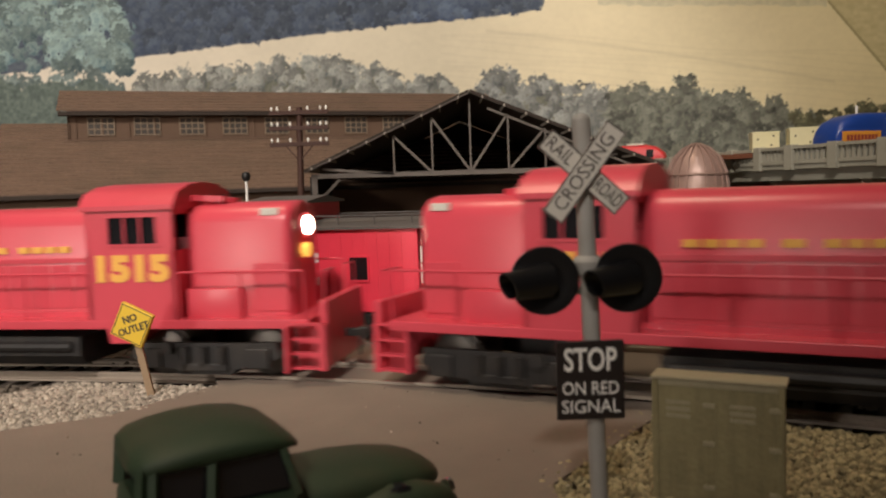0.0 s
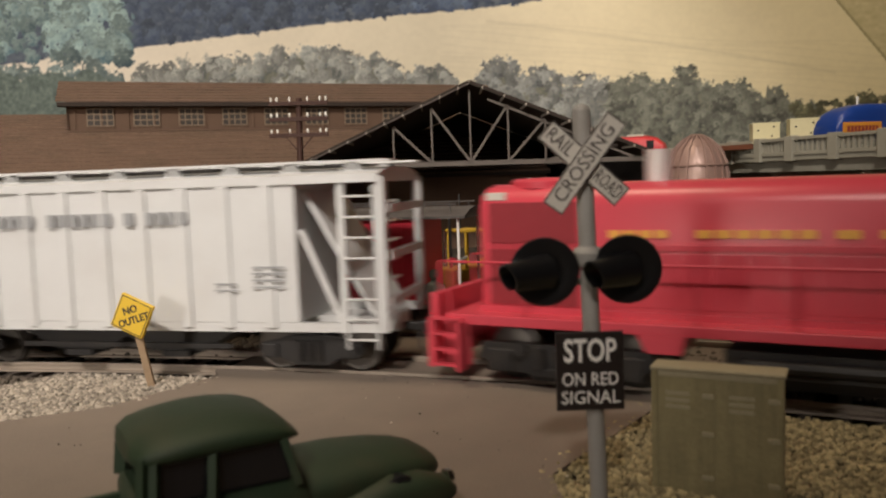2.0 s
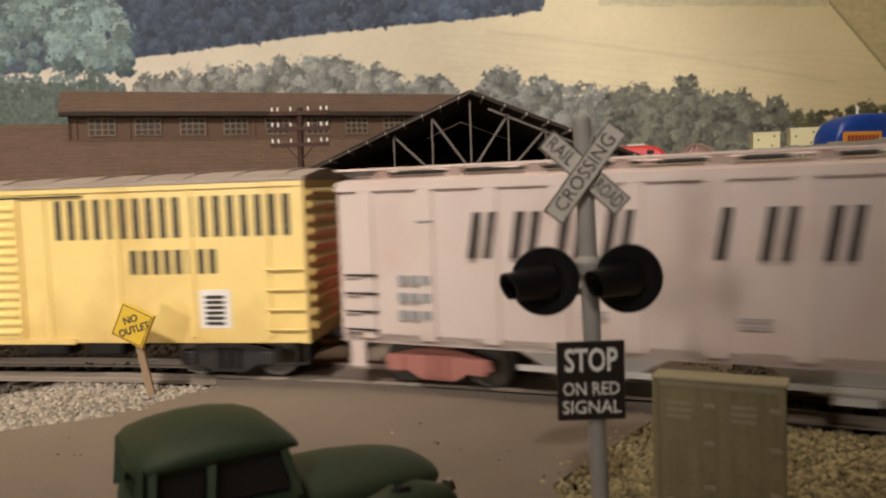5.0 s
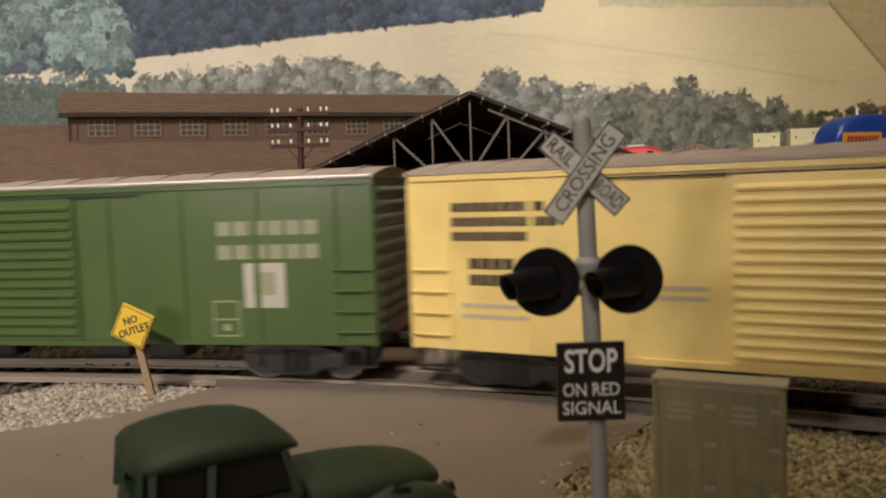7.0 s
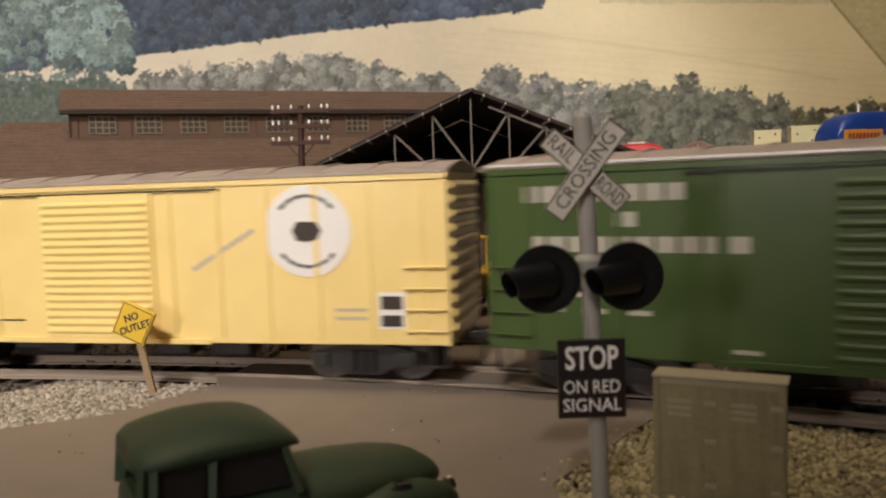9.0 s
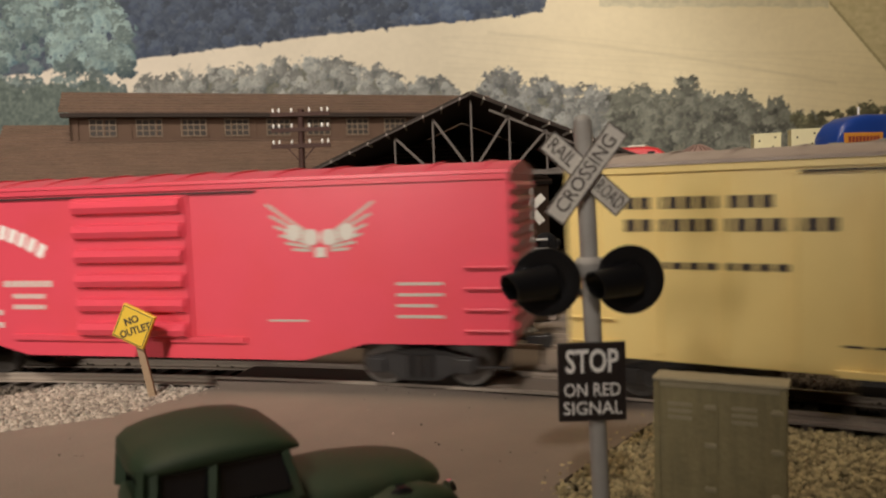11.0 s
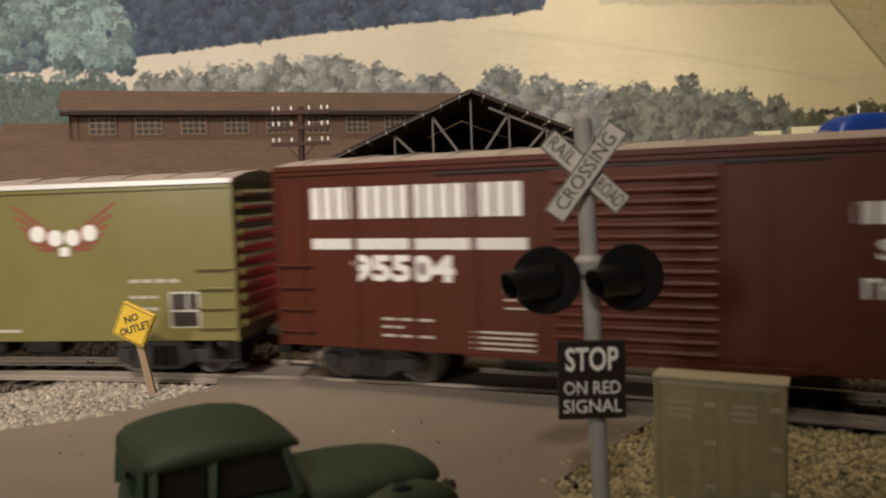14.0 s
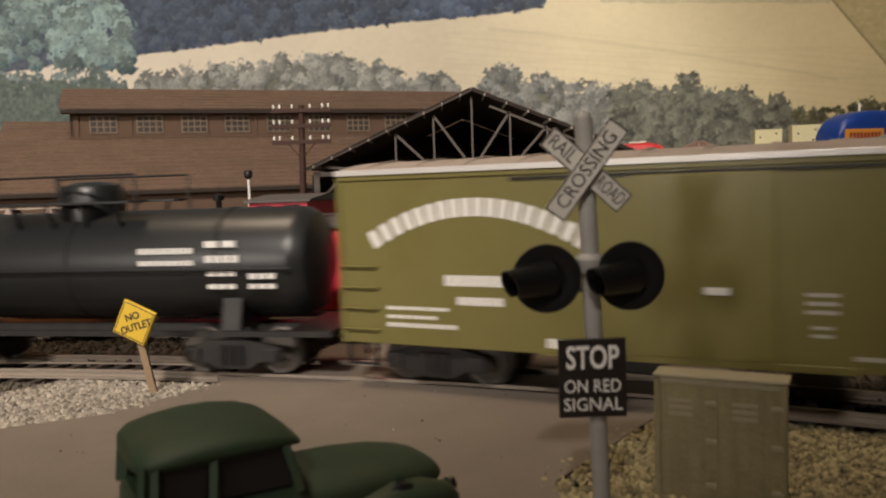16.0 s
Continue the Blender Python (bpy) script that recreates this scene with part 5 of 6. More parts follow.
def mural():
    """A printed landscape: pale hill field, dark woods above, a belt of round trees below."""
    D = 900.0
    xs = np.concatenate([np.arange(-1500, -540, 40.0), np.arange(-540, 545, .9), np.arange(560, 1500, 40.0)])
    zs = np.concatenate([np.arange(-4, 44, 8.0), np.arange(44, 290, .9), np.arange(300, 800, 40.0)])
    X, Z = np.meshgrid(xs, zs)
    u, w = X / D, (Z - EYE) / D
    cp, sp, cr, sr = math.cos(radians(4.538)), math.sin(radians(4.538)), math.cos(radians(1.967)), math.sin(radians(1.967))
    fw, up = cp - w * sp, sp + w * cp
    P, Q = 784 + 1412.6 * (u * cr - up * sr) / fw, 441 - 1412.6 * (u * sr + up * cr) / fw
    lin = lambda c: np.array([((v / 255 + .055) / 1.055) ** 2.4 for v in c])
    n1, n2, n3, n4 = value_noise(P, Q, 60, 1), value_noise(P, Q * 2.5, 14, 2), value_noise(P, Q, 6, 3), value_noise(P, Q, 3.2, 4)
    f = np.clip(P / 1568, 0, 1)[..., None]
    C = lin((227, 219, 206)) * (1 - f) + lin((212, 203, 166)) * f
    C = C * (0.94 + .10 * n1[..., None] + .03 * n2[..., None])
    for k in range(14):
        yy = 60 + k * 9 + (P - 900) * .05 + 6 * np.sin(P / 90 + k)
        C = C * (1 - .05 * np.exp(-((Q - yy) / 1.6) ** 2) * (P > 780))[..., None]
    path = 55 + (P - 900) * .11 + ((P - 900) / 300) ** 2 * 6
    C = C * (1 - .10 * np.exp(-((Q - path) / 3.0) ** 2) * (P > 860) * (P < 1480))[..., None]

    def over(mask, col):
        """Lay a colour where mask is positive, with a soft rim."""
        nonlocal C
        a = np.clip(np.asarray(mask, float), 0, 1)[..., None]
        C = C * (1 - a) + col * a

    def tone(a, b, t):
        return lin(a) + (lin(b) - lin(a)) * np.clip(t, 0, 1)[..., None]
    rag = 5 * (n2 - .5) + 4 * (n3 - .5)
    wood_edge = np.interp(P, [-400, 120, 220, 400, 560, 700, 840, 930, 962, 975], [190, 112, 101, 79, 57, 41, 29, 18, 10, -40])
    over((wood_edge - Q - rag * .5) / 3 + .5, tone((58, 70, 92), (128, 138, 144), (.3 * n1 + .25 * n2 + .3 * n3 - .3)))
    over(((P - 1470) * 1.18 + rag - Q) / 4 + .5, tone((172, 164, 126), (194, 186, 148), n2 * .6 + n3 * .4))
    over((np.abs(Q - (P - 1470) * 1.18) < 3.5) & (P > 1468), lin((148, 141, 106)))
    rng = np.random.RandomState(7)

    def tuft(cx, cy, r, a, b):
        """One leafy tuft, lighter towards its upper left."""
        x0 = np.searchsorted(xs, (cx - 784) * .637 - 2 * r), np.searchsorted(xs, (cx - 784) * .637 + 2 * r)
        sl = (slice(None), slice(max(0, x0[0] - 36), x0[1] + 36))
        dx, dy = (P[sl] - cx) / r, (Q[sl] - cy) / r
        d = dx * dx + dy * dy + 1.3 * (n3[sl] - .5) + .9 * (n4[sl] - .5)
        m = np.clip((1 - d) * 2.2, 0, 1)[..., None]
        t = .45 - .30 * dy - .16 * dx + .42 * (n4[sl] - .5) + .55 * (n3[sl] - .5)
        t = np.clip(t, 0, 1)[..., None]
        C[sl] = C[sl] * (1 - m) + (lin(a) * (1 - t) + lin(b) * t) * m

    def grove(x0, x1, top, bottom, a, b, n, rmin, rmax):
        spots = []
        for _ in range(n):
            x = rng.uniform(x0, x1)
            y0 = top(x)
            spots.append((y0 + rmin + (bottom - y0) * rng.rand() ** 1.3, x))
        for y, x in sorted(spots):
            j = rng.uniform(.72, 1.2)
            tuft(x, y, rng.uniform(rmin, rmax), [c * j for c in a], [c * j for c in b])
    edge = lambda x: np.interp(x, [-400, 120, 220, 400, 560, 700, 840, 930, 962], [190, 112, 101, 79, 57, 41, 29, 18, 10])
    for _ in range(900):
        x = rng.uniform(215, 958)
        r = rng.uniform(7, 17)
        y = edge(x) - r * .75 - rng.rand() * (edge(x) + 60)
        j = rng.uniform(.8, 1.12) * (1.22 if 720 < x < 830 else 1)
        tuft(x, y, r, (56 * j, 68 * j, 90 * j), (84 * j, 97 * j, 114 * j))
    over(np.clip((7 + 5 * (n2 - .5) + 4 * (n3 - .5) - Q) / 5, 0, .55) * (P > 1060) * (P < 1466), tone((150, 156, 140), (186, 186, 164), n3))
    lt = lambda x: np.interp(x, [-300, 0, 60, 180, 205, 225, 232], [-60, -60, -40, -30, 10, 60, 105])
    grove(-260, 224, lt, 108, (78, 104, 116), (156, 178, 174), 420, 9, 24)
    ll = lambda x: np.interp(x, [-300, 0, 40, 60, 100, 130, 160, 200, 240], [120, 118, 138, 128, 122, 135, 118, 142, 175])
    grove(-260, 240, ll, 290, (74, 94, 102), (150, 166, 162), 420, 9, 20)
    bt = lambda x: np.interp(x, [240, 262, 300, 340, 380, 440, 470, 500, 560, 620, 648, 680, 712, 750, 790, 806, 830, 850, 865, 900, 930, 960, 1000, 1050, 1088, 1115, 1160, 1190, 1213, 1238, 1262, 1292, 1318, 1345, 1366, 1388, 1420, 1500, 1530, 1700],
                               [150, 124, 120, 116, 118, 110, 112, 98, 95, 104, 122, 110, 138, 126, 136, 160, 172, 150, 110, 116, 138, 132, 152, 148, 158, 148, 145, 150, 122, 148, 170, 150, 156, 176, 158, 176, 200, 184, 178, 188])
    over(np.clip((Q - bt(P) - 14 - 8 * (n3 - .5)) / 4, 0, 1) * (P > 236), tone((72, 76, 70), (120, 122, 110), n3 * .6 + n4 * .4))
    over(np.clip((Q - ll(P) - 14 - 8 * (n3 - .5)) / 4, 0, 1) * (P < 240), tone((70, 84, 84), (120, 134, 126), n3 * .6 + n4 * .4))
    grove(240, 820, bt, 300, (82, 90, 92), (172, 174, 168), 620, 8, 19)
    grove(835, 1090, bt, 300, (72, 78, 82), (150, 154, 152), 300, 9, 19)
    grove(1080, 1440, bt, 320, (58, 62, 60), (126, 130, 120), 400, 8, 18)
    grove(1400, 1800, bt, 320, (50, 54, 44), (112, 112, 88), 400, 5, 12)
    # grain of the print
    C = C * (.98 + .04 * n3[..., None])
    nx, nz = len(xs), len(zs)
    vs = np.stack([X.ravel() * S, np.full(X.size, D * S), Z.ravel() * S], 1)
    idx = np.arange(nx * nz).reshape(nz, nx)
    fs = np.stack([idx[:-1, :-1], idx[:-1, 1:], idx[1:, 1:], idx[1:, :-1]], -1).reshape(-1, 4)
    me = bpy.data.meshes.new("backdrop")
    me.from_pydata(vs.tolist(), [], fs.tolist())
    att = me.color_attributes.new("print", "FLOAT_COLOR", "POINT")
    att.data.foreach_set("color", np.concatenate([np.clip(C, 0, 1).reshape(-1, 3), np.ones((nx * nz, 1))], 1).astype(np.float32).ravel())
    m = bpy.data.materials.new("printed_landscape")
    m.use_nodes = True
    nt = m.node_tree
    a = nt.nodes.new("ShaderNodeVertexColor")
    a.layer_name = "print"
    nt.links.new(a.outputs[0], nt.nodes["Principled BSDF"].inputs["Base Color"])
    nt.nodes["Principled BSDF"].inputs["Roughness"].default_value = .75
    me.materials.append(m)
    tagged(new("backdrop", me), "printed landscape of pale hill, dark woods and trees", kind="structure")


# ---- things on the second track and beyond ----
M.update(
    caboose_red=mat("caboose_red_paint", (.70, .038, .072), .45, 0, .1, 250, 2500, .15),
    orange=mat("orange_paint", (.75, .24, .025), .5, 0, .1, 250, 2500, .15, (.45, .15, .03), .4),
    bridge=mat("bridge_concrete", (.30, .29, .235), .8, 0, .15, 120, 1500, .35, (.2, .19, .15), .5),
    cream=mat("cream_box_paint", (.62, .57, .34), .6, 0, .1),
    blue=mat("blue_truck_paint", (.012, .045, .24), .35, 0, .1),
    orange_brown=mat("rusty_trailer_paint", (.13, .045, .022), .6, 0, .2, 300, 2000, .2),
    panel_orange=mat("orange_panel_paint", (.62, .26, .035), .45, 0, .12, 300, 2000, .1),
    bus_red=mat("red_truck_paint", (.48, .02, .03), .4, 0, .1),
    bark=mat("log_bark", (.075, .035, .025), .85, 0, .25, 400, 2000, .6),
    pinkish=mat("aged_copper_sheet", (.30, .20, .17), .4, .25, .2, 200, 1500, .25, (.25, .15, .11), .4),
    leaf=random_tint(mat("dark_foliage", (.022, .05, .018), .8, 0, .3, 300, 1500, .3), .5),
    trailer=mat("aluminium_trailer", (.40, .39, .35), .45, .2, .1, 150, 1500, .15),
    car_red=mat("maroon_car_paint", (.26, .03, .022), .3, 0, .1),
    dark_car=mat("black_car_paint", (.02, .022, .02), .3, 0, .2),
    wall_grey=mat("grey_green_plaster", (.24, .255, .20), .8, 0, .12, 60, 800, .2),
    machine_yellow=mat("yellow_machine_paint", (.52, .33, .03), .5, 0, .2, 400, 2000, .2, (.2, .12, .03), .5),
    figure=mat("painted_figure", (.16, .17, .15), .7, 0, .3, 600, 2500, .2),
)


def on_second(s, flip=False):
    """A pose on the second track, 52 mm behind the running line."""
    x, y, th = on_line(s, -52)
    return mm(x, y, 0, 0, 0, math.degrees(th))


def caboose():
    t = thing("caboose", "red cupola caboose standing on the second track", "caboose", at=on_second(-64))
    bm = bmesh.new()
    box(bm, -46, 46, -14.6, 14.6, 9, 35, .3)
    part("body", bm, "caboose_red", t)
    bm = bmesh.new()
    box(bm, -.12, .12, -14.75, -14.5, 9.5, 34)
    repeat("batten", bm, "caboose_red", t, [(-45 + i * 3.9, 0, 0) for i in range(24)])
    bm = bmesh.new()
    prism(bm, [(-16, 34.6), (16, 34.6), (16, 35.4), (8, 37.2), (0, 37.8), (-8, 37.2), (-16, 35.4)], -57, 61)
    part("roof", bm, "roof_dark", t, "dark grey roof with end overhangs")
    bm = bmesh.new()
    box(bm, -10, 10, -14.4, 14.4, 35, 43, .2)
    cup = part("cupola", bm, "caboose_red", t)
    bm = bmesh.new()
    prism(bm, [(-15.6, 43), (15.6, 43), (15.4, 43.7), (0, 45.4), (-15.4, 43.7)], -11.4, 11.4)
    part("cupola_roof", bm, "roof_dark", cup)
    for x in (-4.8, 4.8):
        bm = bmesh.new()
        box(bm, x - 2.6, x + 2.6, -14.7, -14.2, 38.3, 42, .1)
        part("cupola_window", bm, "glass", cup, "dark window")
    for x in (-30, 27):
        bm = bmesh.new()
        box(bm, x - 2.9, x + 2.9, -14.9, -14.4, 19, 26, .1)
        w = part("window", bm, "glass", t, "dark window")
        bm = bmesh.new()
        for a in ((x - 3.4, x - 2.9, 18.5, 26.5), (x + 2.9, x + 3.4, 18.5, 26.5), (x - 3.4, x + 3.4, 26, 26.6), (x - 3.4, x + 3.4, 18.4, 19)):
            box(bm, a[0], a[1], -15.2, -14.5, a[2], a[3])
        part("window_frame", bm, "caboose_red", w)
    bm = bmesh.new()
    for y in (-13, 13):
        box(bm, -56, 58, y - .5, y + .5, 38.6, 39)
        for x in range(-52, 58, 12):
            tube(bm, (x, y, 36), (x, y, 38.8), .25, n=5)
    part("roof_walk", bm, "roof_dark", t)
    for e in (-1, 1):
        bm = bmesh.new()
        a, b = sorted((e * 46, e * 59))
        box(bm, a, b, -14, 14, 8.6, 9.8)
        for z in (3.5, 6):
            box(bm, a + 3, b - 3, -15.5, -12, z, z + .5)
        part("platform", bm, "caboose_red", t)
        bm = bmesh.new()
        for y in (-14, 14):
            tube(bm, (e * 58.4, y, 9.5), (e * 58.4, y, 35), .45, n=6)
            tube(bm, (e * 47, y - .4, 18), (e * 47, y - .4, 29), .35, n=6)
        tube(bm, (e * 58.4, -14, 22), (e * 58.4, -4, 22), .4, n=6)
        part("grab_rail", bm, "white", t, "white grab rail")
    bm = bmesh.new()
    box(bm, -44, 44, -4, 4, 6, 9.2)
    part("underframe", bm, "frame", t)
    truck_part(t, -32)
    truck_part(t, 32)
    bars(t, row(6, 15, 24.5, 27.5, 2) + row(6, 15, 17.5, 20, 2), "white", -14.75)
    bm = bmesh.new()
    tube(bm, (-30, 2, 36), (-30, 2, 45), 1, n=8)
    lathe(bm, [(1.9, 44), (1.9, 45.6), (.02, 46.6)], 12, Matrix.Translation((-30, 2, 0)))
    part("smoke_jack", bm, "black", t, "", True)


def stock_car():
    t = thing("boxcar", "weathered orange boxcar parked on the second track", "boxcar", at=on_second(-192))
    bm = bmesh.new()
    box(bm, -66, 66, -15.5, 15.5, 10, 39.5, .25)
    for i in range(9):
        x = -60 + i * 15
        box(bm, x - .6, x + .6, -15.9, -15.3, 10.5, 39)
    part("body", bm, "orange", t)
    bm = bmesh.new()
    prism(bm, [(-16, 39.4), (16, 39.4), (16, 40), (0, 41.8), (-16, 40)], -66.5, 66.5)
    part("roof", bm, "roof_grey", t)
    bm = bmesh.new()
    box(bm, -68, 68, -3, 3, 43, 43.5)
    for x in range(-60, 64, 15):
        prism(bm, [(x - 2, 40.6), (x + 2, 40.6), (x + .8, 43), (x - .8, 43)], -3, 3, "y")
    part("roof_walk", bm, "roof_grey", t)
    ladder(t, 59, -15.7, 13, 38.5, 8, "orange", 6)
    bm = bmesh.new()
    box(bm, -60, 60, -5, 5, 6.5, 10.2)
    part("underframe", bm, "frame", t)
    truck_part(t, -46)
    truck_part(t, 46)


def figurine():
    bm = bmesh.new()
    for x in (-1.1, 1.1):
        tube(bm, (x, 0, 0), (x * .8, 0, 9), 1.15, 1.3, 10)
    lathe(bm, [(2.2, 8.6), (2.5, 11), (2.7, 14), (2.2, 16.4), (.9, 17.2), (.8, 17.8), (1.35, 18.4), (1.4, 19.6), (.9, 20.6), (.02, 20.9)], 14)
    tube(bm, (-2.4, 0, 16), (-4.4, -1, 12.6), .8, .7, 8)
    tube(bm, (2.4, 0, 16), (2.9, 0, 10.6), .8, .7, 8)
    ob = part("figurine", bm, "figure", None, "", True)
    ob.matrix_world = mm(-2.8, 239, -1.4)
    tagged(ob, "small grey-green painted model figure beside the caboose", "figurine")


def tree(x, y, h, r, seed, z=-4):
    rnd = random.Random(seed)
    t = thing("tree", "dark green bushy model tree below the viaduct", "tree", "trees below the viaduct", mm(x, y, z))
    bm = bmesh.new()
    tube(bm, (0, 0, 0), (.6, 0, h * .5), h * .045, h * .025, 8)
    for i in range(6):
        a = i * 1.1
        tube(bm, (.5, 0, h * (.28 + .04 * i)), (r * .6 * math.cos(a), r * .6 * math.sin(a), h * (.5 + .05 * i)), h * .02, h * .006, 5)
    part("trunk", bm, "bark", t)
    vs, fs = [], []
    lobes = [(rnd.uniform(-.45, .45) * r, rnd.uniform(-.45, .45) * r, h * rnd.uniform(.42, .82), r * rnd.uniform(.4, .62)) for _ in range(8)]
    for _ in range(1500):
        lx, ly, lz, lr = rnd.choice(lobes)
        d = Vector((rnd.gauss(0, 1), rnd.gauss(0, 1), rnd.gauss(0, 1))).normalized() * lr * rnd.uniform(.6, 1.1)
        c = Vector((lx, ly, lz)) + d
        q = Euler((rnd.uniform(0, 6), rnd.uniform(0, 6), rnd.uniform(0, 6))).to_matrix()
        k, sz = len(vs), rnd.uniform(.7, 1.5)
        vs += [(c + q @ Vector(v) * sz) * S for v in ((-1, -.5, 0), (1, -.5, .2), (.9, .5, 0), (-.8, .6, .3))]
        fs.append((k, k + 1, k + 2, k + 3))
    me = bpy.data.meshes.new("crown")
    me.from_pydata(vs, [], fs)
    me.materials.append(M["leaf"])
    ob = new("crown", me)
    ob.parent = t


def viaduct():
    t = tagged(new("viaduct"), "grey-green concrete viaduct with slotted parapet on round piers", "viaduct")
    t.empty_display_size = .01
    line = [(128, 760), (134, 600), (144, 500), (153, 420), (162, 370), (178, 320), (204, 262)]
    dense = []
    for (a, b) in zip(line, line[1:]):
        n = max(1, int(math.dist(a, b) / 19))
        dense += [(a[0] + (b[0] - a[0]) * i / n, a[1] + (b[1] - a[1]) * i / n) for i in range(n)]
    dense.append(line[-1])

    def strip(o0, o1, z0, z1, name, material="bridge"):
        """A band along the viaduct between two offsets to its far side."""
        bm = bmesh.new()
        prev = None
        for i, p in enumerate(dense):
            q, r = dense[max(0, i - 1)], dense[min(len(dense) - 1, i + 1)]
            d = Vector((r[0] - q[0], r[1] - q[1], 0)).normalized()
            nrm = Vector((-d.y, d.x, 0))
            ring = [bm.verts.new(Vector((p[0], p[1], z)) + nrm * o) for o, z in ((o0, z0), (o1, z0), (o1, z1), (o0, z1))]
            if prev:
                for k in range(4):
                    bm.faces.new((prev[k], prev[(k + 1) % 4], ring[(k + 1) % 4], ring[k]))
            prev = ring
        return part(name, bm, material, t)
    strip(0, 62, 49.5, 51.8, "deck")
    strip(2.5, 60, 44.2, 49.5, "girder")
    strip(-.6, 2.2, 51.8, 53.4, "kerb")
    strip(-.8, 2.0, 58.6, 60.0, "top_rail")
    strip(60, 62, 51.8, 60, "parapet")
    first = post = None
    for i, (a, b) in enumerate(zip(dense, dense[1:])):
        ang = math.degrees(math.atan2(b[1] - a[1], b[0] - a[0]))
        d = math.dist(a, b)
        if post is None:
            bm = bmesh.new()
            box(bm, -2.6, 2.6, -1.6, 2.6, 49.0, 60.6, .2)
            post = ob = part("parapet_post", bm, "bridge", t)
        else:
            ob = new("parapet_post", post.data)
            ob.parent = t
        ob.matrix_basis = mm(a[0], a[1], 0, 0, 0, ang)
        n = 7
        for k in range(n):
            f = (k + .5) / n
            if first is None:
                bm = bmesh.new()
                box(bm, -.75, .75, .1, 1.6, 53.2, 58.8)
                first = ob = part("baluster", bm, "bridge", t)
            else:
                ob = new("baluster", first.data)
                ob.parent = t
            f2 = (2.6 + (d - 5.2) * f) / d
            ob.matrix_basis = mm(a[0] + (b[0] - a[0]) * f2, a[1] + (b[1] - a[1]) * f2, 0, 0, 0, ang)
    for x, y in ((186, 342), (172, 405), (166, 480)):
        for dx in (6, 26):
            bm = bmesh.new()
            tube(bm, (x + dx + 1.5, y, -4), (x + dx, y, 40), 2.6, 2.3, 14)
            part("pier", bm, "bridge", t, "", True)
        bm = bmesh.new()
        prism(bm, [(x - 4, 44.2), (x - 1, 40), (x + 34, 40), (x + 44, 44.2)], y - 3.5, y + 3.5, "y")
        part("pier_cap", bm, "bridge", t)


def box_load(x, y, w, d, h, z, rz, material, label, name="crate"):
    t = thing(name, label, name.replace("_", " "), "loads on the viaduct", mm(x, y, z, 0, 0, rz))
    bm = bmesh.new()
    box(bm, -w / 2, w / 2, -d / 2, d / 2, 0, h, .25)
    part("body", bm, material, t)
    bm = bmesh.new()
    box(bm, -w / 2 - .15, w / 2 + .15, -d / 2 - .15, d / 2 + .15, h - .9, h + .1, .1)
    box(bm, -w / 2 - .15, w / 2 + .15, -d / 2 - .15, d / 2 + .15, 0, .8, .1)
    part("edge_frame", bm, material, t)
    for fx, fz in ((-.3, .6), (.2, .3), (.28, .75)):
        bm = bmesh.new()
        box(bm, fx * w - .4, fx * w + .4, -d / 2 - .3, -d / 2, fz * h, fz * h + .8)
        part("latch", bm, "frame", t)


def lorry(x, y, z, rz, body, L, w, h, label, stripe=None, nose=True, group="road vehicles"):
    """A rounded truck: long body with nose, print, windows and wheels; +x is its front."""
    t = thing("truck", label, "truck", group, mm(x, y, z, 0, 0, rz))
    bm = bmesh.new()
    sec = [(-L / 2, .86, .96), (-L / 2 + 2, 1, 1), (L * .22, 1, 1), (L * .36, .95, .93), (L * .47, .86, .72), (L / 2, .7, .5)] if nose else [(-L / 2, .95, .98), (-L / 2 + 1.5, 1, 1), (L / 2 - 1.5, 1, 1), (L / 2, .95, .98)]
    rings, n = [], 24
    for px, kw, kh in sec:
        ring = []
        for i in range(n):
            a = 2 * math.pi * i / n
            c, s = math.cos(a), math.sin(a)
            ring.append(bm.verts.new((px, w / 2 * kw * math.copysign(abs(c) ** .5, c), 3 + (h * kh - 3) / 2 * (1 + math.copysign(abs(s) ** .5, s)))))
        rings.append(ring)
    for a, b in zip(rings, rings[1:]):
        for i in range(n):
            bm.faces.new((a[i], a[(i + 1) % n], b[(i + 1) % n], b[i]))
    bm.faces.new(rings[0][::-1])
    bm.faces.new(rings[-1])
    part("body", bm, body, t, "", True)
    for s in (-1, 1):
        if stripe:
            bm = bmesh.new()
            box(bm, -L * .46, L * .2, s * w / 2 - .2, s * w / 2 + .15, 3.4, h * .44, .1)
            st = part("side_panel", bm, stripe, t)
            bm = bmesh.new()
            for x0, x1, z0, z1 in row(-L * .4, L * .14, h * .2 + 1.6, h * .44 - .8, 9):
                box(bm, x0, x1, s * w / 2 - .25, s * w / 2 + .25, z0, z1)
            part("lettering", bm, "bus_red", st)
        bm = bmesh.new()
        box(bm, L * .24, L * .34, s * w / 2 * .97 - .2, s * w / 2 * .97 + .25, h * .55, h * .82, .1)
        part("window", bm, "glass", t)
        if stripe == "white" and s > 0:
            bm = bmesh.new()
            box(bm, -L * .05, L * .2, -w * .36, w * .36, h - .4, h + 1.2, .5)
            part("roof_panel", bm, "sign_white", t, "pale roof panel")
        for px in (-L * .3, L * .3):
            bm = bmesh.new()
            lathe(bm, [(.02, 1), (2.6, 1), (3.1, .6), (3.1, -.6), (.02, -1)], 18, Matrix.Translation((px, s * (w / 2 - 1), 3.1)) @ Matrix.Rotation(radians(90), 4, "X"))
            part("wheel", bm, "black", t, "", True)
    return t


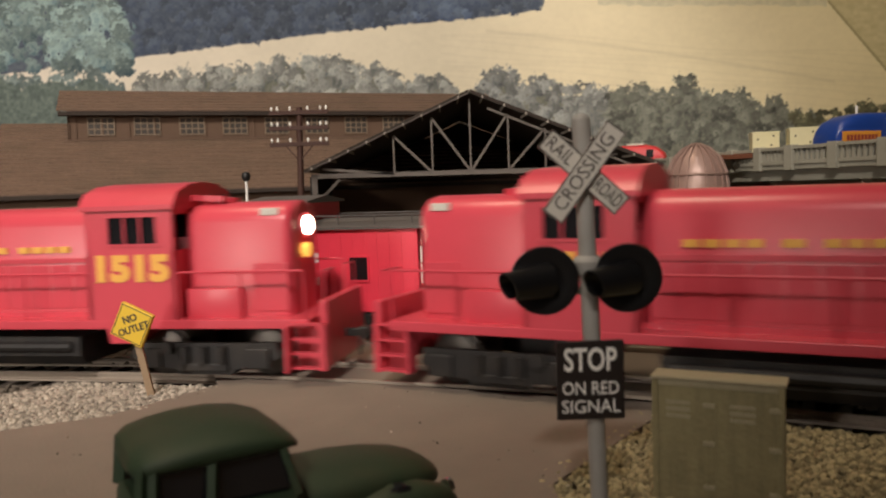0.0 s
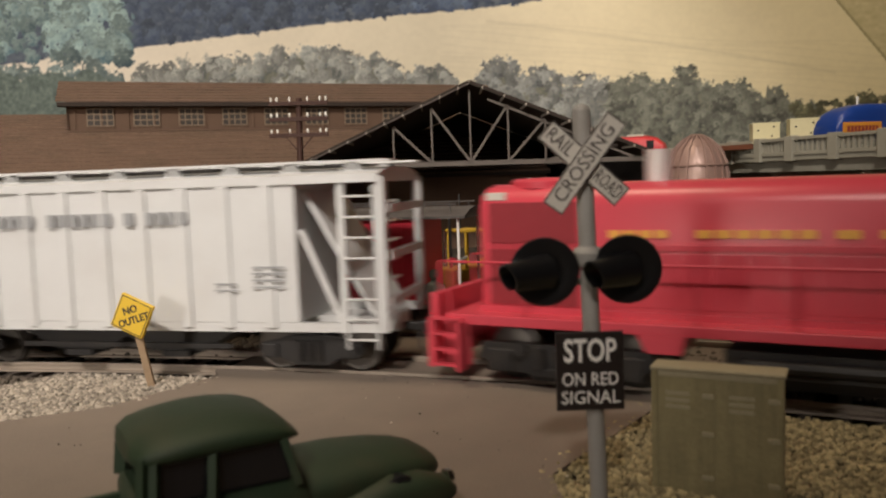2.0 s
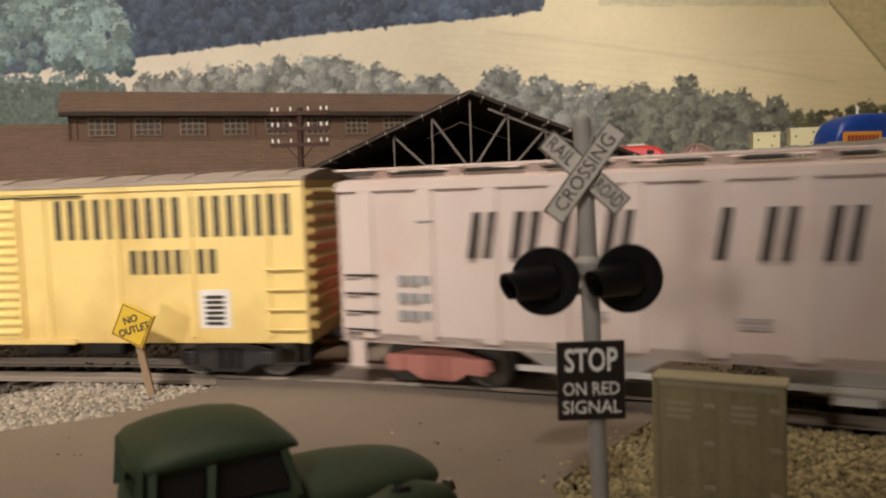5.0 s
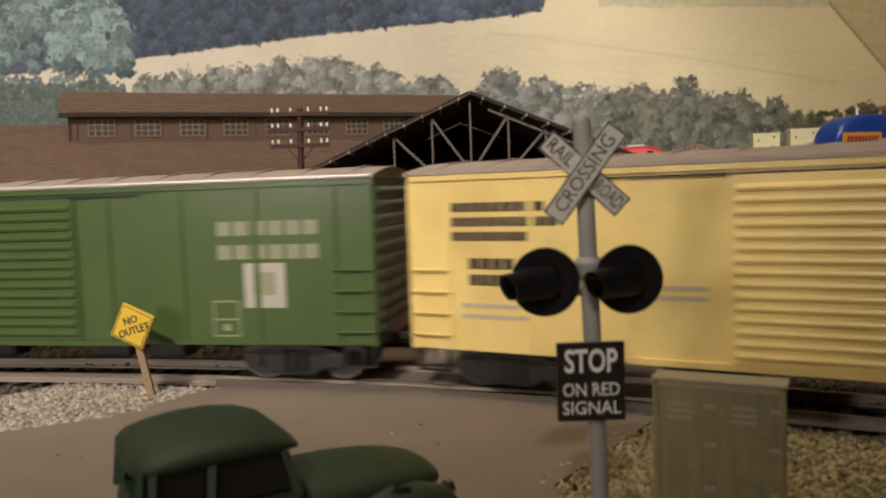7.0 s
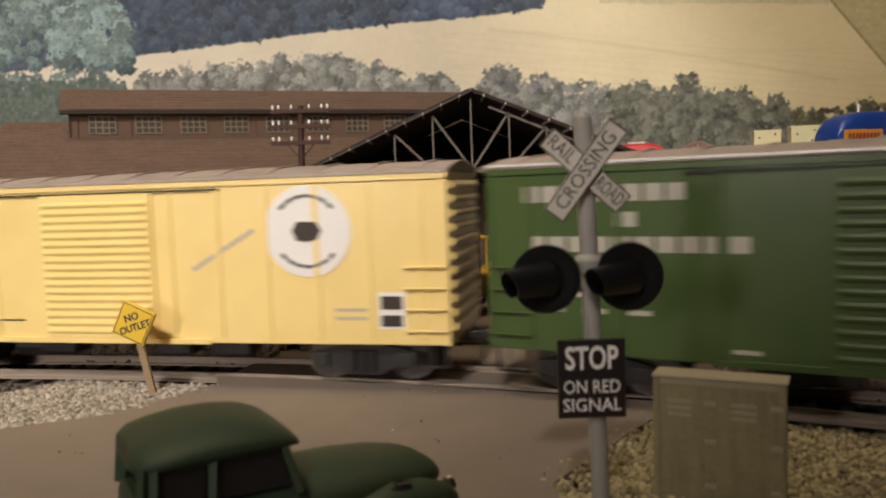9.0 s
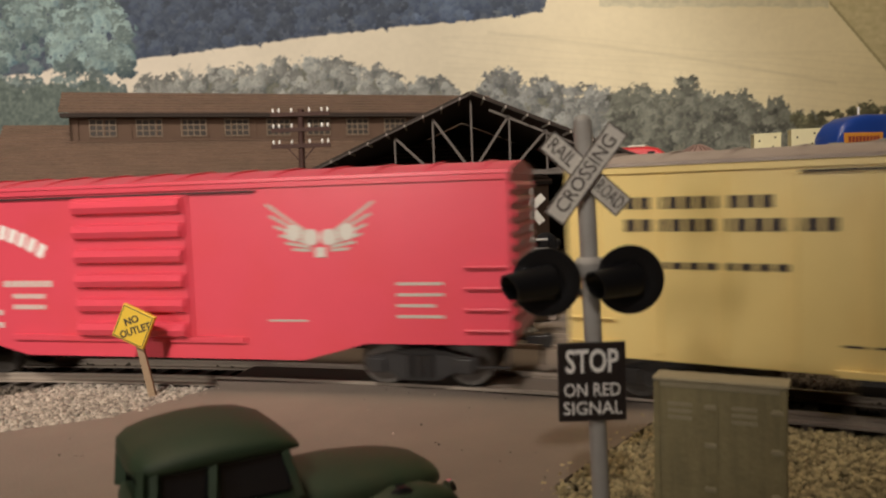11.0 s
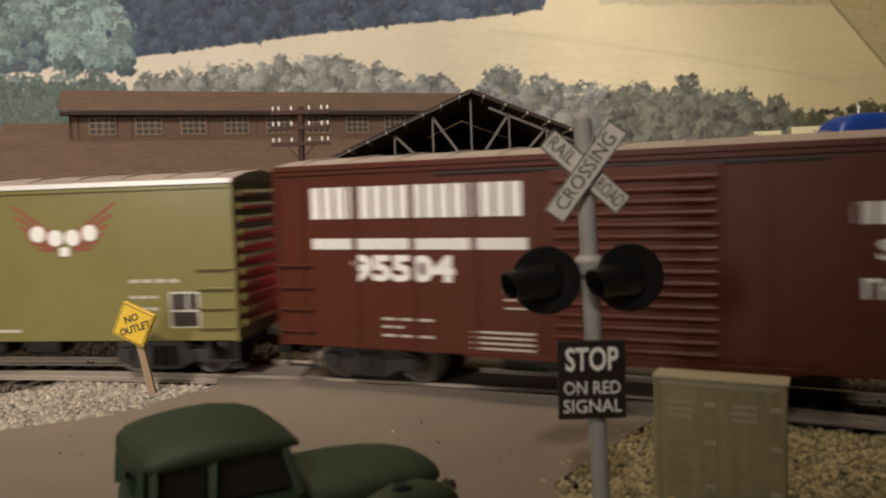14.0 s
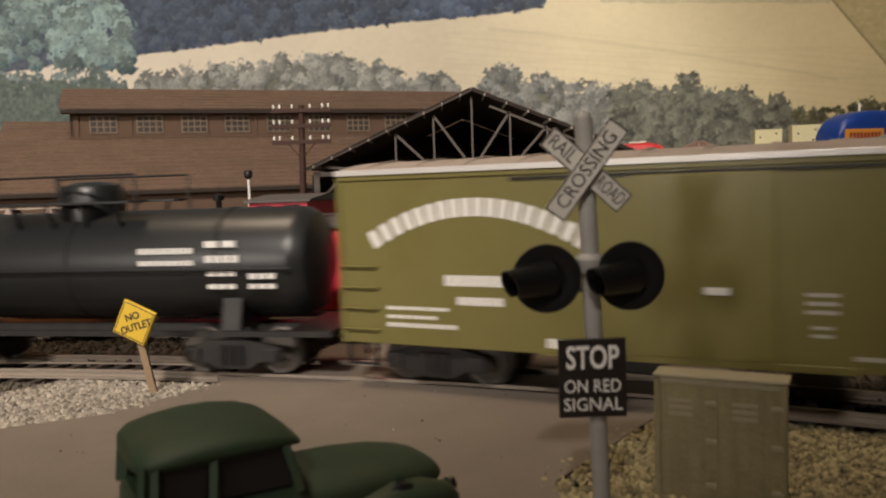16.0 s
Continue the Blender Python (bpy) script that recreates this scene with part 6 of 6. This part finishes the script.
def flatbed_trailer():
    t = thing("flatbed_trailer", "low brown flatbed trailer carrying two cream crates", "trailer", "road vehicles", mm(161, 408.5, 51.8, 0, 0, -57))
    bm = bmesh.new()
    box(bm, -34, 34, -8.5, 8.5, 4.6, 6.6, .3)
    part("bed", bm, "orange_brown", t)
    for s in (-1, 1):
        bm = bmesh.new()
        a, b = sorted((s * 8.3, s * 9.0))
        box(bm, -34, 34, a, b, 4.0, 6.5, .2)
        part("side_rail", bm, "orange_brown", t)
        for px in (-27, -20, 24):
            bm = bmesh.new()
            lathe(bm, [(.02, 1), (1.4, 1), (2.4, .7), (2.4, -.7), (.02, -1)], 18, Matrix.Translation((px, s * 7, 2.4)) @ Matrix.Rotation(radians(90), 4, "X"))
            part("wheel", bm, "black", t, "", True)
    bm = bmesh.new()
    box(bm, -34.4, -33.2, -8, 8, 6.4, 11.5, .2)
    part("headboard", bm, "orange_brown", t)


def road_tractor():
    """A streamlined truck: sloping blunt end, side panel, upright stack and cab window; +x is its sloping end."""
    t = thing("truck", "blue streamlined truck with orange side panel on the viaduct", "truck", "road vehicles", mm(203, 366, 51.8, 0, 0, -168))
    L, w, h, n = 62, 18, 21.5, 28
    bm = bmesh.new()
    rings = []
    for px, kw, kh in ((-L / 2, .9, .94), (-L / 2 + 2, 1, 1), (L * .25, 1, 1), (L * .36, .99, .95), (L * .44, .96, .84), (L * .48, .92, .70), (L / 2, .86, .58)):
        ring = []
        for i in range(n):
            c, q = math.cos(2 * math.pi * i / n), math.sin(2 * math.pi * i / n)
            ring.append(bm.verts.new((px, w / 2 * kw * math.copysign(abs(c) ** .4, c), 3 + (h * kh - 3) / 2 * (1 + math.copysign(abs(q) ** .4, q)))))
        rings.append(ring)
    for a, b in zip(rings, rings[1:]):
        for i in range(n):
            bm.faces.new((a[i], a[(i + 1) % n], b[(i + 1) % n], b[i]))
    bm.faces.new(rings[0][::-1])
    bm.faces.new(rings[-1])
    part("body", bm, "blue", t, "", True)
    for s in (-1, 1):
        y = s * w / 2
        bm = bmesh.new()
        box(bm, L * .15, L * .465, y - .3, y + .3, 7.6, 13.2, .2)
        p = part("side_panel", bm, "panel_orange", t, "orange side panel")
        bm = bmesh.new()
        for x0, x1, z0, z1 in row(L * .18, L * .44, 9.0, 11.6, 9):
            box(bm, x0, x1, y - .4, y + .4, z0, z1)
        part("lettering", bm, "print_red", p)
        bm = bmesh.new()
        tube(bm, (L * .1, y + s * .9, 5), (L * .1, y + s * .9, 26), .55, n=10)
        part("exhaust_stack", bm, "white", t, "pale upright exhaust stack", True)
        bm = bmesh.new()
        box(bm, -L * .1, L * .06, y - .3, y + .25, 12.8, 18.6, .3)
        part("window", bm, "glass", t)
        for px in (-L * .32, -L * .2, L * .33):
            bm = bmesh.new()
            lathe(bm, [(.02, 1), (2.6, 1), (3.1, .6), (3.1, -.6), (.02, -1)], 18, Matrix.Translation((px, s * (w / 2 - 1), 3.1)) @ Matrix.Rotation(radians(90), 4, "X"))
            part("wheel", bm, "black", t, "", True)


def sedan(x, y, rz, paint, label):
    t = thing("car", label, "car", "road vehicles", mm(x, y, -1.5, 0, 0, rz))
    L, w = 50, 19

    def loft(sec, mt, name, lab=""):
        bm = bmesh.new()
        rings, n = [], 22
        for px, hw, z0, z1 in sec:
            rings.append([bm.verts.new((px, hw * math.copysign(abs(math.cos(2 * math.pi * i / n)) ** .55, math.cos(2 * math.pi * i / n)), (z0 + z1) / 2 + (z1 - z0) / 2 * math.copysign(abs(math.sin(2 * math.pi * i / n)) ** .55, math.sin(2 * math.pi * i / n)))) for i in range(n)])
        for a, b in zip(rings, rings[1:]):
            for i in range(n):
                bm.faces.new((a[i], a[(i + 1) % n], b[(i + 1) % n], b[i]))
        bm.faces.new(rings[0][::-1])
        bm.faces.new(rings[-1])
        return part(name, bm, mt, t, lab, True)
    loft([(-25, 8.6, 3.4, 8.6), (-24, 9.4, 2.6, 9.4), (0, 9.6, 2.4, 9.8), (20, 9.4, 2.6, 9.4), (24.4, 8.6, 3.2, 8.2)], paint, "body")
    loft([(-22, 7.6, 9, 9.6), (-17, 7.6, 9, 14.4), (4, 7.6, 9, 14.8), (11, 7.4, 9, 9.6)], "glass", "window_glass")
    loft([(-18.6, 6.6, 14, 15), (-16, 7.4, 14, 15.6), (2, 7.4, 14, 15.8), (5, 6.6, 14, 15)], paint, "car_roof")
    for e in (-1, 1):
        bm = bmesh.new()
        box(bm, e * 25.2 - .6, e * 25.2 + .6, -9, 9, 3.6, 5, .3)
        part("bumper", bm, "chrome", t, "chrome bumper")
        for s in (-1, 1):
            bm = bmesh.new()
            box(bm, e * 25 - .5, e * 25 + .5, s * 7 - 1, s * 7 + 1, 6.2, 7.6, .3)
            part("tail_light" if e < 0 else "headlight", bm, "print_red" if e < 0 else "chrome", t)
            bm = bmesh.new()
            lathe(bm, [(.02, 1), (2, 1.1), (3.5, .8), (3.5, -.8), (.02, -1)], 20, Matrix.Translation((e * 15.5, s * 8.6, 3.5)) @ Matrix.Rotation(radians(90), 4, "X"))
            part("wheel", bm, "black", t, "", True)


def trailer_truck():
    t = thing("trailer", "plain grey box trailer with a red emblem panel", "trailer", "road vehicles", mm(112, 352, -1.5, 0, 0, 8))
    bm = bmesh.new()
    box(bm, -34, 22, -10, 10, 10.5, 32, .3)
    part("body", bm, "trailer", t)
    for a in ((-34, 22, 31, 32.3), (-34, 22, 10.3, 11.4)):
        bm = bmesh.new()
        box(bm, a[0], a[1], -10.4, 10.4, a[2], a[3], .1)
        part("edge_rail", bm, "trailer", t)
    bm = bmesh.new()
    box(bm, -8, 0, -10.3, -10, 17, 29.5)
    p = part("emblem_panel", bm, "white", t, "white panel with red emblem")
    bm = bmesh.new()
    for a, r in ((0, 2.6), (72, 2.0), (144, 2.2), (216, 1.9), (288, 2.3)):
        lathe(bm, [(r, 0), (r, .2)], 10, Matrix.Translation((-3.8 + 1.4 * math.cos(a), -10.3, 24 + 1.6 * math.sin(a))) @ Matrix.Rotation(radians(90), 4, "X"))
    part("emblem", bm, "bus_red", p)
    lettering("PIGGYBACK", 2.6, t, "print_black", Matrix.Translation((-18, -10.15, 27.2)), width=17)
    bars(t, row(-26, -12, 23.4, 24.4, 6), "print_black", -10.05)
    bars(t, row(4, 12, 15, 17, 2), "print_grey", -10.05)
    bm = bmesh.new()
    box(bm, -30, 20, -4, 4, 8, 10.5)
    part("chassis", bm, "frame", t)
    for px in (-24, -16, 15, 22):
        for s in (-1, 1):
            bm = bmesh.new()
            lathe(bm, [(.02, 1.4), (2.4, 1.5), (4.2, 1.2), (4.2, -1.2), (.02, -1.4)], 20, Matrix.Translation((px, s * 8, 4.2)) @ Matrix.Rotation(radians(90), 4, "X"))
            part("wheel", bm, "black", t, "", True)
    bm = bmesh.new()
    box(bm, 22.4, 26, -9, 9, 12, 30, .3)
    for z in (15, 19, 23, 27):
        box(bm, 26, 26.4, -8, 8, z, z + .6)
    part("tail_frame", bm, "frame", t)


def log_trailer():
    t = thing("log_trailer", "dark trailer loaded with brown logs", "trailer", "road vehicles", mm(160, 332, -1.5, 0, 0, 4))
    bm = bmesh.new()
    box(bm, -30, 30, -8, 8, 9, 11.5, .2)
    for x in (-24, -8, 8, 24):
        box(bm, x - .5, x + .5, -9.4, -8.4, 9, 27)
        box(bm, x - .5, x + .5, 8.4, 9.4, 9, 27)
    part("chassis", bm, "frame", t)
    rnd = random.Random(5)
    for y, z in ((-5.6, 14.4), (0, 14.4), (5.6, 14.4), (-2.8, 19.3), (2.8, 19.3), (0, 24)):
        bm = bmesh.new()
        tube(bm, (-34 + rnd.uniform(-3, 3), y, z), (32 + rnd.uniform(-3, 3), y, z), 2.7, 2.5, 12)
        part("log", bm, "bark", t, "", True)
    for px in (-20, -12, 18):
        for s in (-1, 1):
            bm = bmesh.new()
            lathe(bm, [(.02, 1.4), (2.4, 1.5), (4.4, 1.2), (4.4, -1.2), (.02, -1.4)], 20, Matrix.Translation((px, s * 7, 4.4)) @ Matrix.Rotation(radians(90), 4, "X"))
            part("wheel", bm, "black", t, "", True)
    bm = bmesh.new()
    box(bm, -33, -31, -8, 8, 4, 8.6, .2)
    part("white_bumper", bm, "sign_white", t)


def cow_sign(x, y):
    t = thing("street_sign", "yellow diamond sign with a black cow shape on a post", "street sign", "cow warning signs", mm(x, y, -4))
    bm = bmesh.new()
    box(bm, -.8, .8, -.5, .5, 0, 24)
    part("post", bm, "wood", t)
    bm = bmesh.new()
    m = Matrix.Translation((0, -1, 24.6)) @ Matrix.Rotation(radians(43), 4, "Y")
    box(bm, -3.1, 3.1, -.3, .3, -3.1, 3.1, .1, m)
    p = part("panel", bm, "yellow_sign", t)
    bm = bmesh.new()
    for a in ((-1.6, 1.9, 24.3, 26.0), (-2.4, -1.4, 25.0, 26.3), (-1.5, -1.0, 22.8, 24.4), (-.7, -.3, 23.0, 24.4), (1.0, 1.4, 22.8, 24.4), (1.6, 2.0, 22.9, 25)):
        box(bm, a[0], a[1], -1.5, -1.25, a[2], a[3], .05)
    part("cow_shape", bm, "print_black", p)


def copper_tank():
    t = thing("storage_tank", "ribbed copper-coloured domed tank", "tank", at=mm(122, 380, -4))
    bm = bmesh.new()
    lathe(bm, [(15, 0), (15, 30), (14.6, 44), (13.2, 54), (10.5, 60), (6, 64.4), (2, 66.4), (.02, 67)], 36)
    part("shell", bm, "pinkish", t, "", True)
    first = None
    for i in range(20):
        if first is None:
            bm = bmesh.new()
            pr = [(15.4, 0), (15.4, 30), (15, 44), (13.6, 54), (10.9, 60.3), (6.4, 64.8), (2, 67)]
            for (r0, z0), (r1, z1) in zip(pr, pr[1:]):
                beam(bm, (r0, 0, z0), (r1, 0, z1), .8, .8)
            first = ob = part("rib", bm, "pinkish", t)
        else:
            ob = new("rib", first.data)
            ob.parent = t
        ob.matrix_basis = pose(0, 0, 0, 0, 0, 18 * i)
    for z in (20, 40, 52):
        bm = bmesh.new()
        r = {20: 15.5, 40: 15.1, 52: 14}[z]
        lathe(bm, [(r, z), (r + .4, z + .3), (r + .4, z + 1), (r, z + 1.2)], 36)
        part("hoop", bm, "pinkish", t)


def back_wall_building():
    t = thing("depot_building", "plain grey-green plastered building below the viaduct", "building", at=mm(205, 560, -4))
    bm = bmesh.new()
    box(bm, -60, 120, 0, 60, 0, 44, .3)
    part("wall", bm, "wall_grey", t)
    bm = bmesh.new()
    box(bm, -62, 122, -2, 62, 44, 46.5, .3)
    part("roof", bm, "roof_grey", t)
    for i in range(7):
        x = -48 + i * 22
        bm = bmesh.new()
        box(bm, x - 5, x + 5, -.6, .4, 18, 33, .1)
        w = part("window", bm, "glass", t)
        bm = bmesh.new()
        box(bm, x - 6, x + 6, -1.2, .2, 16.8, 18)
        part("window_sill", bm, "bridge", w)


def street_lamp(x, y, h, r, globe, label):
    t = thing("street_lamp", label, "street lamp", at=mm(x, y, -4))
    bm = bmesh.new()
    tube(bm, (0, 0, 0), (0, 0, h), .75, .55, 10)
    part("post", bm, "white", t, "", True)
    bm = bmesh.new()
    lathe(bm, [(.6, h - .3), (r * .8, h + r * .3), (r, h + r), (r * .75, h + r * 1.7), (.02, h + 2 * r)], 16)
    part("globe", bm, globe, t, "", True)


def loader():
    t = thing("loader", "dirty yellow loader parked beyond the crossing", "construction machine", at=mm(12, 300, -1.5, 0, 0, 35))
    bm = bmesh.new()
    box(bm, -14, 8, -6, 6, 6, 15, .8)
    part("chassis", bm, "machine_yellow", t)
    bm = bmesh.new()
    for x in (-8, 1):
        for y in (-5.5, 5.5):
            tube(bm, (x, y, 15), (x, y, 28), .5, n=6)
    box(bm, -9, 2, -6.2, 6.2, 28, 29, .3)
    part("cab_frame", bm, "machine_yellow", t)
    bm = bmesh.new()
    for y in (-5, 5):
        beam(bm, (2, y, 14), (16, y, 18), 1.6, 2)
        beam(bm, (16, y, 18), (22, y, 6), 1.6, 2)
    part("loader_arm", bm, "machine_yellow", t)
    bm = bmesh.new()
    prism(bm, [(20, 2), (28, 1), (26, 4), (23, 9), (20, 9)], -9, 9, "y")
    part("bucket", bm, "frame", t)
    for x in (-9, 5):
        for s in (-1, 1):
            bm = bmesh.new()
            lathe(bm, [(.02, 1.8), (2.8, 1.9), (5, 1.4), (5.2, 0), (5, -1.4), (.02, -1.8)], 22, Matrix.Translation((x, s * 7.5, 5.2)) @ Matrix.Rotation(radians(90), 4, "X"))
            part("wheel", bm, "black", t, "", True)
    bm = bmesh.new()
    tube(bm, (-11, 0, 15), (-11, 0, 38), .6, n=8)
    tube(bm, (-4, 3, 29), (-4, 3, 42), .4, n=6)
    part("exhaust_pipe", bm, "frame", t)


def engine_block():
    t = thing("machine_part", "bright metal machine casting lying beyond the crossing", "machine part", at=mm(27, 283, -1.5, 0, 0, 10))
    bm = bmesh.new()
    box(bm, -10, 12, -5, 5, 0, 12, 1)
    part("base", bm, "roof_grey", t)
    bm = bmesh.new()
    tube(bm, (-9, -2, 16), (14, -2, 16), 4.2, n=20)
    lathe(bm, [(2.2, 18), (2.2, 23), (.02, 24)], 14, Matrix.Translation((-5, -2, 0)))
    part("cylinder", bm, "steel", t, "", True)


def background():
    caboose()
    stock_car()
    figurine()
    viaduct()
    copper_tank()
    trailer_truck()
    log_trailer()
    cow_sign(121, 235)
    cow_sign(131, 238)
    back_wall_building()
    loader()
    engine_block()
    sedan(130, 285, 62, "car_red", "maroon estate car with chrome bumper seen on the far road")
    sedan(86, 300, 70, "dark_car", "black car with chrome bumper on the far road")
    flatbed_trailer()
    box_load(163, 402, 12.5, 12, 10, 58.4, -14, "cream", "cream freight crate with dark latches on the viaduct", "freight_crate")
    box_load(174.5, 385, 13, 12, 10.6, 58.4, -16, "cream", "cream freight crate with dark latches on the viaduct", "freight_crate")
    road_tractor()
    lorry(168, 700, 51.8, -24, "bus_red", 60, 22, 25.5, "red rounded truck with white lettering on the viaduct", "white")
    for i, (x, y, h, r) in enumerate(((150, 438, 40, 12), (172, 452, 36, 13), (196, 470, 42, 12), (214, 440, 36, 12), (240, 460, 44, 14), (132, 470, 34, 12))):
        tree(x, y, h, r, 20 + i)
    street_lamp(-79.6, 330, 56, 1.9, "frame", "small white street lamp with dark globe beside the tracks")
    ob = bpy.data.objects["crossing_signal"]
    copy_thing(ob, mm(27.8, 262, -2, 0, 0, 180) @ Matrix.Scale(.81, 4))


room()
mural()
ground_cover()
track("track", 0, -1990, 1990, -300, 220, "running track with steel rails on dark ties", -58, 60)
track("track", -52, -400, 240, -260, 230, "second track behind the running line", -30, 90)
long_building()
open_shed()
telegraph_pole()
crossing_signal()
street_sign()
relay_cabinet()
background()
pickup()
train()
motions()
